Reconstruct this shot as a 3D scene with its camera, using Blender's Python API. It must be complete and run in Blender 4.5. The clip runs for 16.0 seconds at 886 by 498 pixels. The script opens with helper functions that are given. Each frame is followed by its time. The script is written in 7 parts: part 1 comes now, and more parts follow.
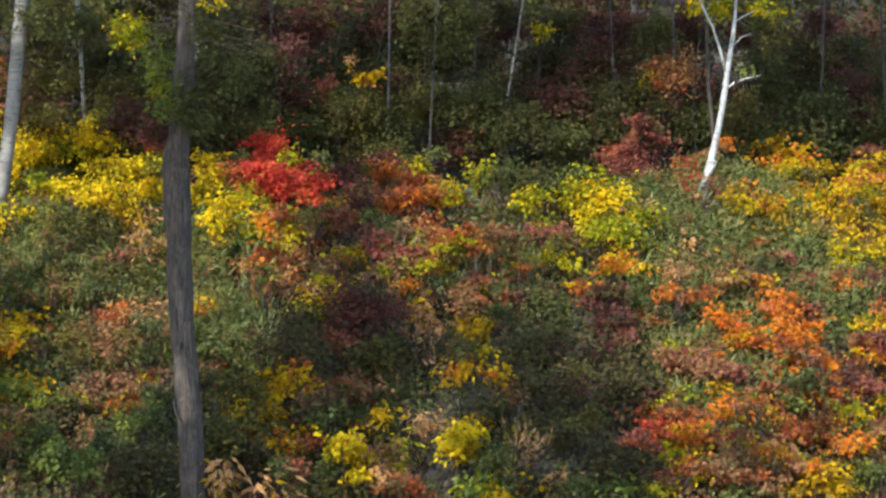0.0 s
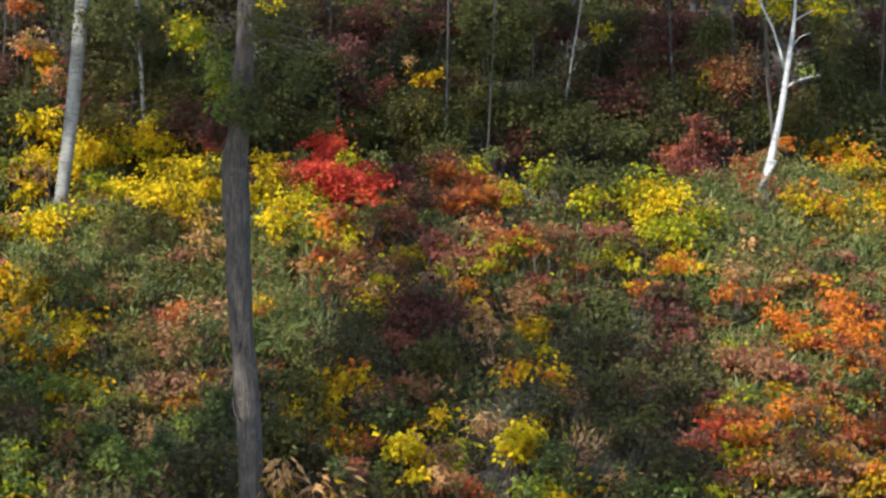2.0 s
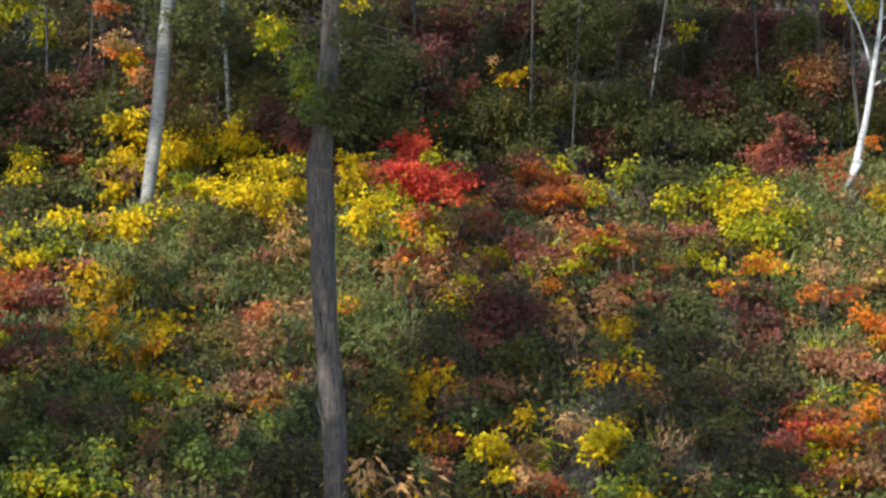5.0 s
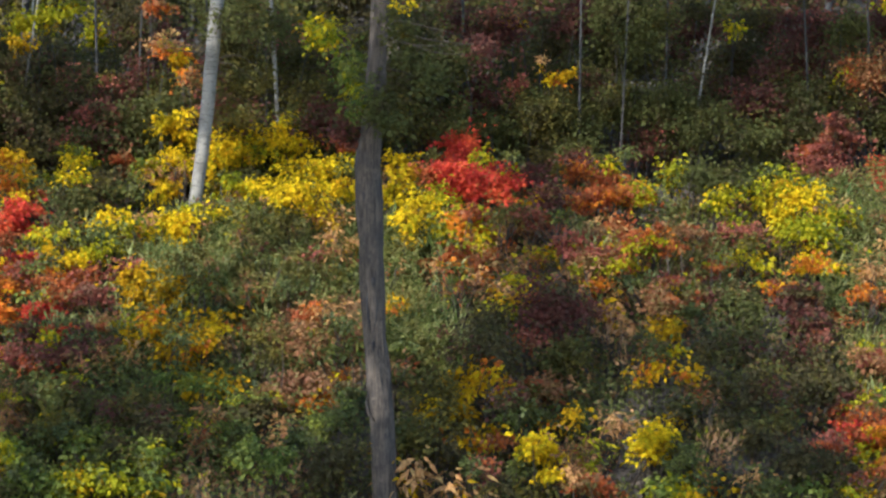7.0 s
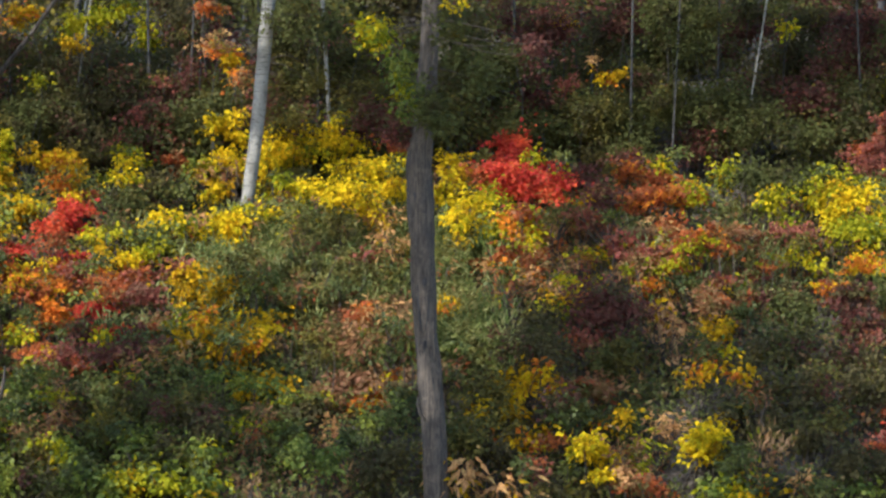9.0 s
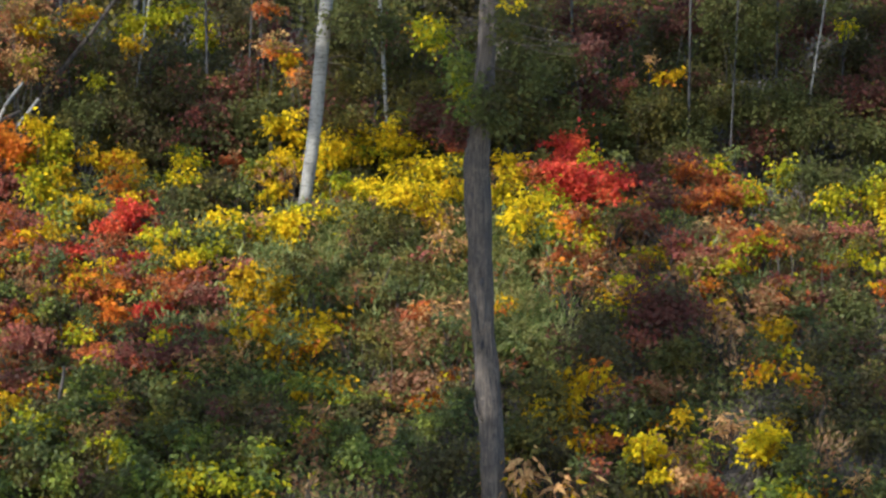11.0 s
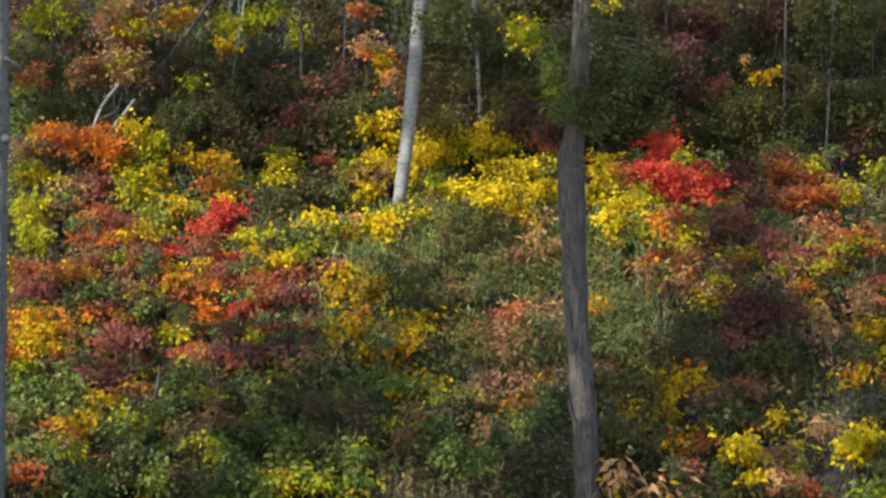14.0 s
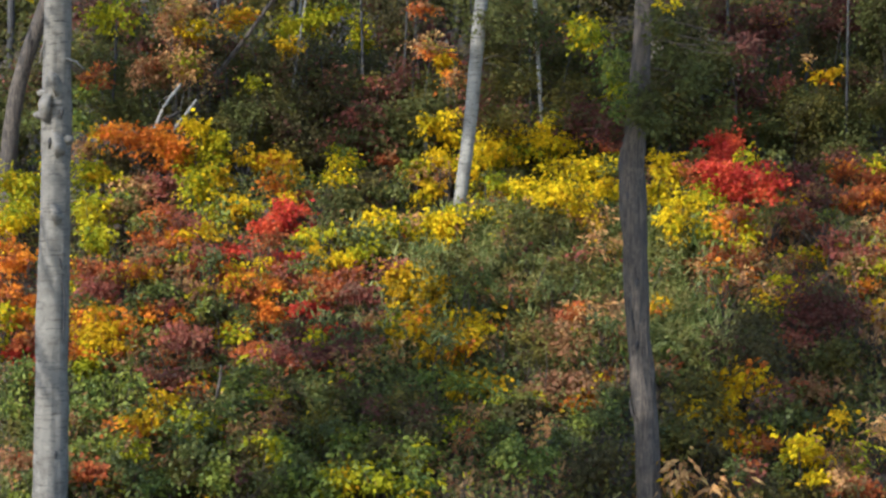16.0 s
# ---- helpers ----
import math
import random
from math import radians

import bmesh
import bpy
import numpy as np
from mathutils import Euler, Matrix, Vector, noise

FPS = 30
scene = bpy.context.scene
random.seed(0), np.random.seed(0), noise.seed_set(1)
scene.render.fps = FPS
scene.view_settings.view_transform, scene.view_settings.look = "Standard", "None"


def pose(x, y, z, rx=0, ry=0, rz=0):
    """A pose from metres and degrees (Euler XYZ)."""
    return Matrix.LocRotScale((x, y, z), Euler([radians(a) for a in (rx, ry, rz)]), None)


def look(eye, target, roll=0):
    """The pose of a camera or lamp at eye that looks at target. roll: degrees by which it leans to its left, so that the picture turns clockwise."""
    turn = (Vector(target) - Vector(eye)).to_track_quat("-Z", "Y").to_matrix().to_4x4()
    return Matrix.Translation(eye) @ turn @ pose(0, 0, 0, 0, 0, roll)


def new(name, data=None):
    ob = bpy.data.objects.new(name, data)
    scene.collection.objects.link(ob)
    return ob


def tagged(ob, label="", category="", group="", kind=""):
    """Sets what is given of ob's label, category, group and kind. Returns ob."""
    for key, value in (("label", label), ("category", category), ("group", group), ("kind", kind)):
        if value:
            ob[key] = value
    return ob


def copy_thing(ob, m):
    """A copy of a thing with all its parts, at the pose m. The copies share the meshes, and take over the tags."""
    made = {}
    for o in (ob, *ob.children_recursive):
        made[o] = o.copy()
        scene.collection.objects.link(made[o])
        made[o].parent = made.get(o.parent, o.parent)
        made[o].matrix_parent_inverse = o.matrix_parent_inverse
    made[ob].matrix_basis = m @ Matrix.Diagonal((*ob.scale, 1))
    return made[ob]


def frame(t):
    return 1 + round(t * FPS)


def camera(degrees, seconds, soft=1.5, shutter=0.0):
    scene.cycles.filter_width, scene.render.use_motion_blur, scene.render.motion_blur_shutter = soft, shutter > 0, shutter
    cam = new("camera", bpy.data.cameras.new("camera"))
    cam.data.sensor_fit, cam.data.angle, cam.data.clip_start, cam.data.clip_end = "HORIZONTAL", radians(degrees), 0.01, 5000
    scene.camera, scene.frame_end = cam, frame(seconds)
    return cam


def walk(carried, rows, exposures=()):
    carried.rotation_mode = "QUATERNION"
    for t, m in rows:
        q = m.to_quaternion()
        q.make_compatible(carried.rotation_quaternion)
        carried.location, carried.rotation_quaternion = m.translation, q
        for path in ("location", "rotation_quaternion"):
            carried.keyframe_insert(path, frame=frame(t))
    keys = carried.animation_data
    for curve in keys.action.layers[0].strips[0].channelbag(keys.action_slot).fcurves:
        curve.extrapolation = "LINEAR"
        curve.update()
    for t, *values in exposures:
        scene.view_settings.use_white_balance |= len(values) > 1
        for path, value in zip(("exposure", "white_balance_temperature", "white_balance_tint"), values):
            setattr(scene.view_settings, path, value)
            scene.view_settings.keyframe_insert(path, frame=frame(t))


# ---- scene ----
# A camera on a tripod pans slowly left along a wooded bank in autumn colour.
EYE, TILT = 1.6, 0.063
cam = camera(21.15, 16.0, soft=2.55)
PAN = [
    (0.0, -5.487), (0.5, -5.132), (1.0, -4.781), (1.5, -4.433), (2.0, -4.077), (2.5, -3.696), (3.0, -3.330),
    (3.5, -2.976), (4.0, -2.644), (6.5, -1.177), (7.0, -0.874), (7.5, -0.572), (8.0, -0.261), (8.5, 0.045),
    (9.0, 0.363), (11.5, 2.114), (12.0, 2.486), (12.5, 2.874), (13.0, 3.260), (13.5, 3.643), (14.0, 4.015),
    (14.5, 4.376), (15.0, 4.737), (15.5, 5.103), (16.0, 5.487),
]
walk(cam, [(t, pose(0, 0, EYE, 90 + TILT, 0, yaw)) for t, yaw in PAN], [(0.0, 1.505, 5460.0, 6.8), (16.0, 1.505, 5460.0, 6.8)])

# ---- light: low autumn sun over the left shoulder, clear sky ----
SUN_WAY = Vector((-0.5, -0.62, 0.6)).normalized()     # towards the sun
world = bpy.data.worlds.new("sky")
scene.world = world
world.use_nodes = True
sky = world.node_tree.nodes.new("ShaderNodeTexSky")
sky.sky_type, sky.sun_disc = "NISHITA", False
sky.sun_elevation = math.asin(SUN_WAY.z)
sky.sun_rotation = math.atan2(SUN_WAY.x, SUN_WAY.y)
world.node_tree.links.new(sky.outputs[0], world.node_tree.nodes["Background"].inputs[0])
world.node_tree.nodes["Background"].inputs[1].default_value = 0.14
sun = new("sun", bpy.data.lights.new("sun", "SUN"))
sun.data.energy, sun.data.angle, sun.data.color = 2.45, radians(0.53), (1.0, 0.93, 0.82)
sun.matrix_world = look((0, 0, 30), Vector((0, 0, 30)) - SUN_WAY)

rng = np.random.default_rng(7)


# ---- materials ----
def material(name):
    m = bpy.data.materials.new(name)
    m.use_nodes = True
    nt = m.node_tree
    return m, nt, nt.nodes["Principled BSDF"], nt.nodes["Material Output"]


def node(nt, kind, ins=(), data_type="", blend_type=""):
    n = nt.nodes.new("ShaderNode" + kind)
    if data_type:
        n.data_type = data_type
    if blend_type:
        n.blend_type = blend_type
    for k, v in dict(ins).items():
        if hasattr(v, "is_linked"):
            nt.links.new(v, n.inputs[k])
        else:
            n.inputs[k].default_value = v
    return n


def ramp(nt, fac, stops):
    n = nt.nodes.new("ShaderNodeValToRGB")
    els = n.color_ramp.elements
    while len(els) < len(stops):
        els.new(0.5)
    for e, (at, c) in zip(els, stops):
        e.position, e.color = at, (*c, 1)
    nt.links.new(fac, n.inputs[0])
    return n.outputs[0]


def even(colours):
    k = len(colours) - 1
    return [(i / k, c) for i, c in enumerate(colours)]


def leaf_material(name, colours, patches, share=0.56, through_light=0.46, gloss=0.6, sheen=0.07, size=2.4, mottle=(0.5, 1.3)):
    """Leaves that differ one by one (colours) and from twig to twig (patches)."""
    m, nt, bsdf, out = material(name)
    geo = node(nt, "NewGeometry")
    one = ramp(nt, geo.outputs["Random Per Island"], even(colours))
    cloud = node(nt, "TexNoise", {"Vector": geo.outputs["Position"], "Scale": size, "Detail": 3.0, "Roughness": 0.6})
    two = ramp(nt, cloud.outputs["Fac"], [(0.39 + 0.2 * a, c) for a, c in even(patches)])
    mix = node(nt, "Mix", {0: share, 6: one, 7: two}, data_type="RGBA")
    # blotches and veins within a leaf
    spot = node(nt, "TexNoise", {"Vector": geo.outputs["Position"], "Scale": 28.0, "Detail": 3.0})
    tone = node(nt, "MapRange", {0: spot.outputs["Fac"], 1: 0.3, 2: 0.7, 3: mottle[0], 4: mottle[1]})
    col = node(nt, "Mix", {0: 1.0, 6: mix.outputs[2], 7: tone.outputs[0]}, data_type="RGBA", blend_type="MULTIPLY")
    bump = node(nt, "Bump", {"Strength": 0.25, "Distance": 0.01, "Height": spot.outputs["Fac"]})
    nt.links.new(col.outputs[2], bsdf.inputs["Base Color"])
    nt.links.new(bump.outputs[0], bsdf.inputs["Normal"])
    bsdf.inputs["Roughness"].default_value = gloss
    bsdf.inputs["Specular IOR Level"].default_value = sheen
    trans = node(nt, "BsdfTranslucent", {"Color": col.outputs[2]})
    both = node(nt, "MixShader", {0: through_light, 1: bsdf.outputs[0], 2: trans.outputs[0]})
    nt.links.new(both.outputs[0], out.inputs[0])
    return m


def bark_material(name, pale, dark, patch, ringed=False, scale=1.0):
    """Fissured bark, or smooth bark with ring scars and soft blotches."""
    m, nt, bsdf, out = material(name)
    tc = node(nt, "TexCoord")
    place = tc.outputs["Object"]
    stretch = node(nt, "Mapping", {"Vector": place, "Scale": (5, 5, 42) if ringed else (46 * scale, 46 * scale, 5 * scale)})
    fine = node(nt, "TexNoise", {"Vector": stretch.outputs[0], "Scale": 1.0, "Detail": 6.0, "Roughness": 0.65})
    wide = node(nt, "TexNoise", {"Vector": place, "Scale": 4.5, "Detail": 5.0, "Roughness": 0.65})
    a = ramp(nt, fine.outputs["Fac"], [(0.34, dark), (0.46, pale), (0.75, pale)] if ringed else [(0.34, dark), (0.6, pale), (0.8, pale)])
    pm = node(nt, "MapRange", {0: wide.outputs["Fac"], 1: 0.46, 2: 0.66, 3: 0.0, 4: 0.75})
    mix = node(nt, "Mix", {0: pm.outputs[0], 6: a, 7: (*patch, 1)}, data_type="RGBA")
    small = node(nt, "TexNoise", {"Vector": place, "Scale": 13.0, "Detail": 5.0, "Roughness": 0.7})
    sm = node(nt, "MapRange", {0: small.outputs["Fac"], 1: 0.54, 2: 0.68, 3: 0.0, 4: 0.7})
    mix = node(nt, "Mix", {0: sm.outputs[0], 6: mix.outputs[2], 7: (*[0.6 * c + 0.4 * d for c, d in zip(dark, patch)], 1)}, data_type="RGBA")
    bleach = node(nt, "TexNoise", {"Vector": place, "Scale": 7.5, "Detail": 4.0, "Roughness": 0.7})
    lm = node(nt, "MapRange", {0: bleach.outputs["Fac"], 1: 0.55, 2: 0.68, 3: 0.0, 4: 0.65})
    mix = node(nt, "Mix", {0: lm.outputs[0], 6: mix.outputs[2], 7: (*[min(0.8, 1.3 * c) for c in pale], 1)}, data_type="RGBA")
    bump = node(nt, "Bump", {"Strength": 0.5 if ringed else 0.9, "Distance": 0.02, "Height": fine.outputs["Fac"]})
    nt.links.new(mix.outputs[2], bsdf.inputs["Base Color"])
    nt.links.new(bump.outputs[0], bsdf.inputs["Normal"])
    bsdf.inputs["Roughness"].default_value = 0.85
    bsdf.inputs["Specular IOR Level"].default_value = 0.2
    return m


LEAF = {
    "yellow": leaf_material("yellow_leaves", [(0.66, 0.4, 0.004), (0.84, 0.54, 0.004), (0.78, 0.57, 0.005), (0.4, 0.36, 0.01)],
                            [(0.24, 0.22, 0.008), (0.72, 0.48, 0.004), (0.86, 0.56, 0.004)], sheen=0.02, size=3.6),
    "gold": leaf_material("golden_leaves", [(0.42, 0.19, 0.006), (0.64, 0.33, 0.006), (0.56, 0.37, 0.006), (0.24, 0.2, 0.015)],
                          [(0.17, 0.12, 0.012), (0.58, 0.31, 0.006), (0.66, 0.41, 0.006)], sheen=0.02, size=3.6),
    "lime": leaf_material("yellow_green_leaves", [(0.18, 0.21, 0.01), (0.41, 0.36, 0.007), (0.32, 0.32, 0.007), (0.58, 0.43, 0.008)],
                          [(0.07, 0.11, 0.01), (0.32, 0.3, 0.007), (0.58, 0.44, 0.008)]),
    "green": leaf_material("green_leaves", [(0.066, 0.078, 0.022), (0.108, 0.122, 0.028), (0.25, 0.26, 0.075), (0.11, 0.098, 0.03)],
                           [(0.056, 0.066, 0.022), (0.102, 0.112, 0.027), (0.19, 0.175, 0.034)], gloss=0.45, sheen=0.16),
    # palest tone puts glints of light into the leaf colour
    "fresh": leaf_material("fresh_green_leaves", [(0.08, 0.11, 0.022), (0.16, 0.2, 0.03), (0.4, 0.4, 0.08), (0.12, 0.13, 0.028)],
                           [(0.07, 0.095, 0.02), (0.16, 0.19, 0.025), (0.3, 0.29, 0.025)], gloss=0.45, sheen=0.16),
    "dark": leaf_material("dark_green_leaves", [(0.08, 0.082, 0.024), (0.094, 0.098, 0.026), (0.108, 0.114, 0.026), (0.105, 0.085, 0.03)],
                          [(0.076, 0.076, 0.026), (0.096, 0.096, 0.027), (0.118, 0.108, 0.028)], mottle=(0.7, 1.2)),
    "olive": leaf_material("olive_leaves", [(0.09, 0.09, 0.024), (0.13, 0.115, 0.026), (0.19, 0.145, 0.026), (0.12, 0.08, 0.028)],
                           [(0.07, 0.076, 0.024), (0.12, 0.1, 0.026), (0.2, 0.15, 0.026)], mottle=(0.7, 1.2)),
    "red": leaf_material("red_maple_leaves", [(0.42, 0.03, 0.025), (0.62, 0.05, 0.03), (0.7, 0.11, 0.03), (0.5, 0.045, 0.045)],
                         [(0.24, 0.03, 0.03), (0.6, 0.052, 0.035), (0.7, 0.13, 0.04)]),
    "scarlet": leaf_material("red_orange_leaves", [(0.32, 0.055, 0.026), (0.5, 0.11, 0.028), (0.36, 0.085, 0.042), (0.44, 0.17, 0.035)],
                             [(0.13, 0.08, 0.028), (0.38, 0.09, 0.03), (0.5, 0.17, 0.035)]),
    "orange": leaf_material("orange_maple_leaves", [(0.6, 0.12, 0.015), (0.74, 0.2, 0.02), (0.7, 0.28, 0.02), (0.48, 0.1, 0.03)],
                            [(0.28, 0.11, 0.02), (0.66, 0.15, 0.015), (0.76, 0.29, 0.015)]),
    "pink": leaf_material("dusky_red_leaves", [(0.22, 0.054, 0.046), (0.33, 0.085, 0.062), (0.28, 0.11, 0.07), (0.17, 0.065, 0.046)],
                          [(0.13, 0.09, 0.04), (0.36, 0.09, 0.06), (0.38, 0.14, 0.07)]),
    "maroon": leaf_material("maroon_leaves", [(0.12, 0.034, 0.026), (0.17, 0.04, 0.028), (0.13, 0.052, 0.03), (0.09, 0.046, 0.03)],
                            [(0.1, 0.054, 0.038), (0.15, 0.054, 0.042), (0.15, 0.08, 0.046)], mottle=(0.7, 1.2)),
    "brown": leaf_material("russet_leaves", [(0.2, 0.13, 0.04), (0.38, 0.14, 0.06), (0.26, 0.2, 0.05), (0.42, 0.19, 0.1)],
                           [(0.08, 0.12, 0.03), (0.3, 0.13, 0.055), (0.42, 0.19, 0.09)]),
    "peach": leaf_material("peach_leaves", [(0.5, 0.22, 0.08), (0.66, 0.34, 0.12), (0.6, 0.28, 0.1), (0.5, 0.36, 0.1)],
                           [(0.36, 0.18, 0.08), (0.6, 0.3, 0.1), (0.6, 0.36, 0.12)]),
    "straw": leaf_material("dry_straw_leaves", [(0.36, 0.19, 0.08), (0.48, 0.27, 0.12), (0.36, 0.17, 0.07), (0.28, 0.18, 0.07)],
                           [(0.2, 0.13, 0.05), (0.42, 0.23, 0.09), (0.48, 0.29, 0.14)]),
    "bamboo": leaf_material("bamboo_grass_leaves", [(0.06, 0.078, 0.02), (0.14, 0.15, 0.032), (0.26, 0.25, 0.06), (0.44, 0.39, 0.15)],
                            [(0.06, 0.075, 0.02), (0.14, 0.15, 0.03), (0.26, 0.19, 0.05)], share=0.42, gloss=0.5, sheen=0.1, size=1.6),
    "blades": leaf_material("upright_grass_blades", [(0.08, 0.13, 0.03), (0.24, 0.28, 0.07), (0.46, 0.48, 0.2), (0.46, 0.36, 0.16)],
                            [(0.06, 0.12, 0.03), (0.2, 0.24, 0.06), (0.38, 0.34, 0.12)], size=2.2),
    "mixed": leaf_material("withered_undergrowth_leaves", [(0.14, 0.14, 0.05), (0.3, 0.14, 0.06), (0.2, 0.18, 0.07), (0.4, 0.18, 0.09)],
                           [(0.09, 0.12, 0.04), (0.24, 0.14, 0.06), (0.36, 0.15, 0.08)], size=1.0),
}
# dull, even leaf colour that stands in for deep shade
LEAF["dusk"] = leaf_material("shade_olive_leaves", [(0.068, 0.062, 0.025), (0.092, 0.076, 0.028), (0.108, 0.084, 0.03), (0.096, 0.064, 0.032)],
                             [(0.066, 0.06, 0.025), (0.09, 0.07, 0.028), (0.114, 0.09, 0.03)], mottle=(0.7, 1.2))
TWIG = bark_material("twig_bark", (0.085, 0.06, 0.042), (0.04, 0.03, 0.023), (0.065, 0.052, 0.035))
GREY_BARK = bark_material("grey_bark", (0.116, 0.088, 0.064), (0.023, 0.018, 0.014), (0.052, 0.042, 0.034))
PALE_BARK = bark_material("pale_smooth_bark", (0.175, 0.15, 0.118), (0.06, 0.05, 0.038), (0.095, 0.08, 0.062), ringed=True)
BIRCH_BARK = bark_material("birch_bark", (0.25, 0.222, 0.178), (0.05, 0.043, 0.036), (0.115, 0.1, 0.08), ringed=True)
WHITE_BARK = bark_material("white_birch_bark", (0.46, 0.425, 0.37), (0.09, 0.078, 0.068), (0.25, 0.226, 0.195), ringed=True)
DARK_BARK = bark_material("dark_bark", (0.07, 0.062, 0.054), (0.035, 0.03, 0.027), (0.05, 0.047, 0.042))
KNOT = bark_material("dark_knot", (0.06, 0.052, 0.046), (0.025, 0.022, 0.02), (0.04, 0.036, 0.034))


def soil_material():
    m, nt, bsdf, out = material("leaf_litter_and_bounce_ground")
    geo = node(nt, "NewGeometry")
    big = node(nt, "TexNoise", {"Vector": geo.outputs["Position"], "Scale": 0.7, "Detail": 5.0})
    cells = node(nt, "TexVoronoi", {"Vector": geo.outputs["Position"], "Scale": 16.0})
    a = ramp(nt, cells.outputs["Color"], [(0.1, (0.055, 0.04, 0.028)), (0.5, (0.085, 0.06, 0.038)), (0.9, (0.12, 0.08, 0.044))])
    b = ramp(nt, big.outputs["Fac"], [(0.35, (0.05, 0.045, 0.032)), (0.65, (0.075, 0.056, 0.04))])
    litter = node(nt, "Mix", {0: 0.5, 6: a, 7: b}, data_type="RGBA")
    # unseen ground before the bank: pale dry-grass colour, added to bounce fill light
    blades = node(nt, "TexNoise", {"Vector": geo.outputs["Position"], "Scale": 9.0, "Detail": 6.0, "Roughness": 0.7})
    bounce_hay = ramp(nt, blades.outputs["Fac"], [(0.3, (0.2, 0.16, 0.08)), (0.5, (0.34, 0.27, 0.15)), (0.7, (0.46, 0.38, 0.23))])
    where = node(nt, "SeparateXYZ", {0: geo.outputs["Position"]})
    edge = node(nt, "MapRange", {0: where.outputs["Y"], 1: 18.5, 2: 22.0, 3: 1.0, 4: 0.0})
    mix = node(nt, "Mix", {0: edge.outputs[0], 6: litter.outputs[2], 7: bounce_hay}, data_type="RGBA")
    bump = node(nt, "Bump", {"Strength": 0.7, "Distance": 0.05, "Height": cells.outputs["Distance"]})
    nt.links.new(mix.outputs[2], bsdf.inputs["Base Color"])
    nt.links.new(bump.outputs[0], bsdf.inputs["Normal"])
    bsdf.inputs["Roughness"].default_value = 0.95
    return m


SOIL = soil_material()


# ---- the lie of the land ----
def lie(y):
    """Mean ground height: the camera's bench, a hollow, the bank, and the wooded slope above it."""
    return np.interp(y, [-400, -6, 6, 20, 24.4, 32.0, 36, 60, 110, 420], [4, 0, -0.1, -1.9, -2.05, 1.95, 2.9, 10.0, 26.0, 60.0])


def ground_z(x, y):
    x, y = np.asarray(x, float), np.asarray(y, float)
    near = np.clip((y - 8) / 10, 0, 1)
    bumps = 0.14 * np.sin(0.9 * x + 0.6 * y) + 0.1 * np.sin(1.7 * x - 1.1 * y + 1.3) + 0.06 * np.sin(3.1 * x + 2.3 * y)
    return lie(y) + bumps * near


def mesh_of(name, verts, faces, mat, smooth=False):
    me = bpy.data.meshes.new(name)
    me.from_pydata(verts, [], faces)
    me.materials.append(mat)
    if smooth:
        me.shade_smooth()
    return me


def build_ground():
    xs = np.concatenate([[-600, -250, -110, -60, -35, -24], np.arange(-18, 18.01, 0.4), [24, 35, 60, 110, 250, 600]])
    ys = np.concatenate([[-400, -150, -50, -20, -6, 0, 6, 10, 14, 18], np.arange(20, 48.01, 0.4), [52, 56, 60, 75, 90, 110, 180, 420]])
    X, Y = np.meshgrid(xs, ys)
    Z = ground_z(X, Y)
    n = len(xs)
    verts = np.stack([X, Y, Z], -1).reshape(-1, 3).tolist()
    faces = [(j * n + i, j * n + i + 1, (j + 1) * n + i + 1, (j + 1) * n + i) for j in range(len(ys) - 1) for i in range(n - 1)]
    g = new("ground", mesh_of("ground", verts, faces, SOIL, True))
    tagged(g, "leaf-littered bank above unseen pale ground added to bounce light", "ground", kind="structure")


build_ground()


# ---- leaves ----
def blade(outline, fold):
    """A leaf of unit length from its outline (half, base to tip), folded along the midrib: points and faces."""
    tip = (0, 1, -0.06)
    pts = [(0, 0, 0)] + [(w, y, fold * w) for w, y in outline] + [tip] + [(-w, y, fold * w) for w, y in reversed(outline)]
    k = len(outline)
    right = list(range(0, k + 2))
    left = [0] + list(range(k + 1, 2 * k + 2))
    return np.array(pts, float), [right, left]


BROAD = blade([(0.34, 0.42)], 0.35)
OVAL = blade([(0.36, 0.45)], 0.3)
GRASS = blade([(0.075, 0.4)], 0.5)
MAPLE = (np.array([(0, 0, 0), (0.52, 0.3, 0.05), (0.19, 0.5, 0), (0, 1.02, -0.05), (-0.19, 0.5, 0), (-0.52, 0.3, 0.05)], float),
         [[0, 1, 2, 4, 5], [2, 3, 4]])
SASA = blade([(0.1, 0.42)], 0.45)
FROND = blade([(0.16, 0.3)], 0.25)


def unit(v):
    return v / np.maximum(np.linalg.norm(v, axis=-1, keepdims=True), 1e-9)


def leaves(name, places, ups, ways, sizes, shape, mat):
    """One mesh of many leaves: places, the leaves' normals, the ways their tips point, and lengths."""
    pts, faces = shape
    n, k = len(places), len(pts)
    ways = unit(ways)
    ups = unit(ups - (ups * ways).sum(1, keepdims=True) * ways)
    side = np.cross(ways, ups)
    co = places[:, None] + sizes[:, None, None] * (pts[None, :, :1] * side[:, None] + pts[None, :, 1:2] * ways[:, None] + pts[None, :, 2:] * ups[:, None])
    loops = np.concatenate([np.array(f) for f in faces])
    per = np.array([len(f) for f in faces])
    me = bpy.data.meshes.new(name)
    me.vertices.add(n * k)
    me.vertices.foreach_set("co", co.astype(np.float32).ravel())
    allv = (loops[None] + k * np.arange(n)[:, None]).ravel().astype(np.int32)
    me.loops.add(len(allv))
    me.loops.foreach_set("vertex_index", allv)
    totals = np.tile(per, n)
    me.polygons.add(len(totals))
    me.polygons.foreach_set("loop_start", (np.cumsum(totals) - totals).astype(np.int32))
    me.update(calc_edges=True)
    me.materials.append(mat)
    return me


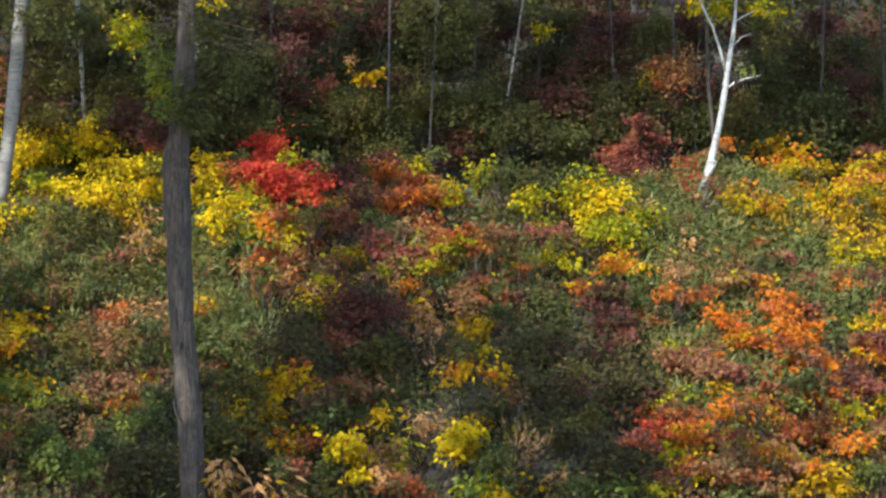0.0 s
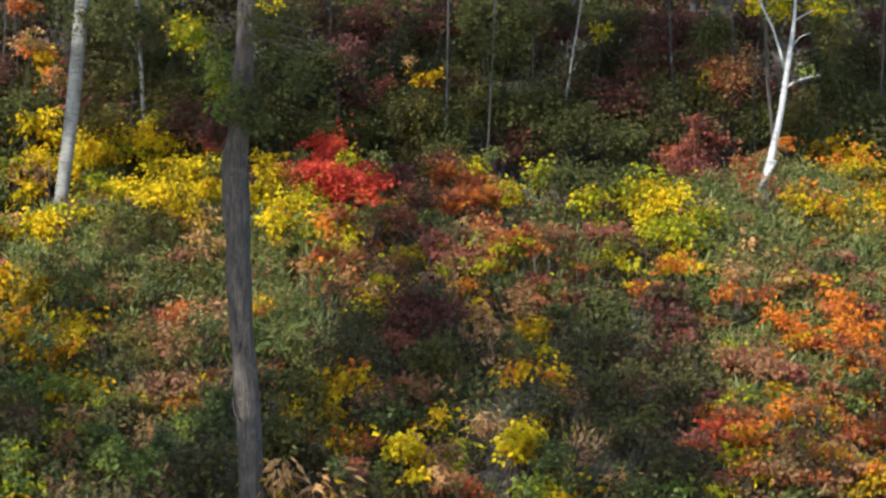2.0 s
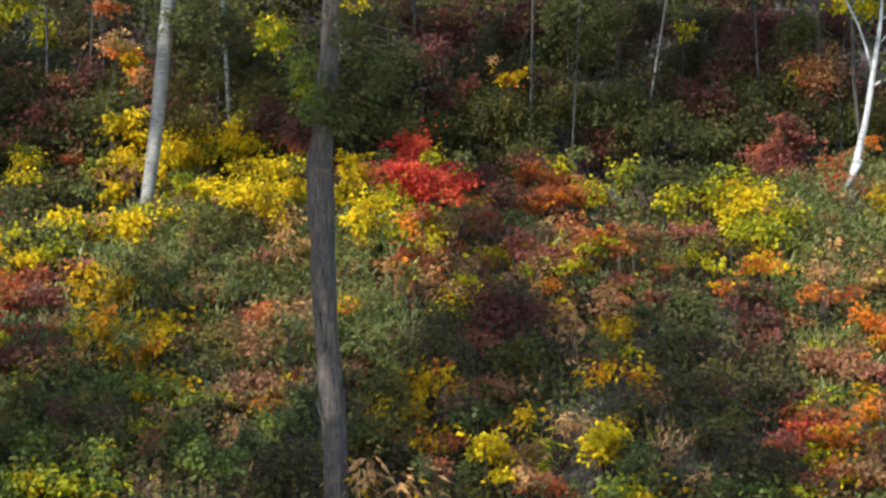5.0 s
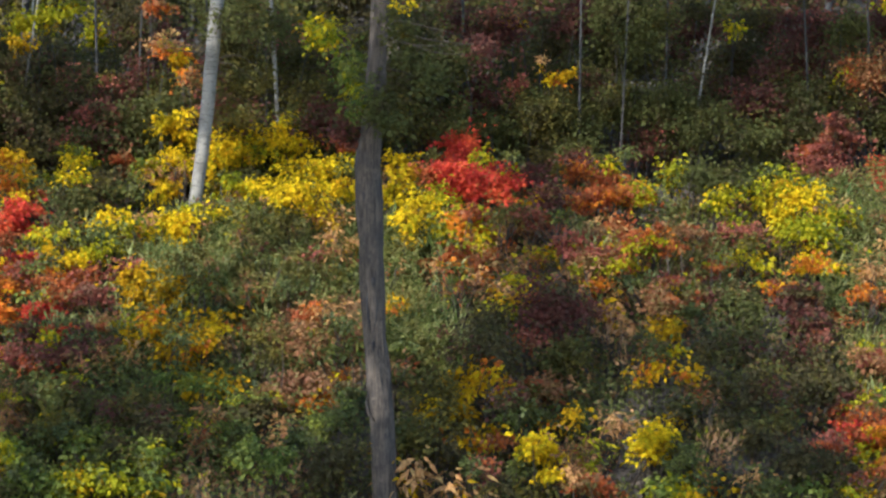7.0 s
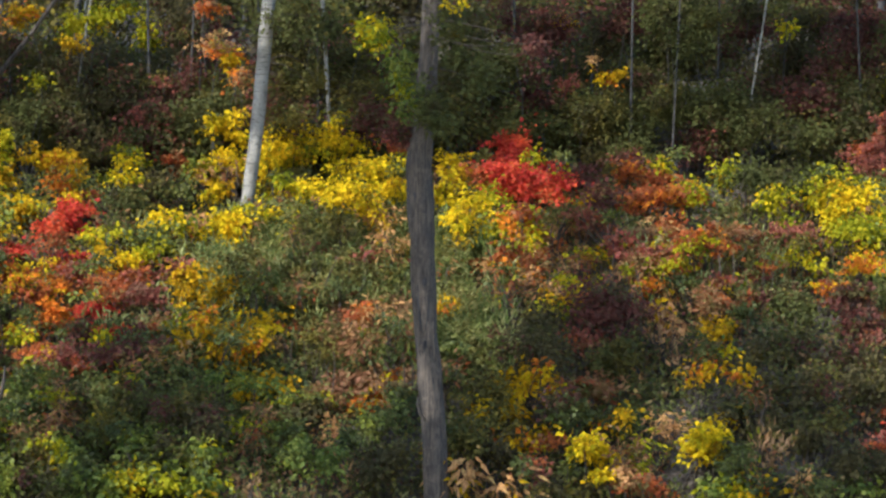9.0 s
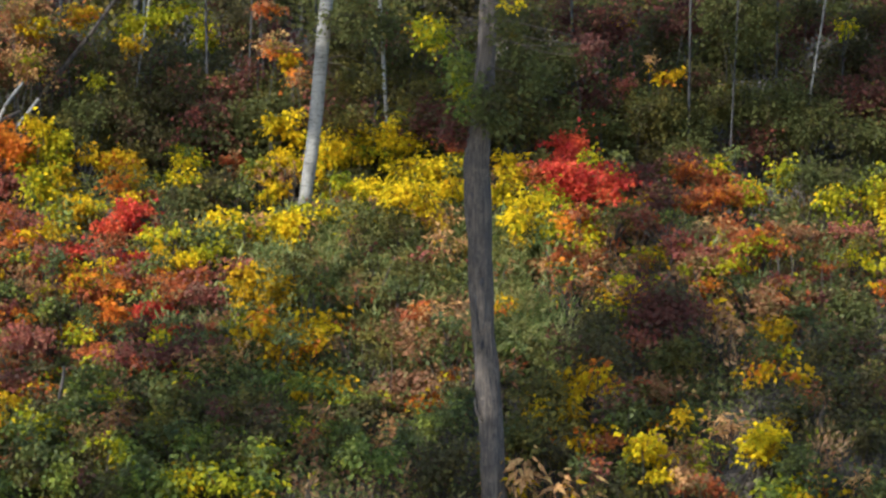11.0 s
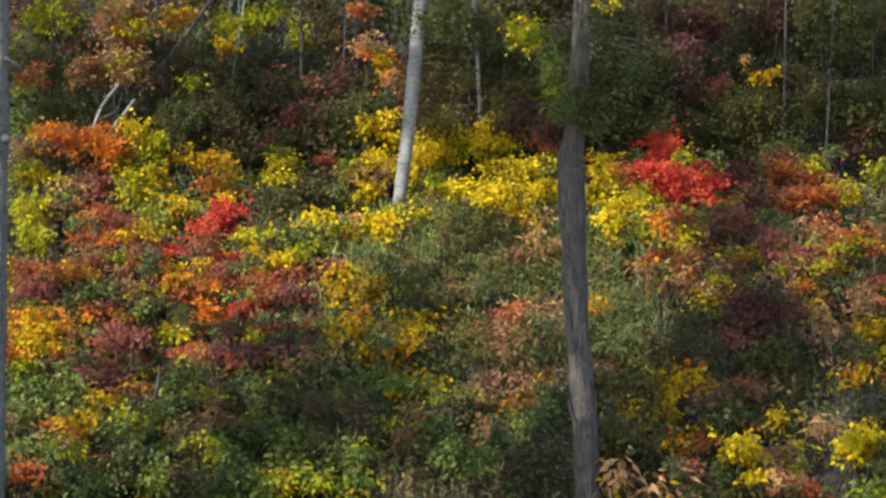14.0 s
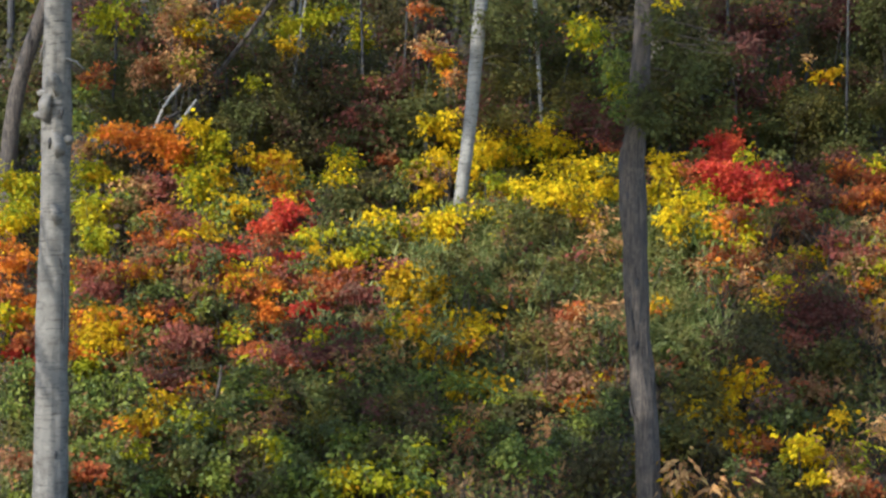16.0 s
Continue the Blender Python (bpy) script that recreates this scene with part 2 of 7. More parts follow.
def tubes(name, lines, mat, sides=6, rough=0.0):
    """One mesh of tapered, closed tubes. lines: lists of (x, y, z, radius)."""
    verts, faces = [], []
    for line in lines:
        line = np.array(line, float)
        p, r = line[:, :3], line[:, 3]
        d = unit(np.gradient(p, axis=0))
        ref = np.where(np.abs(d[:, 2:3]) > 0.8, [[1.0, 0, 0]], [[0, 0, 1.0]])
        u = unit(np.cross(ref, d))
        w = np.cross(d, u)
        base = len(verts)
        for i in range(len(p)):
            for s in range(sides):
                a = 2 * math.pi * s / sides
                ridge = noise.noise(Vector((7 * math.cos(a), 7 * math.sin(a), p[i, 2] * 1.1))) if sides > 30 else 0
                rr = (1 + 0.11 * ridge) * (r[i] * (1 + rough * noise.noise(Vector((2.0 * math.cos(a) + p[0, 0] * 7, 2.0 * math.sin(a), p[i, 2] * 2.2)))) if rough else r[i])
                verts.append((p[i] + rr * (math.cos(a) * u[i] + math.sin(a) * w[i])).tolist())
        for i in range(len(p) - 1):
            for s in range(sides):
                a, b = base + i * sides + s, base + i * sides + (s + 1) % sides
                faces.append((a, b, b + sides, a + sides))
        faces.append(tuple(base + s for s in reversed(range(sides))))
        faces.append(tuple(base + (len(p) - 1) * sides + s for s in range(sides)))
    return mesh_of(name, verts, faces, mat, True)


def part(name, me, parent, label=""):
    ob = new(name, me)
    ob.parent = parent
    if label:
        tagged(ob, label)
    return ob


def bend(a, b, r0, r1, sag=0.1, steps=5):
    """A line from a to b that bows a little, with its radius tapering."""
    a, b = np.array(a, float), np.array(b, float)
    off = rng.normal(0, sag, 3) * np.linalg.norm(b - a)
    t = np.linspace(0, 1, steps)[:, None]
    p = a + (b - a) * t + off * (t * (1 - t))
    return np.concatenate([p, r0 + (r1 - r0) * t], 1)


def crown_points(centre, half, n, clumps, thin, spread, rise):
    """Leaf places on arching sprays, gathered in uneven lobes inside a rough ellipsoid: places, offsets from the spray's middle, spray middles."""
    k = max(3, clumps // 6)
    lobes = unit(rng.normal(size=(k, 3))) * rng.uniform(0.15, 0.95, (k, 1))
    lobes[:, 2] = np.where(rng.random(k) < 0.25, lobes[:, 2] + 0.35 * (1 - np.abs(lobes[:, 0])), lobes[:, 2])
    lobe = rng.integers(0, k, clumps)
    d = unit(rng.normal(size=(clumps, 3)))
    stray = np.where(rng.random((clumps, 1)) < 0.16, 1.35, 1.0)
    mids = (0.75 * lobes[lobe] + 0.5 * d * rng.uniform(0.4, 1.1, (clumps, 1))) * stray * np.array(half)
    axis = unit(d * [0.8, 0.6, 0.3] + rng.normal(0, 0.4, (clumps, 3)) + [0.15, -0.1, rise])
    which = rng.integers(0, clumps, n)
    reach = max(0.1, min(max(0.25, 0.2 * np.mean(half)), np.mean(half) * spread))
    size = (reach * rng.uniform(0.5, 1.35, clumps))[which, None]
    along = rng.normal(0, 0.72, (n, 1))
    q = along * axis[which] + rng.normal(size=(n, 3)) * [0.42, 0.42, thin]
    q[:, 2] -= 0.3 * np.clip(along[:, 0], 0, 2) ** 2
    return np.array(centre) + mids[which] + q * size, q, np.array(centre) + mids, which


STYLE = {  # leaf shape, length, thickness of the sprays, spread, droop, rise of the sprays
    "maple": (MAPLE, 0.06, 0.17, 0.5, 0.3, 0.3),
    "broad": (BROAD, 0.07, 0.3, 0.45, 0.6, 0.55),
    "oval": (OVAL, 0.057, 0.36, 0.42, 0.4, 0.3),
    "fern": (FROND, 0.085, 0.4, 0.45, 0.35, 0.6),
    "plume": (FROND, 0.09, 0.9, 0.4, -1.0, 1.6),
    "frond": (FROND, 0.17, 0.5, 0.5, 0.8, 0.2),
    "large": (BROAD, 0.115, 0.5, 0.45, 0.7, 0.3),
}


# sprays of another tint that turn up in a crown of each colour
ACCENT = {"yellow": ("gold", "lime", "yellow"), "gold": ("orange", "yellow", "gold"), "lime": ("yellow", "fresh", "gold"), "green": ("fresh", "olive", "green"),
          "fresh": ("green", "fresh", "lime"), "scarlet": ("brown", "orange", "lime"), "orange": ("scarlet", "gold", "orange"), "pink": ("scarlet", "brown", "maroon"),
          "brown": ("scarlet", "lime", "peach"), "olive": ("dusk", "olive", "green"), "dusk": ("olive", "dark", "maroon"), "maroon": ("dusk", "pink", "maroon"),
          "dark": ("dusk", "olive", "dark"), "red": ("red", "scarlet", "red"), "peach": ("brown", "gold", "peach"), "straw": ("brown", "straw", "lime")}


def foliage(centre, half, n, style, colour, name="crown", clumps=None, scale=1.0):
    shape, length, thin, spread, droop, rise = STYLE[style]
    clumps = clumps or max(9, int(26 * (half[0] * half[2]) / 0.2))
    p, q, mids, which = crown_points(centre, half, n, clumps, thin, spread, rise)
    ways = unit(q * [1, 1, 0.6] + rng.normal(0, 0.45, (n, 3))) - [0, 0, droop]
    ups = unit(rng.normal(0, 0.75, (n, 3)) + [-0.2, -0.45, 0.75])
    me = leaves(name, p, ups, ways, scale * length * rng.uniform(0.65, 1.3, n), shape, LEAF[colour])
    for other in ACCENT[colour]:
        me.materials.append(LEAF[other])
    tint = rng.choice(4, size=clumps, p=(0.76, 0.1, 0.08, 0.06))
    me.polygons.foreach_set("material_index", np.repeat(tint[which], len(shape[1])).astype(np.int32))
    return me, mids


def shrub(kind, colour, style, x, y, z, w, h, label, fill=1.0, scale=1.0):
    """A bush whose crown, w wide and h high, has its middle at x, y, z; stems rise to it from the ground."""
    global rng
    rng = np.random.default_rng(int(abs(x * 7919 + y * 104729 + z * 1299709) * 100) % 2 ** 31)
    half = (w / 2, min(0.75, 0.28 + 0.35 * w), h / 2)
    length = scale * STYLE[style][1]
    n = int(min(9500, fill * 3.8 * math.pi * half[0] * half[2] / (0.36 * length ** 2)))
    me, mids = foliage((0, 0, 0), half, n, style, colour, scale=scale)
    g = float(ground_z(x, y + 0.15)) - z - 0.06
    root = np.array((rng.normal(0, 0.05), 0.15, min(g, -half[2] * 0.6)))
    pick = mids[rng.permutation(len(mids))[:6 if g > -1.1 else 2]]
    lines = [bend(root + rng.normal(0, 0.05, 3) * [1, 1, 0], m, 0.012, 0.004, 0.25, 4) for m in pick]
    thing = new(kind)
    thing.location = (x, y, z)
    tagged(thing, label, "shrub", kind.replace("_", " ") + "s of the bank")
    part("stem", tubes("stem", lines, TWIG if y < 33 else DARK_BARK, 4), thing)
    part("crown", me, thing)
    return thing


def tree(kind, line, bark, label, sides=18, rough=0.16, limbs=(), twigs=()):
    """A tree from its trunk's line of (x, y, z, radius); limbs are lines of the same sort."""
    thing = new(kind)
    thing.location = line[0][:3]
    o = np.array([*line[0][:3], 0])
    tagged(thing, label, "tree", "trees of the wood")
    fine = np.array(line, float)
    t = np.linspace(0, len(fine) - 1, (14 if sides > 30 else 9) * (len(fine) - 1) + 1)
    fine = np.stack([np.interp(t, np.arange(len(fine)), fine[:, i]) for i in range(4)], 1)
    k = np.array([1, 2, 3, 2, 1]) / 9
    soft = np.pad(fine, ((2, 2), (0, 0)), mode="edge")
    fine[2:-2] = sum(k[j] * soft[j:j + len(fine)] for j in range(5))[2:-2]
    part("trunk", tubes("trunk", [fine - o], bark, sides, rough), thing)
    for limb in limbs:
        part("limb", tubes("limb", [np.array(limb, float) - o], bark, 8, 0.1), thing)
    return thing


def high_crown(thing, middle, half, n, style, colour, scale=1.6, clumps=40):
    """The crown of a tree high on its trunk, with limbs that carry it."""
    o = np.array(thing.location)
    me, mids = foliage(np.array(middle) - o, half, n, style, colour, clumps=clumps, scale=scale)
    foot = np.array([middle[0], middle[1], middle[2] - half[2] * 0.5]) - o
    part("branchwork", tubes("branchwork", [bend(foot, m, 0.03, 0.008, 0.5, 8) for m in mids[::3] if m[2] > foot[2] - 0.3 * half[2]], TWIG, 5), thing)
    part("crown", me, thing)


def bough(thing, colour, style, at, w, h, foot, fill=1.0, scale=1.0):
    """A leafy bough of a tree: a limb from foot on the trunk to its spray of leaves."""
    o = np.array(thing.location)
    half = (w / 2, min(0.7, 0.25 + 0.3 * w), h / 2)
    n = int(min(4200, fill * 3.0 * math.pi * half[0] * half[2] / (0.36 * (scale * STYLE[style][1]) ** 2)))
    me, mids = foliage(np.array(at) - o, half, n, style, colour, "foliage", scale=scale)
    lines = [bend(np.array(foot) - o, m, 0.009, 0.003, 0.6, 9) for m in mids[:4]]
    limb = part("bough", tubes("bough", lines, TWIG, 5), thing)
    part("foliage", me, limb)


def shade_tree(kind, label, foot, fork, clouds, colour, radius=0.24):
    """An unseen wide tree added to cast shade: trunk, a limb to each leaf mass of its crown. clouds: (x, y, z, radius).
    """
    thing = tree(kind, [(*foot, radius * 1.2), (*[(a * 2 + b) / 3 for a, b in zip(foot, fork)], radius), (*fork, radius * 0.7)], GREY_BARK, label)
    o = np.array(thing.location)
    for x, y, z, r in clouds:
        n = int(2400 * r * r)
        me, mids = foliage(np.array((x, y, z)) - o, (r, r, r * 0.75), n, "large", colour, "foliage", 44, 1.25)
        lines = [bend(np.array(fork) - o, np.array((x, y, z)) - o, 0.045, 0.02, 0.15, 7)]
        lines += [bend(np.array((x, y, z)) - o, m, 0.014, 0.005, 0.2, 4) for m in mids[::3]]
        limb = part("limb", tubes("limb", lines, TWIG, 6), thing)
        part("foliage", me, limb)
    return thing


# ---- trees on the bank ----
MAIN = tree("bank_tree", [(-0.2, 25.5, -1.75, 0.165), (-0.231, 25.5, -0.907, 0.133), (-0.243, 25.5, -0.544, 0.127), (-0.292, 25.5, 0.061, 0.133), (-0.340, 25.5, 0.666, 0.127), (-0.370, 25.5, 1.271, 0.127), (-0.382, 25.5, 1.755, 0.130), (-0.412, 25.5, 2.239, 0.139), (-0.418, 25.5, 2.542, 0.139), (-0.388, 25.5, 2.845, 0.115), (-0.340, 25.5, 3.389, 0.103), (-0.309, 25.5, 3.813, 0.097), (-0.285, 25.5, 4.297, 0.091), (-0.243, 25.5, 5.022, 0.085), (0.1, 25.5, 14, 0.07)],
            GREY_BARK, "tall tree with a grey fissured trunk on the bank", 40, 0.2,
            limbs=[[(-0.339, 25.4, -0.219, 0.018), (-0.411, 25.4, -0.134, 0.015), (-0.435, 25.4, -0.025, 0.012), (-0.429, 25.4, 0.047, 0.006)]])
for x, y, z, r in [(-0.356, 25.375, 1.272, 0.03), (-0.452, 25.390, 2.207, 0.024), (-0.356, 25.375, 0.598, 0.02), (-0.422, 25.380, 2.297, 0.02)]:
    scar = tubes("branch_scar", [[(x - MAIN.location.x + 0.004 * k, y - MAIN.location.y, z - MAIN.location.z + 0.05 * k, r * f) for k, f in ((-1.6, 0.15), (-0.8, 0.5), (0, 1.0), (0.6, 0.75), (1.1, 0.2))]], KNOT, 10, 0.5)
    part("branch_scar", scar, MAIN, "dark branch scar")
for line in [[(-0.410, 25.390, 1.224, 0.003), (-0.428, 25.390, 1.061, 0.010), (-0.410, 25.390, 0.880, 0.012), (-0.380, 25.385, 0.718, 0.003)],
             [(-0.338, 25.372, 1.188, 0.003), (-0.314, 25.372, 1.032, 0.008), (-0.332, 25.372, 0.851, 0.010), (-0.356, 25.372, 0.731, 0.003)]]:
    part("bark_crack", tubes("bark_crack", [np.array(line) - [*MAIN.location, 0]], KNOT, 6, 0.5), MAIN, "dark crack in the bark")
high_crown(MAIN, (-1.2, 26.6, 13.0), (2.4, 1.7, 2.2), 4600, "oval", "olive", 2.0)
# a second, unseen crown, added to keep sun off the wood edge
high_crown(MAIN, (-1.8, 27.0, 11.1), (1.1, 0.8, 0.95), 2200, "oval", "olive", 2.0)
BIRCH = tree("birch_tree", [(-2.91, 31.6, 1.45, 0.1), (-2.823, 31.6, 2.156, 0.087), (-2.747, 31.6, 2.700, 0.087), (-2.656, 31.6, 3.455, 0.091), (-2.588, 31.6, 4.209, 0.091), (-2.520, 31.6, 4.964, 0.091), (-2.399, 31.6, 5.868, 0.083), (-2.2, 31.6, 11, 0.06)],
             BIRCH_BARK, "white-barked birch rising out of yellow shrubs", 16, 0.1)
high_crown(BIRCH, (-3.2, 31.6, 9.0), (2.2, 2.2, 2.6), 3600, "oval", "gold")
SLIM_BIRCH = tree("birch_tree", [(6.673, 32, 1.8, 0.058), (6.673, 32, 2.495, 0.066), (6.791, 32, 2.959, 0.046), (6.909, 32, 3.502, 0.041), (7.011, 32, 4.2, 0.038), (7.074, 32, 4.588, 0.028), (7.114, 32, 5.053, 0.02), (7.21, 32, 9.5, 0.014)],
                  WHITE_BARK, "slim forked white birch at the top of the bank", 14, 0.1,
                  limbs=[[(6.964, 32, 4.06, 0.023), (6.893, 32, 4.354, 0.019), (6.791, 32, 4.662, 0.016), (6.618, 32, 5.009, 0.016), (6.477, 32, 5.51, 0.012)],
                         [(6.972, 32, 3.835, 0.02), (7.09, 32, 3.914, 0.016), (7.232, 32, 3.969, 0.016), (7.445, 32, 4.017, 0.008)],
                         [(7.082, 32, 4.743, 0.011), (7.232, 32, 4.837, 0.008), (7.366, 32, 4.9, 0.006)],
                         [(6.801, 31.9, 2.84, 0.031), (6.692, 31.9, 2.631, 0.035), (6.566, 31.9, 2.43, 0.031)],
                         [(7.043, 32, 4.394, 0.008), (7.185, 32, 4.542, 0.006), (7.327, 32, 4.59, 0.004)]])
high_crown(SLIM_BIRCH, (7.4, 32.0, 8.2), (2.0, 2.0, 2.4), 3400, "oval", "lime")
PALE = tree("pale_tree", [(-6.512, 24.5, -2.147, 0.203), (-6.512, 24.5, -0.999, 0.181), (-6.506, 24.5, -0.511, 0.178), (-6.488, 24.5, 0.68, 0.169), (-6.464, 24.5, 1.872, 0.157), (-6.445, 24.5, 2.944, 0.151), (-6.427, 24.5, 4.253, 0.139), (-6.384, 24.5, 15, 0.097)],
            PALE_BARK, "stout pale grey smooth-barked tree trunk with knots", 40, 0.1,
            limbs=[[(-6.297, 24.35, 3.621, 0.015), (-6.195, 24.35, 3.585, 0.015), (-6.116, 24.35, 3.513, 0.009)], [(-6.516, 24.4, 3.888, 0.012), (-6.577, 24.4, 3.71, 0.012), (-6.601, 24.4, 3.58, 0.009)]])
for x0, x1, y, z, r in [(-6.432, -6.627, 24.45, 3.250, 0.034), (-6.432, -6.663, 24.45, 3.024, 0.036), (-6.408, -6.263, 24.45, 2.762, 0.045), (-6.457, -6.614, 24.45, 1.455, 0.04), (-6.47, -6.60, 24.44, 3.13, 0.105), (-6.43, -6.33, 24.42, 2.72, 0.095), (-6.45, -6.37, 24.40, 3.36, 0.085), (-6.44, -6.36, 24.40, 1.98, 0.08)]:
    o = PALE.location
    lump = [(x0 + (x1 - x0) * k - o.x, y - o.y, z + 0.02 * k - o.z, 1.35 * r * f) for k, f in ((0, 1.25), (0.45, 1.15), (0.75, 0.95), (0.95, 0.7), (1.08, 0.25))]
    part("knot", tubes("knot", [lump], PALE_BARK, 12, 0.7), PALE)
for x, y, z, r in [(-6.479, 24.35, 2.746, 0.027), (-6.418, 24.35, 1.988, 0.027), (-6.418, 24.35, -0.533, 0.018), (-6.346, 24.35, 3.053, 0.021)]:
    scar = tubes("branch_scar", [[(x - PALE.location.x + 0.006 * k, y - PALE.location.y, z - PALE.location.z + 0.045 * k, r * f) for k, f in ((-1.6, 0.15), (-0.8, 0.5), (0, 1.0), (0.6, 0.75), (1.1, 0.2))]], KNOT, 10, 0.5)
    part("branch_scar", scar, PALE, "dark branch scar")
for line in [[(-6.353, 24.375, 1.361, 0.003), (-6.335, 24.375, 1.219, 0.012), (-6.316, 24.375, 1.011, 0.009), (-6.335, 24.375, 0.804, 0.012), (-6.329, 24.375, 0.662, 0.003)],
             [(-6.389, 24.375, 1.562, 0.003), (-6.365, 24.375, 1.479, 0.016), (-6.353, 24.375, 1.408, 0.003)]]:
    part("bark_crack", tubes("bark_crack", [np.array(line) - [*PALE.location, 0]], KNOT, 6, 0.5), PALE, "dark crack in the bark")
high_crown(PALE, (-7.4, 24.5, 13.6), (2.8, 2.6, 2.6), 5000, "oval", "lime", 2.0)
tree("leaning_tree", [(-9.2, 32.3, 1.7, 0.125), (-9.187, 32.3, 2.745, 0.118), (-9.139, 32.3, 3.296, 0.114), (-9.059, 32.3, 3.846, 0.110), (-8.914, 32.3, 4.317, 0.106), (-8.770, 32.3, 4.708, 0.102), (-8.626, 32.3, 5.100, 0.098), (-8.401, 32.3, 5.725, 0.094)],
               GREY_BARK, "grey-brown trunk leaning out of yellow shrubs", 16, 0.15)
tree("sapling", [(6.926, 32.6, 1.943, 0.027), (6.926, 32.6, 3.182, 0.024), (6.854, 32.6, 3.931, 0.028), (6.822, 32.6, 4.798, 0.028), (6.806, 32.6, 5.586, 0.024)],
               GREY_BARK, "thin grey sapling beside the slim birch", 8, 0.1)
bough(MAIN, "lime", "broad", (-0.94, 26.50, 4.01), 0.63, 0.28, (-0.37, 26.50, 4.14), 1.0, 1.0)
bough(MAIN, "fresh", "broad", (-0.63, 26.00, 3.76), 0.37, 0.32, (-0.36, 26.00, 3.79), 1.0, 1.0)
bough(MAIN, "fresh", "broad", (-0.60, 26.00, 3.48), 0.35, 0.25, (-0.36, 26.00, 3.60), 1.0, 1.0)
bough(MAIN, "fresh", "broad", (-0.51, 25.40, 3.18), 0.31, 0.36, (-0.35, 25.40, 3.38), 1.0, 1.0)
bough(MAIN, "dark", "oval", (-0.06, 25.20, 4.02), 0.41, 0.48, (-0.31, 25.20, 4.02), 0.8, 1.0)
bough(MAIN, "dark", "oval", (-0.03, 25.10, 3.42), 0.72, 0.60, (-0.32, 25.10, 3.54), 0.8, 1.0)
bough(MAIN, "dark", "oval", (-0.27, 25.10, 3.06), 0.31, 0.72, (-0.32, 25.10, 3.36), 1.0, 1.0)
bough(MAIN, "yellow", "broad", (-0.05, 25.20, 4.23), 0.22, 0.14, (-0.30, 25.20, 4.26), 1.0, 1.0)
bough(MAIN, "maroon", "maple", (-0.64, 25.60, 2.81), 0.44, 0.32, (-0.38, 25.60, 2.91), 1.0, 1.0)
bough(MAIN, "maroon", "maple", (0.87, 26.50, 3.84), 0.6, 0.6, (-0.33, 26.50, 4.15), 0.35, 1.0)
bough(PALE, "lime", "broad", (-6.06, 24.90, 4.12), 0.51, 0.42, (-6.49, 24.90, 4.24), 1.0, 1.0)
bough(PALE, "scarlet", "maple", (-6.30, 25.50, 3.52), 0.33, 0.18, (-6.57, 25.50, 3.68), 0.7, 1.0)
bough(BIRCH, "dark", "oval", (-2.14, 31.30, 4.63), 0.90, 0.51, (-2.54, 31.30, 4.71), 1.0, 1.0)
bough(BIRCH, "olive", "oval", (-2.20, 32.20, 3.79), 0.77, 0.77, (-2.69, 32.20, 4.11), 1.0, 1.0)
bough(BIRCH, "brown", "maple", (-3.24, 32.60, 4.41), 0.62, 0.34, (-2.71, 32.60, 4.37), 1.0, 1.0)
bough(BIRCH, "brown", "maple", (-2.89, 32.40, 3.97), 0.25, 0.34, (-2.72, 32.40, 4.04), 1.0, 1.0)
bough(SLIM_BIRCH, "olive", "oval", (7.78, 32.40, 4.63), 0.44, 0.95, (7.18, 32.40, 4.86), 0.7, 1.0)
bough(SLIM_BIRCH, "lime", "broad", (6.90, 32.20, 5.03), 0.63, 0.35, (7.13, 32.20, 5.07), 0.7, 1.0)
bough(SLIM_BIRCH, "fresh", "broad", (7.20, 31.80, 4.09), 0.31, 0.16, (7.05, 31.80, 3.90), 0.7, 1.0)
bough(SLIM_BIRCH, "lime", "broad", (7.53, 32.20, 4.92), 0.63, 0.47, (7.13, 32.20, 5.00), 0.5, 1.0)

# wide unseen trees, added in the hollow and beside the bank to cast shade
shade_tree("shade_tree", "unseen wide green-leaved tree added to shade the bank", (-11.2, 16.6, -1.8), (-10.7, 17.0, 5.0),
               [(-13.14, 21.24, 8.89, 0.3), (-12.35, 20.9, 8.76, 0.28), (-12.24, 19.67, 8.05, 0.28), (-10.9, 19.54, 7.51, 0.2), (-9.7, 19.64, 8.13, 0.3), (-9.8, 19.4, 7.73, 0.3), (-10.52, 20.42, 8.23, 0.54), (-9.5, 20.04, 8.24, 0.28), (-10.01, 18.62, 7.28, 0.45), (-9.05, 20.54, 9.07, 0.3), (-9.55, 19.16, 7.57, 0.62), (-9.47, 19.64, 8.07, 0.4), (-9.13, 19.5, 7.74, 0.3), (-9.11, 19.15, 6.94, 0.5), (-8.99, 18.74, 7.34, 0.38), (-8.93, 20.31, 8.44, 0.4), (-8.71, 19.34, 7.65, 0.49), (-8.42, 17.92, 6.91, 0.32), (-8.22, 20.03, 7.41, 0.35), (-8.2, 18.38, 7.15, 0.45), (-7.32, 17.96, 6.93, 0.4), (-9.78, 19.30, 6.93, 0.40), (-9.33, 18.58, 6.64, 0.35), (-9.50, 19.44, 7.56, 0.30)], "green")
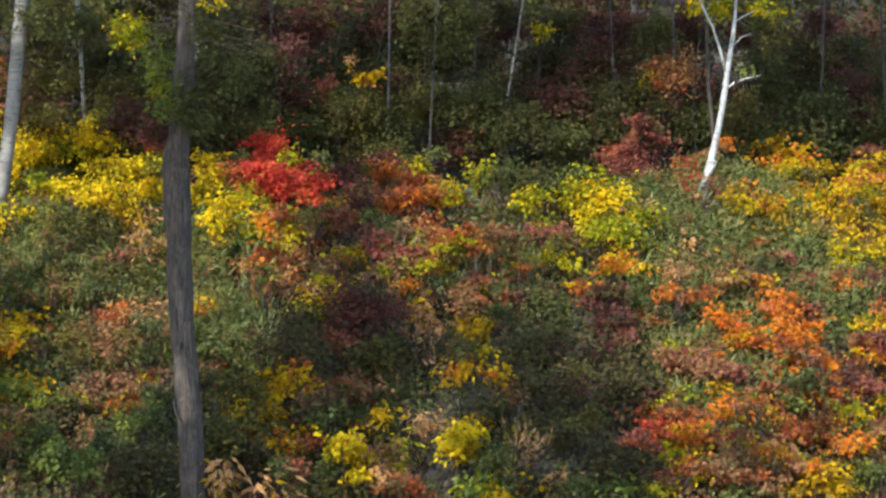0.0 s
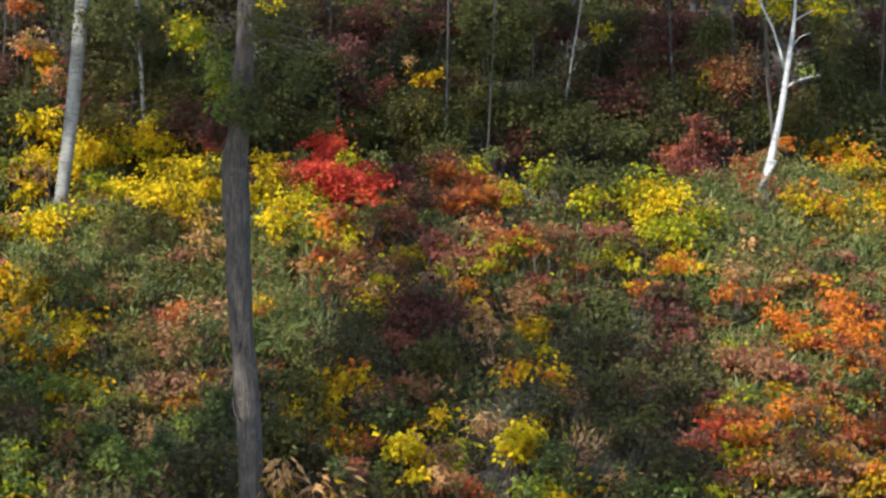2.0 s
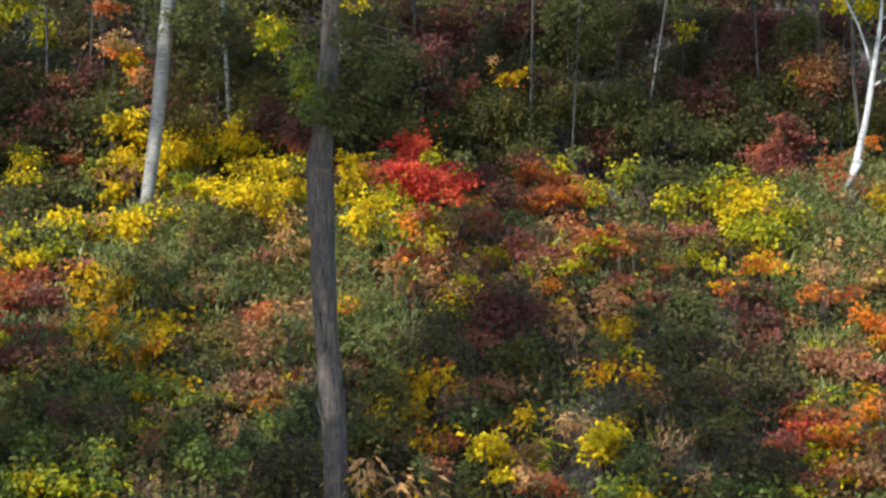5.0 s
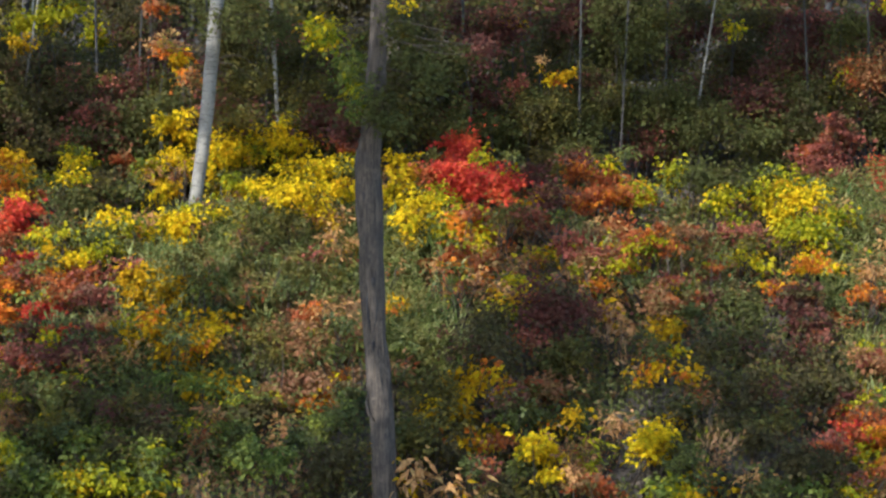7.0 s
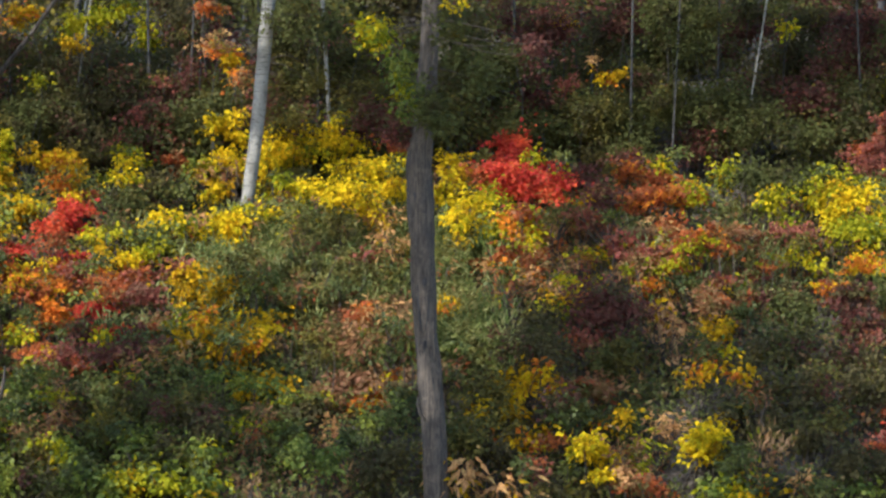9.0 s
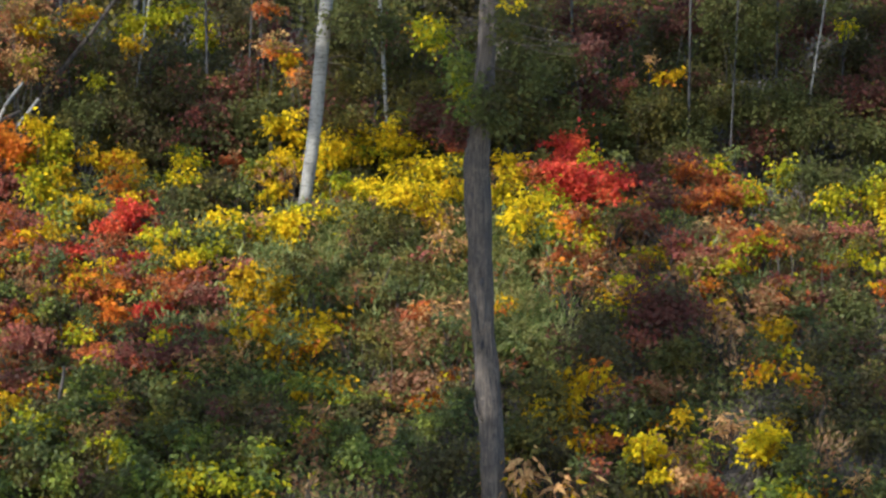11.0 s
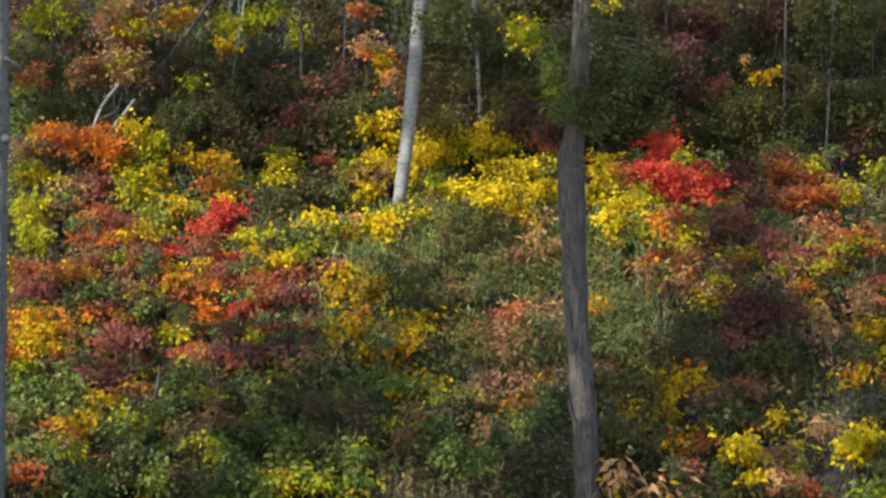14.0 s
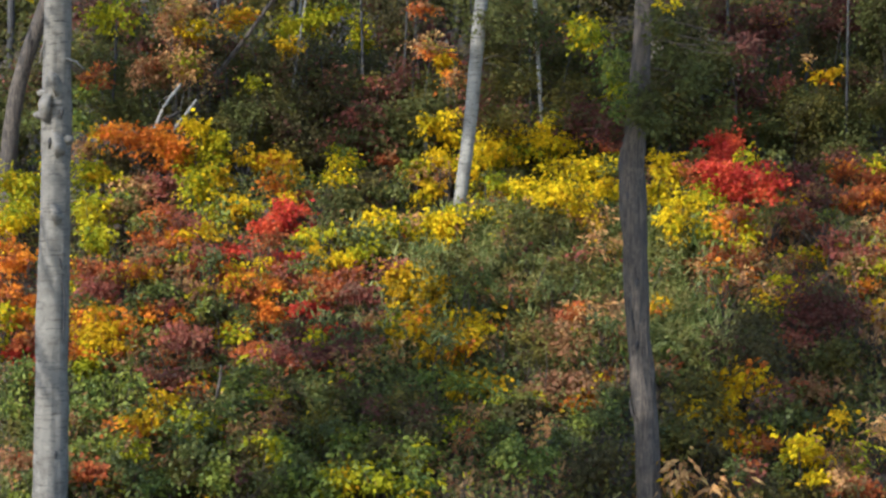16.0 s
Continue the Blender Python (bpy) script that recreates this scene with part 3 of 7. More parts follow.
shade_tree("shade_tree", "unseen wide olive-leaved tree added to shade the bank", (-7.6, 18.4, -2.0), (-6.8, 18.8, 5.2),
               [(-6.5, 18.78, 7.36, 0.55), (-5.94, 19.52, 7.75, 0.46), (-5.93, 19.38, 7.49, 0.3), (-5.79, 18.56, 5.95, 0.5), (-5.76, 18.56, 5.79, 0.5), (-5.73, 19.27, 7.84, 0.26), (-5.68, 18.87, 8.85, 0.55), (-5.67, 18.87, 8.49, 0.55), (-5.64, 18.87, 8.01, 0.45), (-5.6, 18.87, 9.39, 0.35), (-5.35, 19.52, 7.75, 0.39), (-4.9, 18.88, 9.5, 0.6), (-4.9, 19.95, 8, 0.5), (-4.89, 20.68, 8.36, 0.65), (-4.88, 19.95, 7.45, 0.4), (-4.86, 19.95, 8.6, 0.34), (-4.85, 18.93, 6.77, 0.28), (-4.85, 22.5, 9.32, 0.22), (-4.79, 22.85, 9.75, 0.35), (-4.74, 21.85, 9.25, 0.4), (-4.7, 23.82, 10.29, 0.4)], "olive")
shade_tree("shade_tree", "unseen long-limbed olive-leaved tree added to shade the bank", (-6.3, 17.0, -1.8), (-5.6, 17.5, 5.4),
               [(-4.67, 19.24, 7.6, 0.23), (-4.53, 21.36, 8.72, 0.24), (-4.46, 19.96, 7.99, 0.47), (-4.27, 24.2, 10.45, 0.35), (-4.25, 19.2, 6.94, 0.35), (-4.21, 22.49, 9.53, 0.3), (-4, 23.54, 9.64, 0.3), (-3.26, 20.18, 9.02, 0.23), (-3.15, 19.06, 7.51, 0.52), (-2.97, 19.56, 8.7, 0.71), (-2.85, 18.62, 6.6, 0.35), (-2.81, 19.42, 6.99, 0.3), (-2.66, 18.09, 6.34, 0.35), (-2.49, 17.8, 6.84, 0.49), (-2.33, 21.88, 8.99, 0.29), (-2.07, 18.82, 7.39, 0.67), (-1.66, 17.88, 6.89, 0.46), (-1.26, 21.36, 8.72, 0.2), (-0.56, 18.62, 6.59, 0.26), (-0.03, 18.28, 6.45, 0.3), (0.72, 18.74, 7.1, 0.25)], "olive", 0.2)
shade_tree("shade_tree", "unseen wide yellow-green tree added to shade the wood edge", (-13.2, 27.2, -0.8), (-12.2, 27.2, 7.6),
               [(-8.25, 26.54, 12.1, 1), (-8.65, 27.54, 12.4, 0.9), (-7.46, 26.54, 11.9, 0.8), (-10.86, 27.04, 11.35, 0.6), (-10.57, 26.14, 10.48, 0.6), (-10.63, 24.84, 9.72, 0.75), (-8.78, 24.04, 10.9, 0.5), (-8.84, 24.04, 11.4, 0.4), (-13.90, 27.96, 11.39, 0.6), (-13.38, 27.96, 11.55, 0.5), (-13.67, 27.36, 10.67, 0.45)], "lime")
shade_tree("shade_tree", "unseen dark green tree added to shade the wood edge", (11.0, 30.2, 0.6), (9.6, 30.0, 5.6),
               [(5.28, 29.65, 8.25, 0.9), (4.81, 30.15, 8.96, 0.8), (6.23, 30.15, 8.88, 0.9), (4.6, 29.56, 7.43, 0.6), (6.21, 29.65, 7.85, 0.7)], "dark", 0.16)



# ---- shrubs of the bank ----
shrub("orange_maple_shrub", "orange", "maple", -7.85, 32.60, 3.30, 0.62, 0.35, "orange maple shrub with layered sprays")
shrub("orange_maple_shrub", "orange", "maple", -7.37, 32.60, 3.20, 1.02, 0.49, "orange maple shrub with layered sprays")
shrub("orange_maple_shrub", "orange", "maple", -6.87, 32.60, 3.05, 0.62, 0.53, "orange maple shrub with layered sprays")
shrub("scarlet_shrub", "scarlet", "maple", -6.85, 32.60, 2.75, 0.62, 0.31, "red-orange maple shrub on the bank")
shrub("yellow_shrub", "yellow", "broad", -6.61, 32.60, 3.34, 0.44, 0.25, "bright yellow leafy shrub on the bank", 1.2)
shrub("yellow_green_shrub", "lime", "broad", -6.45, 32.60, 3.14, 0.66, 0.53, "yellow-green leafy shrub on the bank")
shrub("yellow_green_shrub", "lime", "broad", -6.57, 32.60, 2.83, 0.84, 0.44, "yellow-green leafy shrub on the bank")
shrub("golden_shrub", "gold", "broad", -5.89, 33.30, 2.97, 0.85, 0.40, "golden-yellow leafy shrub on the bank")
shrub("orange_maple_shrub", "orange", "maple", -5.73, 33.30, 2.85, 0.54, 0.36, "orange maple shrub with layered sprays")
shrub("golden_shrub", "gold", "broad", -5.26, 32.67, 2.67, 0.57, 0.44, "golden-yellow leafy shrub on the bank")
shrub("orange_maple_shrub", "orange", "maple", -5.41, 31.87, 2.47, 0.47, 0.26, "orange maple shrub with layered sprays")
shrub("scarlet_shrub", "scarlet", "maple", -4.92, 31.73, 2.33, 0.34, 0.24, "red-orange maple shrub on the bank")
shrub("yellow_green_shrub", "lime", "broad", -8.89, 31.69, 2.49, 0.73, 0.65, "yellow-green leafy shrub on the bank")
shrub("yellow_green_shrub", "lime", "broad", -8.65, 31.11, 2.10, 0.72, 0.51, "yellow-green leafy shrub on the bank")
shrub("yellow_shrub", "yellow", "broad", -8.75, 30.80, 1.94, 0.55, 0.46, "bright yellow leafy shrub on the bank", 1.2)
shrub("yellow_green_shrub", "lime", "broad", -8.02, 32.46, 2.67, 0.66, 0.62, "yellow-green leafy shrub on the bank")
shrub("yellow_green_shrub", "lime", "broad", -7.70, 31.18, 2.17, 0.64, 0.55, "yellow-green leafy shrub on the bank")
shrub("yellow_green_shrub", "lime", "broad", -7.50, 30.52, 1.79, 0.54, 0.37, "yellow-green leafy shrub on the bank")
shrub("russet_shrub", "brown", "maple", -7.30, 32.15, 2.58, 0.83, 0.44, "withered russet bush on the bank", 1.2)
shrub("green_bush", "fresh", "broad", -7.37, 31.76, 2.37, 0.39, 0.24, "fresh green leafy bush among autumn shrubs")
shrub("dusky_red_shrub", "pink", "maple", -6.87, 31.79, 2.45, 0.39, 0.43, "dusky red-leaved shrub on the bank")
shrub("russet_shrub", "brown", "maple", -7.30, 31.44, 2.18, 0.55, 0.38, "withered russet bush on the bank", 1.2)
shrub("scarlet_shrub", "scarlet", "maple", -6.73, 31.15, 2.09, 0.55, 0.34, "red-orange maple shrub on the bank")
shrub("golden_shrub", "gold", "broad", -6.24, 32.54, 2.65, 0.66, 0.35, "golden-yellow leafy shrub on the bank")
shrub("yellow_green_shrub", "lime", "broad", -6.36, 31.59, 2.33, 0.64, 0.51, "yellow-green leafy shrub on the bank")
shrub("golden_shrub", "gold", "broad", -5.86, 31.39, 2.13, 0.81, 0.34, "golden-yellow leafy shrub on the bank")
shrub("yellow_shrub", "yellow", "broad", -5.72, 31.48, 2.25, 0.43, 0.26, "bright yellow leafy shrub on the bank", 1.2)
shrub("yellow_green_shrub", "lime", "broad", -6.00, 30.92, 1.93, 0.71, 0.29, "yellow-green leafy shrub on the bank")
shrub("red_maple_shrub", "red", "maple", -5.14, 30.99, 2.03, 0.67, 0.40, "vivid red maple shrub with layered sprays", 1.2)
shrub("red_maple_shrub", "red", "maple", -4.99, 31.32, 2.17, 0.46, 0.25, "vivid red maple shrub with layered sprays", 1.2)
shrub("red_maple_shrub", "red", "maple", -5.35, 30.88, 1.92, 0.27, 0.27, "vivid red maple shrub with layered sprays", 1.2)
shrub("orange_maple_shrub", "orange", "maple", -6.49, 30.74, 1.90, 0.54, 0.35, "orange maple shrub with layered sprays")
shrub("orange_maple_shrub", "orange", "maple", -6.32, 30.68, 1.78, 0.35, 0.25, "orange maple shrub with layered sprays")
shrub("scarlet_shrub", "scarlet", "maple", -6.77, 30.47, 1.74, 0.62, 0.31, "red-orange maple shrub on the bank")
shrub("red_maple_shrub", "red", "maple", -5.60, 30.38, 1.63, 0.53, 0.26, "vivid red maple shrub with layered sprays", 1.2)
shrub("orange_maple_shrub", "orange", "maple", -8.56, 30.24, 1.60, 0.45, 0.25, "orange maple shrub with layered sprays")
shrub("orange_maple_shrub", "orange", "maple", -8.43, 29.79, 1.42, 0.61, 0.41, "orange maple shrub with layered sprays")
shrub("orange_maple_shrub", "orange", "maple", -8.24, 29.11, 1.00, 0.67, 0.48, "orange maple shrub with layered sprays")
shrub("orange_maple_shrub", "orange", "maple", -7.94, 28.57, 0.67, 0.58, 0.33, "orange maple shrub with layered sprays")
shrub("red_maple_shrub", "red", "maple", -7.80, 28.07, 0.41, 0.57, 0.31, "vivid red maple shrub with layered sprays", 1.2)
shrub("scarlet_shrub", "scarlet", "maple", -7.70, 28.21, 0.54, 0.32, 0.23, "red-orange maple shrub on the bank")
shrub("green_bush", "green", "oval", -7.55, 27.17, 0.05, 0.63, 0.52, "green leafy bush low on the bank")
shrub("green_bush", "fresh", "broad", -7.51, 26.79, -0.19, 0.37, 0.37, "fresh green leafy bush among autumn shrubs")
shrub("green_bush", "green", "oval", -7.27, 26.16, -0.47, 0.61, 0.57, "green leafy bush low on the bank")
shrub("russet_shrub", "brown", "maple", -7.18, 25.60, -0.80, 0.45, 0.42, "withered russet bush on the bank", 1.2)
shrub("green_bush", "green", "oval", -6.95, 25.48, -0.91, 0.42, 0.35, "green leafy bush low on the bank")
shrub("scarlet_shrub", "scarlet", "maple", -7.48, 29.83, 1.35, 0.53, 0.32, "red-orange maple shrub on the bank")
shrub("dusky_red_shrub", "pink", "maple", -7.13, 29.32, 1.14, 0.68, 0.40, "dusky red-leaved shrub on the bank")
shrub("scarlet_shrub", "scarlet", "maple", -6.95, 29.63, 1.28, 0.36, 0.34, "red-orange maple shrub on the bank")
shrub("orange_maple_shrub", "orange", "maple", -7.12, 28.69, 0.80, 0.66, 0.28, "orange maple shrub with layered sprays")
shrub("orange_maple_shrub", "orange", "maple", -6.60, 28.58, 0.70, 0.50, 0.23, "orange maple shrub with layered sprays")
shrub("golden_shrub", "gold", "broad", -6.91, 28.12, 0.55, 0.65, 0.38, "golden-yellow leafy shrub on the bank")
shrub("golden_shrub", "gold", "broad", -6.55, 28.08, 0.47, 0.57, 0.24, "golden-yellow leafy shrub on the bank")
shrub("orange_maple_shrub", "orange", "maple", -6.98, 27.99, 0.40, 0.32, 0.17, "orange maple shrub with layered sprays")
shrub("yellow_green_shrub", "lime", "broad", -6.85, 27.62, 0.23, 0.56, 0.32, "yellow-green leafy shrub on the bank")
shrub("scarlet_shrub", "scarlet", "maple", -6.49, 28.43, 0.54, 0.32, 0.17, "red-orange maple shrub on the bank")
shrub("russet_shrub", "brown", "maple", -6.71, 29.71, 1.35, 0.68, 0.34, "withered russet bush on the bank", 1.2)
shrub("scarlet_shrub", "scarlet", "maple", -6.51, 29.96, 1.50, 0.53, 0.34, "red-orange maple shrub on the bank")
shrub("scarlet_shrub", "scarlet", "maple", -6.05, 29.83, 1.42, 0.52, 0.34, "red-orange maple shrub on the bank")
shrub("scarlet_shrub", "scarlet", "maple", -5.68, 29.83, 1.35, 0.42, 0.26, "red-orange maple shrub on the bank")
shrub("green_bush", "green", "oval", -6.40, 29.29, 1.14, 0.60, 0.41, "green leafy bush low on the bank")
shrub("green_bush", "green", "oval", -6.55, 29.00, 0.90, 0.51, 0.33, "green leafy bush low on the bank")
shrub("yellow_green_shrub", "lime", "broad", -6.57, 29.06, 0.94, 0.19, 0.14, "yellow-green leafy shrub on the bank")
shrub("green_bush", "fresh", "broad", -6.24, 28.39, 0.59, 0.50, 0.25, "fresh green leafy bush among autumn shrubs")
shrub("dusky_red_shrub", "pink", "maple", -6.16, 28.98, 0.87, 0.33, 0.25, "dusky red-leaved shrub on the bank")
shrub("dusky_red_shrub", "pink", "maple", -6.12, 28.65, 0.65, 0.26, 0.20, "dusky red-leaved shrub on the bank")
shrub("orange_maple_shrub", "orange", "maple", -5.95, 28.83, 0.83, 0.25, 0.17, "orange maple shrub with layered sprays")
shrub("russet_shrub", "brown", "maple", -5.86, 29.11, 1.08, 0.47, 0.39, "withered russet bush on the bank", 1.2)
shrub("green_bush", "green", "oval", -5.72, 28.74, 0.81, 0.47, 0.47, "green leafy bush low on the bank")
shrub("golden_shrub", "gold", "broad", -5.33, 29.69, 1.28, 0.36, 0.19, "golden-yellow leafy shrub on the bank")
shrub("scarlet_shrub", "scarlet", "maple", -5.15, 29.95, 1.42, 0.61, 0.34, "red-orange maple shrub on the bank")
shrub("red_maple_shrub", "red", "maple", -4.96, 30.11, 1.48, 0.50, 0.34, "vivid red maple shrub with layered sprays", 1.2)
shrub("scarlet_shrub", "scarlet", "maple", -4.28, 29.33, 1.11, 0.67, 0.39, "red-orange maple shrub on the bank")
shrub("red_maple_shrub", "red", "maple", -4.44, 28.89, 0.91, 0.51, 0.33, "vivid red maple shrub with layered sprays", 1.2)
shrub("red_maple_shrub", "red", "maple", -4.17, 28.49, 0.67, 0.42, 0.20, "vivid red maple shrub with layered sprays", 1.2)
shrub("scarlet_shrub", "scarlet", "maple", -5.26, 29.31, 1.07, 0.51, 0.41, "red-orange maple shrub on the bank")
shrub("orange_maple_shrub", "orange", "maple", -5.01, 28.73, 0.81, 0.50, 0.33, "orange maple shrub with layered sprays")
shrub("scarlet_shrub", "scarlet", "maple", -4.81, 29.63, 1.21, 0.44, 0.34, "red-orange maple shrub on the bank")
shrub("dusky_red_shrub", "pink", "maple", -3.80, 29.09, 1.07, 0.51, 0.47, "dusky red-leaved shrub on the bank")
shrub("dusky_red_shrub", "pink", "maple", -4.10, 29.70, 1.28, 0.52, 0.34, "dusky red-leaved shrub on the bank")
shrub("dusky_red_shrub", "pink", "maple", -3.60, 29.71, 1.36, 0.52, 0.34, "dusky red-leaved shrub on the bank")
shrub("yellow_shrub", "yellow", "broad", -4.07, 30.01, 1.50, 0.44, 0.26, "bright yellow leafy shrub on the bank", 1.2)
shrub("yellow_green_shrub", "lime", "broad", -3.88, 30.25, 1.57, 0.53, 0.26, "yellow-green leafy shrub on the bank")
shrub("russet_shrub", "brown", "maple", -3.73, 28.54, 0.75, 0.46, 0.31, "withered russet bush on the bank", 1.2)
shrub("dusky_red_shrub", "pink", "maple", -6.08, 28.15, 0.47, 0.57, 0.32, "dusky red-leaved shrub on the bank")
shrub("dusky_red_shrub", "pink", "maple", -5.74, 28.16, 0.47, 0.50, 0.38, "dusky red-leaved shrub on the bank")
shrub("scarlet_shrub", "scarlet", "maple", -5.03, 28.03, 0.41, 0.49, 0.24, "red-orange maple shrub on the bank")
shrub("yellow_green_shrub", "lime", "broad", -5.24, 28.41, 0.54, 0.32, 0.25, "yellow-green leafy shrub on the bank")
shrub("yellow_shrub", "yellow", "broad", -4.78, 28.17, 0.40, 0.24, 0.17, "bright yellow leafy shrub on the bank", 1.2)
shrub("dusky_red_shrub", "pink", "maple", -5.86, 27.41, 0.11, 0.48, 0.37, "dusky red-leaved shrub on the bank")
shrub("scarlet_shrub", "scarlet", "maple", -5.54, 27.33, 0.04, 0.31, 0.24, "red-orange maple shrub on the bank")
shrub("yellow_green_shrub", "lime", "broad", -4.94, 27.94, 0.28, 0.24, 0.17, "yellow-green leafy shrub on the bank")
shrub("green_bush", "fresh", "broad", -5.08, 27.40, 0.04, 0.33, 0.31, "fresh green leafy bush among autumn shrubs")
shrub("olive_bush", "dusk", "oval", -5.59, 27.60, 0.24, 0.37, 0.30, "dull olive-brown bush in deep shade", 0.8)
shrub("olive_bush", "dusk", "oval", -5.41, 26.87, -0.18, 0.51, 0.36, "dull olive-brown bush in deep shade", 0.8)
shrub("maroon_shrub", "maroon", "maple", -4.05, 27.85, 0.42, 0.71, 0.39, "dark maroon shrub in the shade")
shrub("maroon_shrub", "maroon", "maple", -3.78, 27.99, 0.51, 0.49, 0.45, "dark maroon shrub in the shade")
shrub("maroon_shrub", "maroon", "maple", -4.38, 28.25, 0.55, 0.46, 0.38, "dark maroon shrub in the shade")
shrub("golden_shrub", "gold", "broad", -3.29, 28.28, 0.55, 0.39, 0.32, "golden-yellow leafy shrub on the bank")
shrub("peach_shrub", "peach", "fern", -3.42, 27.79, 0.36, 0.25, 0.45, "peach-coloured withered shrub on the bank")
shrub("peach_shrub", "peach", "fern", -3.18, 27.96, 0.43, 0.23, 0.38, "peach-coloured withered shrub on the bank")
shrub("golden_shrub", "gold", "broad", -3.28, 29.43, 1.29, 0.51, 0.63, "golden-yellow leafy shrub on the bank")
shrub("golden_shrub", "gold", "broad", -2.89, 29.10, 1.08, 0.58, 0.55, "golden-yellow leafy shrub on the bank")
shrub("golden_shrub", "gold", "broad", -3.39, 29.16, 1.05, 0.35, 0.35, "golden-yellow leafy shrub on the bank")
shrub("golden_shrub", "gold", "broad", -2.89, 28.47, 0.74, 0.65, 0.40, "golden-yellow leafy shrub on the bank")
shrub("golden_shrub", "gold", "broad", -2.71, 27.96, 0.42, 0.49, 0.39, "golden-yellow leafy shrub on the bank")
shrub("yellow_green_shrub", "lime", "broad", -3.42, 28.79, 0.81, 0.31, 0.31, "yellow-green leafy shrub on the bank")
shrub("green_bush", "fresh", "broad", -6.72, 26.82, -0.19, 0.47, 0.31, "fresh green leafy bush among autumn shrubs")
shrub("green_bush", "fresh", "broad", -6.49, 26.75, -0.32, 0.38, 0.20, "fresh green leafy bush among autumn shrubs")
shrub("green_bush", "green", "oval", -6.43, 26.15, -0.59, 0.75, 0.30, "green leafy bush low on the bank")
shrub("scarlet_shrub", "scarlet", "maple", -6.39, 25.47, -0.81, 0.36, 0.42, "red-orange maple shrub on the bank")
shrub("golden_shrub", "gold", "broad", -6.00, 26.42, -0.39, 0.54, 0.36, "golden-yellow leafy shrub on the bank")
shrub("golden_shrub", "gold", "broad", -5.85, 27.09, -0.11, 0.77, 0.21, "golden-yellow leafy shrub on the bank")
shrub("green_bush", "fresh", "broad", -6.51, 27.31, -0.02, 0.93, 0.30, "fresh green leafy bush among autumn shrubs")
shrub("green_bush", "green", "oval", -5.95, 25.77, -0.75, 0.59, 0.35, "green leafy bush low on the bank")
shrub("green_bush", "fresh", "broad", -5.66, 25.48, -0.94, 0.59, 0.22, "fresh green leafy bush among autumn shrubs")
shrub("golden_shrub", "gold", "broad", -5.43, 26.31, -0.59, 0.24, 0.17, "golden-yellow leafy shrub on the bank")
shrub("peach_shrub", "peach", "fern", -5.21, 27.00, -0.16, 0.23, 0.16, "peach-coloured withered shrub on the bank")
shrub("green_bush", "fresh", "broad", -6.17, 26.74, -0.24, 0.44, 0.29, "fresh green leafy bush among autumn shrubs")
shrub("green_bush", "green", "oval", -5.24, 26.00, -0.64, 0.60, 0.42, "green leafy bush low on the bank")
shrub("green_bush", "fresh", "broad", -4.98, 25.64, -0.79, 0.45, 0.35, "fresh green leafy bush among autumn shrubs")
shrub("green_bush", "green", "oval", -4.87, 26.77, -0.18, 0.61, 0.43, "green leafy bush low on the bank")
shrub("green_bush", "fresh", "broad", -4.85, 27.05, -0.07, 0.62, 0.29, "fresh green leafy bush among autumn shrubs")
shrub("maroon_shrub", "maroon", "maple", -4.61, 26.25, -0.56, 0.46, 0.23, "dark maroon shrub in the shade")
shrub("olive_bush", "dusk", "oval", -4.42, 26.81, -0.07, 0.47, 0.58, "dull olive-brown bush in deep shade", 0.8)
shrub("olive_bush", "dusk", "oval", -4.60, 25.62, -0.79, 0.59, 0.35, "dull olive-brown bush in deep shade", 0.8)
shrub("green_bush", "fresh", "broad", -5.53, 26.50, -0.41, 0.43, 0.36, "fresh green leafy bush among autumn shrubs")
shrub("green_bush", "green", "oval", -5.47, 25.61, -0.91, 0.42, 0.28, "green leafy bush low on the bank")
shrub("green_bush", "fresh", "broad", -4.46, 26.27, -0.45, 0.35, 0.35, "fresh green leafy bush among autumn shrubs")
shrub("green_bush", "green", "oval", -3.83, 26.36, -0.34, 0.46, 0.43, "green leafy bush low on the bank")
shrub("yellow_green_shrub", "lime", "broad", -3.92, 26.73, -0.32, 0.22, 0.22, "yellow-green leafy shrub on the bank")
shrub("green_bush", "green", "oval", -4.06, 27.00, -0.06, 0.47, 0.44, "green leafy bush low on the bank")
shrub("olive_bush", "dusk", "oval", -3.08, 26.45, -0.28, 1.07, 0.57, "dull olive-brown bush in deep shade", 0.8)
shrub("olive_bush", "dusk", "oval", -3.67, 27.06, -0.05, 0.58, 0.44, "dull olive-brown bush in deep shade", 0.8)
shrub("yellow_green_shrub", "lime", "broad", -3.60, 25.65, -0.84, 0.59, 0.29, "yellow-green leafy shrub on the bank")
shrub("green_bush", "fresh", "broad", -3.84, 25.56, -0.90, 0.52, 0.29, "fresh green leafy bush among autumn shrubs")
shrub("green_bush", "green", "oval", -3.34, 26.01, -0.62, 0.38, 0.36, "green leafy bush low on the bank")
shrub("yellow_green_shrub", "lime", "broad", -3.03, 25.52, -0.89, 0.45, 0.29, "yellow-green leafy shrub on the bank")
shrub("green_bush", "fresh", "broad", -2.76, 25.93, -0.67, 0.59, 0.36, "fresh green leafy bush among autumn shrubs")
shrub("green_bush", "fresh", "broad", -2.73, 25.56, -0.89, 0.58, 0.29, "fresh green leafy bush among autumn shrubs")
shrub("olive_bush", "dusk", "oval", -3.16, 26.06, -0.55, 0.49, 0.35, "dull olive-brown bush in deep shade", 0.8)
shrub("green_bush", "green", "oval", -4.12, 25.74, -0.78, 0.42, 0.42, "green leafy bush low on the bank")
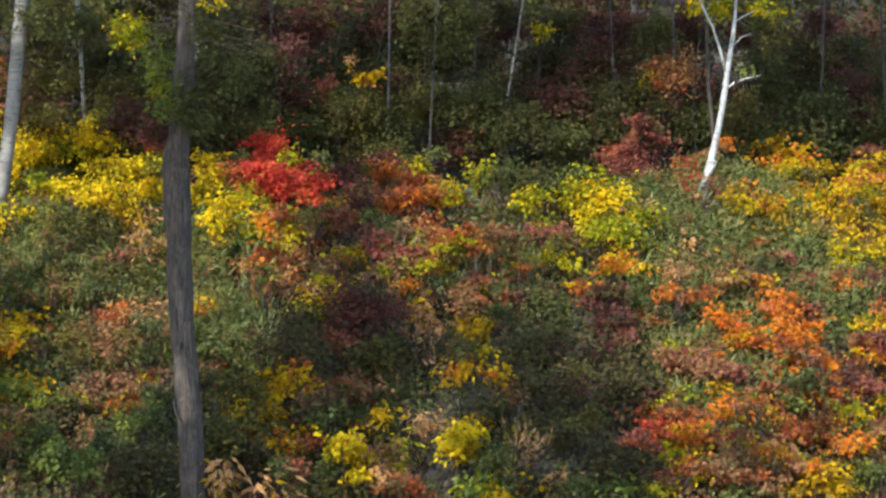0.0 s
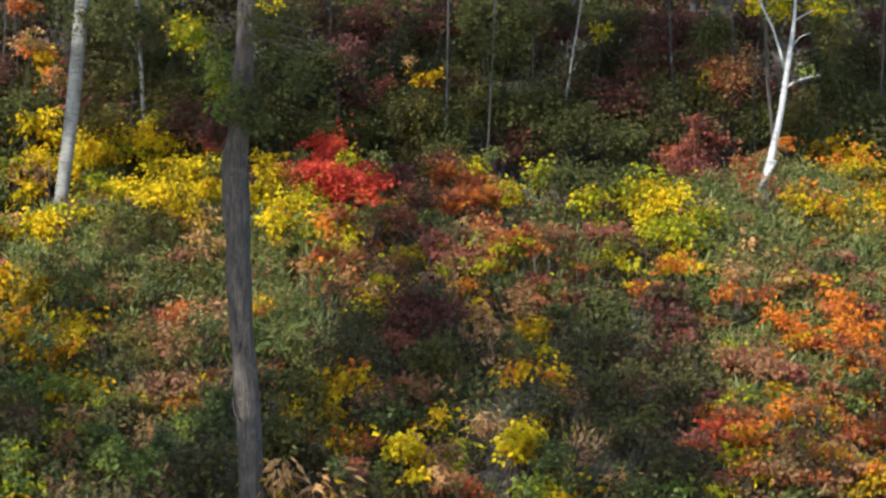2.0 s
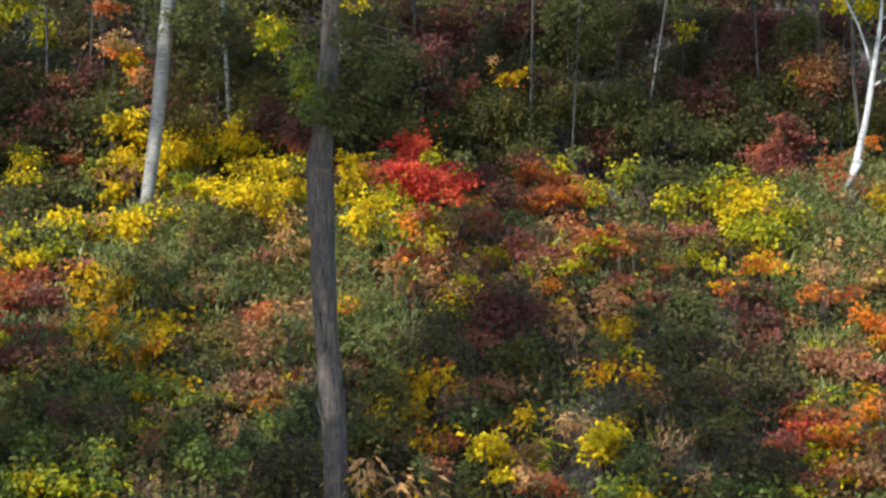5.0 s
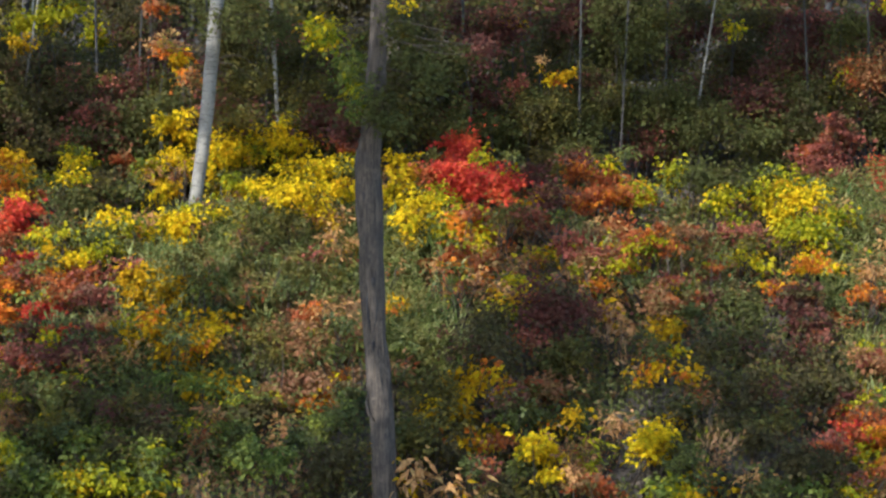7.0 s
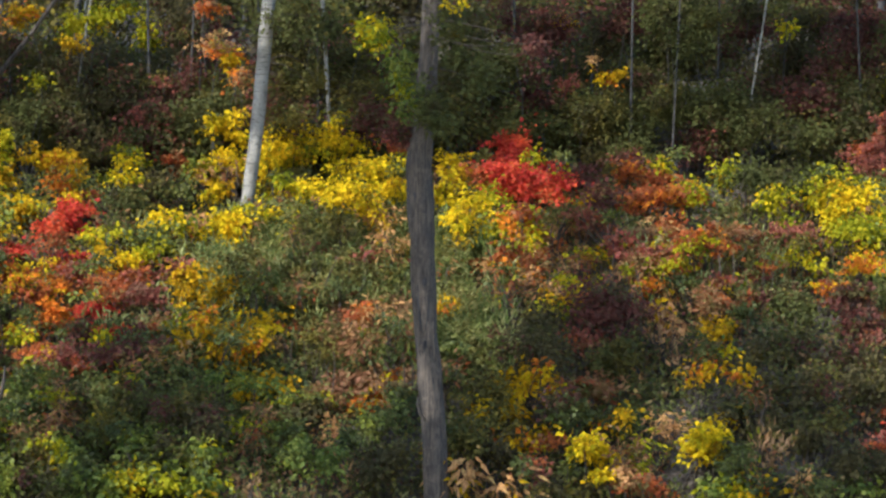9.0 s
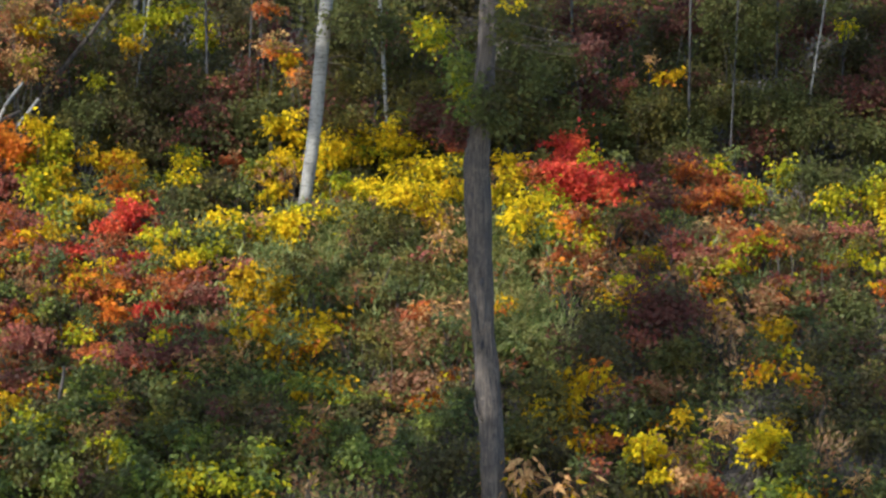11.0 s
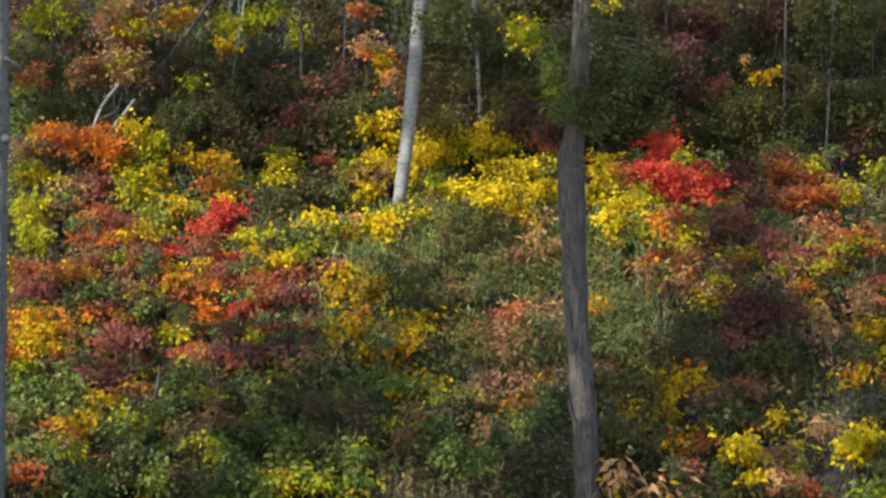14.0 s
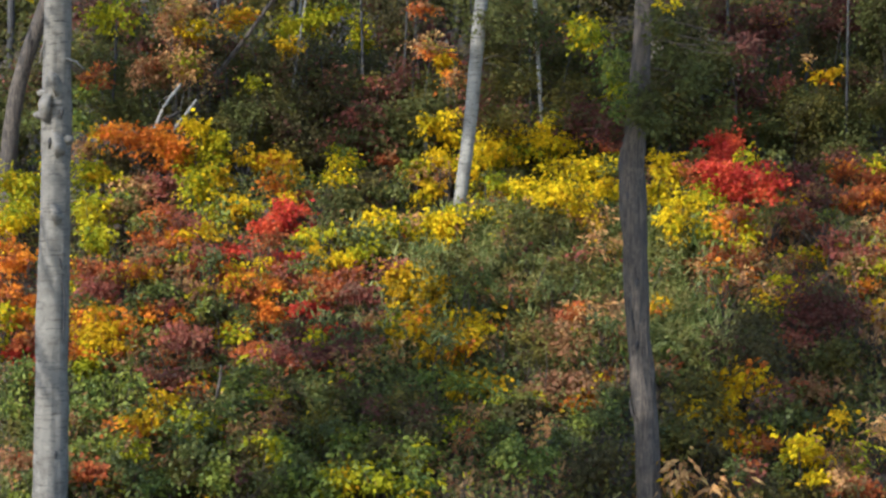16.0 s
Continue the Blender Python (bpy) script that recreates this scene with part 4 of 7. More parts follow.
shrub("green_bush", "fresh", "broad", -4.20, 25.48, -0.94, 0.41, 0.21, "fresh green leafy bush among autumn shrubs")
shrub("yellow_shrub", "yellow", "broad", -3.11, 33.30, 3.24, 0.37, 0.54, "bright yellow leafy shrub on the bank", 1.2)
shrub("yellow_shrub", "yellow", "broad", -2.93, 30.78, 1.94, 0.51, 0.58, "bright yellow leafy shrub on the bank", 1.2)
shrub("yellow_shrub", "yellow", "broad", -2.65, 32.99, 2.75, 0.57, 0.46, "bright yellow leafy shrub on the bank", 1.2)
shrub("yellow_shrub", "yellow", "broad", -2.39, 31.68, 2.38, 0.55, 0.36, "bright yellow leafy shrub on the bank", 1.2)
shrub("yellow_green_shrub", "lime", "broad", -2.27, 33.30, 3.06, 0.76, 0.53, "yellow-green leafy shrub on the bank")
shrub("yellow_shrub", "yellow", "broad", -1.88, 33.30, 3.25, 0.58, 0.44, "bright yellow leafy shrub on the bank", 1.2)
shrub("yellow_shrub", "yellow", "broad", -2.27, 33.30, 3.27, 0.53, 0.44, "bright yellow leafy shrub on the bank", 1.2)
shrub("yellow_shrub", "yellow", "broad", -1.48, 33.30, 3.23, 0.44, 0.36, "bright yellow leafy shrub on the bank", 1.2)
shrub("yellow_shrub", "yellow", "broad", -2.59, 33.30, 3.08, 0.45, 0.53, "bright yellow leafy shrub on the bank", 1.2)
shrub("yellow_shrub", "yellow", "broad", -2.91, 32.82, 2.74, 0.26, 0.53, "bright yellow leafy shrub on the bank", 1.2)
shrub("yellow_shrub", "yellow", "broad", -1.62, 33.30, 3.06, 0.58, 0.30, "bright yellow leafy shrub on the bank", 1.2)
shrub("yellow_shrub", "yellow", "broad", -1.94, 31.82, 2.46, 0.64, 0.36, "bright yellow leafy shrub on the bank", 1.2)
shrub("yellow_shrub", "yellow", "broad", -1.55, 31.57, 2.30, 0.72, 0.42, "bright yellow leafy shrub on the bank", 1.2)
shrub("yellow_shrub", "yellow", "broad", -1.21, 32.56, 2.81, 0.65, 0.69, "bright yellow leafy shrub on the bank", 1.2)
shrub("yellow_shrub", "yellow", "broad", -1.27, 31.93, 2.46, 0.64, 0.43, "bright yellow leafy shrub on the bank", 1.2)
shrub("yellow_shrub", "yellow", "broad", -0.88, 31.83, 2.46, 0.44, 0.51, "bright yellow leafy shrub on the bank", 1.2)
shrub("yellow_shrub", "yellow", "broad", -1.31, 31.27, 2.15, 0.63, 0.35, "bright yellow leafy shrub on the bank", 1.2)
shrub("olive_bush", "olive", "oval", -2.35, 33.30, 3.43, 0.85, 0.53, "olive-brown bush in deep shade")
shrub("maroon_shrub", "maroon", "maple", -1.08, 33.30, 3.51, 0.93, 0.53, "dark maroon shrub in the shade")
shrub("scarlet_shrub", "scarlet", "maple", -0.85, 33.30, 3.02, 0.46, 0.37, "red-orange maple shrub on the bank")
shrub("olive_bush", "olive", "oval", -2.11, 33.22, 2.75, 0.53, 0.35, "olive-brown bush in deep shade")
shrub("olive_bush", "olive", "oval", -1.52, 32.58, 2.65, 0.43, 0.35, "olive-brown bush in deep shade")
shrub("yellow_shrub", "yellow", "broad", -3.39, 33.30, 3.32, 0.36, 0.45, "bright yellow leafy shrub on the bank", 1.2)
shrub("yellow_shrub", "yellow", "broad", -3.30, 33.22, 2.84, 0.36, 0.36, "bright yellow leafy shrub on the bank", 1.2)
shrub("golden_shrub", "gold", "broad", -3.17, 31.87, 2.48, 0.34, 0.34, "golden-yellow leafy shrub on the bank")
shrub("yellow_green_shrub", "lime", "broad", -3.53, 33.06, 2.75, 0.53, 0.44, "yellow-green leafy shrub on the bank")
shrub("russet_shrub", "brown", "maple", -3.86, 33.15, 2.76, 0.45, 0.36, "withered russet bush on the bank", 1.2)
shrub("peach_shrub", "peach", "fern", -3.54, 32.79, 2.70, 0.44, 0.26, "peach-coloured withered shrub on the bank")
shrub("green_bush", "green", "oval", -3.77, 31.77, 2.40, 0.51, 0.34, "green leafy bush low on the bank")
shrub("yellow_shrub", "yellow", "broad", -3.31, 31.74, 2.36, 0.34, 0.21, "bright yellow leafy shrub on the bank", 1.2)
shrub("yellow_shrub", "yellow", "broad", -3.67, 30.93, 1.98, 0.58, 0.46, "bright yellow leafy shrub on the bank", 1.2)
shrub("peach_shrub", "peach", "fern", -3.41, 30.94, 1.94, 0.42, 0.42, "peach-coloured withered shrub on the bank")
shrub("yellow_shrub", "yellow", "broad", -3.17, 30.76, 1.86, 0.33, 0.41, "bright yellow leafy shrub on the bank", 1.2)
shrub("green_bush", "green", "oval", -3.99, 30.49, 1.75, 0.66, 0.33, "green leafy bush low on the bank")
shrub("dark_bush", "dark", "oval", -4.39, 31.23, 2.17, 0.63, 0.59, "dark green bush in the shade")
shrub("dark_bush", "dark", "oval", -4.37, 30.61, 1.79, 0.54, 0.41, "dark green bush in the shade")
shrub("olive_bush", "dusk", "oval", -4.09, 31.86, 2.48, 0.60, 0.51, "dull olive-brown bush in deep shade", 0.8)
shrub("green_bush", "green", "oval", -3.38, 30.37, 1.64, 0.57, 0.33, "green leafy bush low on the bank")
shrub("peach_shrub", "peach", "fern", -0.99, 30.88, 1.97, 0.70, 0.49, "peach-coloured withered shrub on the bank")
shrub("peach_shrub", "peach", "fern", -0.83, 30.35, 1.70, 0.53, 0.34, "peach-coloured withered shrub on the bank")
shrub("yellow_shrub", "yellow", "broad", -0.10, 33.30, 2.89, 0.40, 0.30, "bright yellow leafy shrub on the bank", 1.2)
shrub("yellow_shrub", "yellow", "broad", -0.21, 31.73, 2.38, 0.38, 0.54, "bright yellow leafy shrub on the bank", 1.2)
shrub("golden_shrub", "gold", "broad", 0.02, 32.22, 2.62, 0.56, 0.36, "golden-yellow leafy shrub on the bank")
shrub("yellow_shrub", "yellow", "broad", 0.33, 31.21, 2.14, 0.70, 0.35, "bright yellow leafy shrub on the bank", 1.2)
shrub("yellow_shrub", "yellow", "broad", -0.05, 30.69, 1.92, 0.45, 0.42, "bright yellow leafy shrub on the bank", 1.2)
shrub("yellow_green_shrub", "lime", "broad", 0.47, 30.88, 1.92, 0.53, 0.34, "yellow-green leafy shrub on the bank")
shrub("yellow_green_shrub", "lime", "broad", 0.33, 31.69, 2.38, 0.44, 0.27, "yellow-green leafy shrub on the bank")
shrub("scarlet_shrub", "scarlet", "maple", 0.32, 32.07, 2.58, 0.55, 0.36, "red-orange maple shrub on the bank")
shrub("red_maple_shrub", "red", "maple", 0.80, 33.30, 3.00, 0.55, 0.53, "vivid red maple shrub with layered sprays", 1.2)
shrub("red_maple_shrub", "red", "maple", 0.76, 32.20, 2.62, 0.98, 0.43, "vivid red maple shrub with layered sprays", 1.2)
shrub("red_maple_shrub", "red", "maple", 1.25, 32.99, 2.77, 0.61, 0.31, "vivid red maple shrub with layered sprays", 1.2)
shrub("red_maple_shrub", "red", "maple", 1.22, 31.96, 2.51, 0.68, 0.34, "vivid red maple shrub with layered sprays", 1.2)
shrub("red_maple_shrub", "red", "maple", 0.59, 33.30, 2.83, 0.44, 0.26, "vivid red maple shrub with layered sprays", 1.2)
shrub("red_maple_shrub", "red", "maple", 1.07, 31.79, 2.38, 0.97, 0.35, "vivid red maple shrub with layered sprays", 1.2)
shrub("red_maple_shrub", "red", "maple", 0.85, 31.93, 2.46, 0.55, 0.36, "vivid red maple shrub with layered sprays", 1.2)
shrub("red_maple_shrub", "red", "maple", 1.37, 31.61, 2.22, 0.46, 0.20, "vivid red maple shrub with layered sprays", 1.2)
shrub("scarlet_shrub", "scarlet", "maple", 0.82, 31.11, 1.99, 0.62, 0.35, "red-orange maple shrub on the bank")
shrub("orange_maple_shrub", "orange", "maple", 0.67, 30.84, 1.92, 0.53, 0.34, "orange maple shrub with layered sprays")
shrub("russet_shrub", "brown", "maple", 1.25, 30.77, 1.84, 0.69, 0.34, "withered russet bush on the bank", 1.2)
shrub("peach_shrub", "peach", "fern", 1.47, 30.79, 1.92, 0.34, 0.34, "peach-coloured withered shrub on the bank")
shrub("maroon_shrub", "maroon", "maple", 1.75, 32.08, 2.54, 0.72, 0.51, "dark maroon shrub in the shade")
shrub("scarlet_shrub", "scarlet", "maple", 1.76, 30.98, 2.02, 0.53, 0.33, "red-orange maple shrub on the bank")
shrub("scarlet_shrub", "scarlet", "maple", 2.31, 32.54, 2.68, 0.64, 0.39, "red-orange maple shrub on the bank")
shrub("scarlet_shrub", "scarlet", "maple", 2.53, 31.60, 2.35, 0.62, 0.33, "red-orange maple shrub on the bank")
shrub("scarlet_shrub", "scarlet", "maple", 2.97, 31.57, 2.35, 0.54, 0.37, "red-orange maple shrub on the bank")
shrub("maroon_shrub", "maroon", "maple", 2.44, 33.30, 2.90, 0.53, 0.35, "dark maroon shrub in the shade")
shrub("scarlet_shrub", "scarlet", "maple", 2.30, 31.42, 2.22, 0.54, 0.35, "red-orange maple shrub on the bank")
shrub("scarlet_shrub", "scarlet", "maple", 2.77, 32.60, 2.62, 0.56, 0.43, "red-orange maple shrub on the bank")
shrub("orange_maple_shrub", "orange", "maple", 2.77, 31.62, 2.37, 0.35, 0.42, "orange maple shrub with layered sprays")
shrub("peach_shrub", "peach", "fern", 2.54, 30.80, 1.84, 0.53, 0.34, "peach-coloured withered shrub on the bank")
shrub("scarlet_shrub", "scarlet", "maple", 2.73, 30.89, 1.93, 0.41, 0.41, "red-orange maple shrub on the bank")
shrub("maroon_shrub", "maroon", "maple", 1.86, 31.47, 2.31, 0.66, 0.50, "dark maroon shrub in the shade")
shrub("golden_shrub", "gold", "broad", -2.37, 28.68, 0.80, 0.65, 0.40, "golden-yellow leafy shrub on the bank")
shrub("scarlet_shrub", "scarlet", "maple", -1.88, 28.62, 0.68, 0.34, 0.21, "red-orange maple shrub on the bank")
shrub("golden_shrub", "gold", "broad", -2.38, 27.95, 0.49, 0.64, 0.45, "golden-yellow leafy shrub on the bank")
shrub("golden_shrub", "gold", "broad", -2.20, 27.41, 0.09, 0.62, 0.25, "golden-yellow leafy shrub on the bank")
shrub("golden_shrub", "gold", "broad", -2.39, 27.29, -0.01, 0.40, 0.25, "golden-yellow leafy shrub on the bank")
shrub("peach_shrub", "peach", "fern", -0.94, 28.91, 0.88, 0.96, 0.38, "peach-coloured withered shrub on the bank")
shrub("scarlet_shrub", "scarlet", "maple", -1.21, 28.77, 0.82, 0.42, 0.21, "red-orange maple shrub on the bank")
shrub("russet_shrub", "brown", "maple", -1.32, 28.17, 0.55, 0.86, 0.45, "withered russet bush on the bank", 1.2)
shrub("russet_shrub", "brown", "fern", -1.03, 27.97, 0.43, 0.63, 0.31, "withered russet bush on the bank", 1.2)
shrub("peach_shrub", "peach", "fern", -1.03, 27.64, 0.15, 0.48, 0.18, "peach-coloured withered shrub on the bank")
shrub("green_bush", "green", "oval", -1.49, 27.70, 0.24, 0.70, 0.37, "green leafy bush low on the bank")
shrub("golden_shrub", "gold", "broad", -0.83, 27.39, 0.06, 0.47, 0.23, "golden-yellow leafy shrub on the bank")
shrub("orange_maple_shrub", "orange", "maple", -1.01, 26.99, -0.14, 0.37, 0.17, "orange maple shrub with layered sprays")
shrub("peach_shrub", "peach", "fern", -1.43, 26.52, -0.42, 0.53, 0.25, "peach-coloured withered shrub on the bank")
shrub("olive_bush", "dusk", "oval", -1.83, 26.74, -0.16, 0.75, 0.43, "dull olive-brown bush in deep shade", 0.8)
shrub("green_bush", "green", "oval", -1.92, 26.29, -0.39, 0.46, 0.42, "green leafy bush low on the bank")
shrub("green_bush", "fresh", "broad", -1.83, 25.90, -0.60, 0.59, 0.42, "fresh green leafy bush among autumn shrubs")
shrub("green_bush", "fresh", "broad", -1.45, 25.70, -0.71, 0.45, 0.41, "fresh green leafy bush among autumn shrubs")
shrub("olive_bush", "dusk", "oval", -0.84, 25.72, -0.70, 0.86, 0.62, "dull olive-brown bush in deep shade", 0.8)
shrub("green_bush", "green", "oval", -0.93, 26.62, -0.28, 0.74, 0.35, "green leafy bush low on the bank")
shrub("dry_plant", "straw", "plume", -2.16, 25.36, -0.94, 0.27, 0.27, "dry straw-coloured plume of a withered plant", 0.5)
shrub("dry_plant", "straw", "plume", -1.19, 25.51, -0.93, 0.27, 0.34, "dry straw-coloured plume of a withered plant", 0.5)
shrub("russet_shrub", "brown", "maple", -1.60, 27.19, -0.05, 0.44, 0.29, "withered russet bush on the bank", 1.2)
shrub("green_bush", "green", "oval", -0.62, 27.10, -0.04, 0.36, 0.43, "green leafy bush low on the bank")
shrub("green_bush", "green", "oval", -1.16, 26.19, -0.48, 0.42, 0.42, "green leafy bush low on the bank")
shrub("golden_shrub", "gold", "broad", -0.12, 29.01, 0.91, 0.42, 0.26, "golden-yellow leafy shrub on the bank")
shrub("peach_shrub", "peach", "large", 0.41, 30.10, 1.45, 0.21, 0.18, "peach-coloured large-leaved withered shrub", 0.9)
shrub("peach_shrub", "peach", "fern", 0.93, 29.71, 1.29, 0.27, 0.19, "peach-coloured withered shrub on the bank")
shrub("scarlet_shrub", "scarlet", "maple", 0.87, 30.15, 1.45, 0.36, 0.26, "red-orange maple shrub on the bank")
shrub("yellow_green_shrub", "lime", "broad", 1.33, 29.48, 1.14, 0.35, 0.33, "yellow-green leafy shrub on the bank")
shrub("golden_shrub", "gold", "broad", 1.19, 29.39, 1.07, 0.35, 0.25, "golden-yellow leafy shrub on the bank")
shrub("russet_shrub", "brown", "maple", 0.80, 30.29, 1.57, 0.84, 0.34, "withered russet bush on the bank", 1.2)
shrub("green_bush", "green", "oval", 0.58, 29.59, 1.22, 0.47, 0.39, "green leafy bush low on the bank")
shrub("maroon_shrub", "maroon", "maple", 1.69, 28.56, 0.96, 1.02, 0.83, "dark maroon shrub in the shade")
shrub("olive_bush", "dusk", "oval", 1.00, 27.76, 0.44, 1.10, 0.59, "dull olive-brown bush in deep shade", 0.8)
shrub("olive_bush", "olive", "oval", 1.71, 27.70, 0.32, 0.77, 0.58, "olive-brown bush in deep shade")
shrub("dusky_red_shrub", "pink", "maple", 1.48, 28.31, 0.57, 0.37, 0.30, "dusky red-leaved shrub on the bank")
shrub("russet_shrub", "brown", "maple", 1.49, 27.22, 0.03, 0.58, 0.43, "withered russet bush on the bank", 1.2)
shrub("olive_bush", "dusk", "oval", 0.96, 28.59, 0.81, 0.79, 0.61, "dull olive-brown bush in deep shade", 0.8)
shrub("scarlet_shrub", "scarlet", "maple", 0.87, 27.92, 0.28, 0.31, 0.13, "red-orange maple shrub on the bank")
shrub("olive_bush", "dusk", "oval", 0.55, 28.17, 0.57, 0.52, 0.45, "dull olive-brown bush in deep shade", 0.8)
shrub("green_bush", "green", "oval", -0.05, 28.05, 0.44, 0.37, 0.30, "green leafy bush low on the bank")
shrub("green_bush", "green", "oval", -0.18, 27.63, 0.19, 0.37, 0.29, "green leafy bush low on the bank")
# a golden bush given olive leaves, so its shade sits in the colour
shrub("olive_bush", "olive", "oval", 0.33, 27.00, -0.04, 0.82, 0.57, "olive-brown bush in deep shade")
shrub("golden_shrub", "gold", "broad", 0.50, 27.26, 0.02, 0.40, 0.36, "golden-yellow leafy shrub on the bank")
shrub("golden_shrub", "gold", "broad", 0.24, 27.02, -0.14, 0.36, 0.32, "golden-yellow leafy shrub on the bank")
shrub("golden_shrub", "gold", "broad", 0.62, 26.85, -0.21, 0.28, 0.26, "golden-yellow leafy shrub on the bank")
shrub("golden_shrub", "gold", "broad", 0.78, 27.18, 0.03, 0.32, 0.36, "golden-yellow leafy shrub on the bank")
shrub("olive_bush", "olive", "oval", 0.08, 26.34, -0.39, 0.87, 0.49, "olive-brown bush in deep shade")
shrub("golden_shrub", "gold", "broad", 0.76, 26.50, -0.47, 0.46, 0.20, "golden-yellow leafy shrub on the bank")
shrub("scarlet_shrub", "scarlet", "maple", 1.00, 26.25, -0.55, 0.36, 0.29, "red-orange maple shrub on the bank")
shrub("dusky_red_shrub", "pink", "maple", 0.93, 25.85, -0.76, 0.31, 0.23, "dusky red-leaved shrub on the bank")
shrub("golden_shrub", "gold", "broad", 1.77, 26.66, -0.26, 0.46, 0.35, "golden-yellow leafy shrub on the bank")
shrub("yellow_shrub", "yellow", "broad", 1.36, 25.85, -0.62, 0.34, 0.44, "bright yellow leafy shrub on the bank", 1.2)
shrub("yellow_shrub", "yellow", "broad", 1.58, 26.12, -0.57, 0.38, 0.34, "bright yellow leafy shrub on the bank", 1.2)
shrub("yellow_shrub", "yellow", "broad", 1.58, 25.54, -0.85, 0.23, 0.28, "bright yellow leafy shrub on the bank", 1.2)
shrub("russet_shrub", "brown", "fern", 1.96, 25.89, -0.57, 0.58, 0.55, "withered russet bush on the bank", 1.2)
shrub("peach_shrub", "peach", "fern", 2.25, 26.55, -0.36, 0.52, 0.29, "peach-coloured withered shrub on the bank")
shrub("scarlet_shrub", "scarlet", "maple", 2.10, 25.50, -0.94, 0.57, 0.23, "red-orange maple shrub on the bank")
shrub("green_bush", "green", "oval", 1.33, 26.62, -0.26, 0.39, 0.42, "green leafy bush low on the bank")
shrub("olive_bush", "dusk", "oval", 1.15, 26.71, -0.13, 0.49, 0.56, "dull olive-brown bush in deep shade", 0.8)
shrub("olive_bush", "dusk", "oval", 0.38, 26.03, -0.58, 0.55, 0.41, "dull olive-brown bush in deep shade", 0.8)
shrub("peach_shrub", "peach", "frond", 0.03, 25.38, -0.90, 0.42, 0.38, "curled dry peach-coloured leaves on the bank", 1.6)
shrub("peach_shrub", "peach", "frond", 0.48, 25.49, -0.92, 0.49, 0.27, "curled dry peach-coloured leaves on the bank", 1.6)
shrub("olive_bush", "dusk", "oval", 0.85, 25.48, -0.95, 0.40, 0.27, "dull olive-brown bush in deep shade", 0.8)
shrub("green_bush", "green", "oval", 1.23, 25.77, -0.74, 0.34, 0.34, "green leafy bush low on the bank")
shrub("russet_shrub", "brown", "maple", 1.86, 25.45, -0.88, 0.40, 0.34, "withered russet bush on the bank", 1.2)
shrub("peach_shrub", "peach", "large", 2.43, 28.82, 0.81, 0.32, 0.39, "peach-coloured large-leaved withered shrub", 0.9)
shrub("peach_shrub", "peach", "large", 2.56, 28.63, 0.73, 0.25, 0.32, "peach-coloured large-leaved withered shrub", 0.9)
shrub("russet_shrub", "brown", "maple", 2.45, 29.90, 1.43, 0.72, 0.40, "withered russet bush on the bank", 1.2)
shrub("scarlet_shrub", "scarlet", "maple", 2.68, 29.72, 1.36, 0.48, 0.32, "red-orange maple shrub on the bank")
shrub("scarlet_shrub", "scarlet", "maple", 2.35, 29.50, 1.22, 0.39, 0.24, "red-orange maple shrub on the bank")
shrub("peach_shrub", "peach", "fern", 2.72, 29.31, 1.08, 0.31, 0.31, "peach-coloured withered shrub on the bank")
shrub("dry_plant", "straw", "plume", 2.39, 28.32, 0.62, 0.45, 0.30, "dry straw-coloured plume of a withered plant", 0.5)
shrub("dry_plant", "straw", "plume", 2.58, 27.88, 0.44, 0.30, 0.45, "dry straw-coloured plume of a withered plant", 0.5)
shrub("yellow_green_shrub", "lime", "broad", 3.60, 32.89, 2.71, 0.57, 0.40, "yellow-green leafy shrub on the bank")
shrub("yellow_green_shrub", "lime", "broad", 3.14, 31.81, 2.40, 0.51, 0.34, "yellow-green leafy shrub on the bank")
shrub("dark_bush", "dark", "oval", 3.91, 32.11, 2.55, 0.56, 0.52, "dark green bush in the shade")
shrub("yellow_green_shrub", "lime", "broad", 4.15, 31.58, 2.31, 0.64, 0.29, "yellow-green leafy shrub on the bank")
shrub("yellow_green_shrub", "lime", "broad", 5.05, 31.98, 2.55, 0.56, 0.43, "yellow-green leafy shrub on the bank")
shrub("yellow_shrub", "yellow", "broad", 5.24, 31.27, 2.23, 0.72, 0.51, "bright yellow leafy shrub on the bank", 1.2)
shrub("yellow_green_shrub", "lime", "broad", 4.74, 31.49, 2.31, 0.55, 0.42, "yellow-green leafy shrub on the bank")
shrub("yellow_green_shrub", "lime", "broad", 4.48, 30.73, 1.92, 0.62, 0.50, "yellow-green leafy shrub on the bank")
shrub("yellow_green_shrub", "lime", "broad", 4.98, 30.57, 1.85, 0.78, 0.49, "yellow-green leafy shrub on the bank")
shrub("yellow_green_shrub", "lime", "broad", 5.35, 30.58, 1.77, 0.62, 0.35, "yellow-green leafy shrub on the bank")
shrub("yellow_shrub", "yellow", "broad", 5.00, 31.17, 2.05, 0.50, 0.42, "bright yellow leafy shrub on the bank", 1.2)
shrub("peach_shrub", "peach", "fern", 5.77, 31.43, 2.23, 0.25, 0.38, "peach-coloured withered shrub on the bank")
shrub("yellow_shrub", "yellow", "broad", 5.54, 30.99, 1.98, 0.50, 0.50, "bright yellow leafy shrub on the bank", 1.2)
shrub("russet_shrub", "brown", "maple", 3.58, 30.67, 1.77, 0.86, 0.35, "withered russet bush on the bank", 1.2)
shrub("scarlet_shrub", "scarlet", "maple", 3.15, 30.39, 1.70, 0.49, 0.34, "red-orange maple shrub on the bank")
shrub("russet_shrub", "brown", "maple", 3.96, 30.71, 1.77, 0.50, 0.33, "withered russet bush on the bank", 1.2)
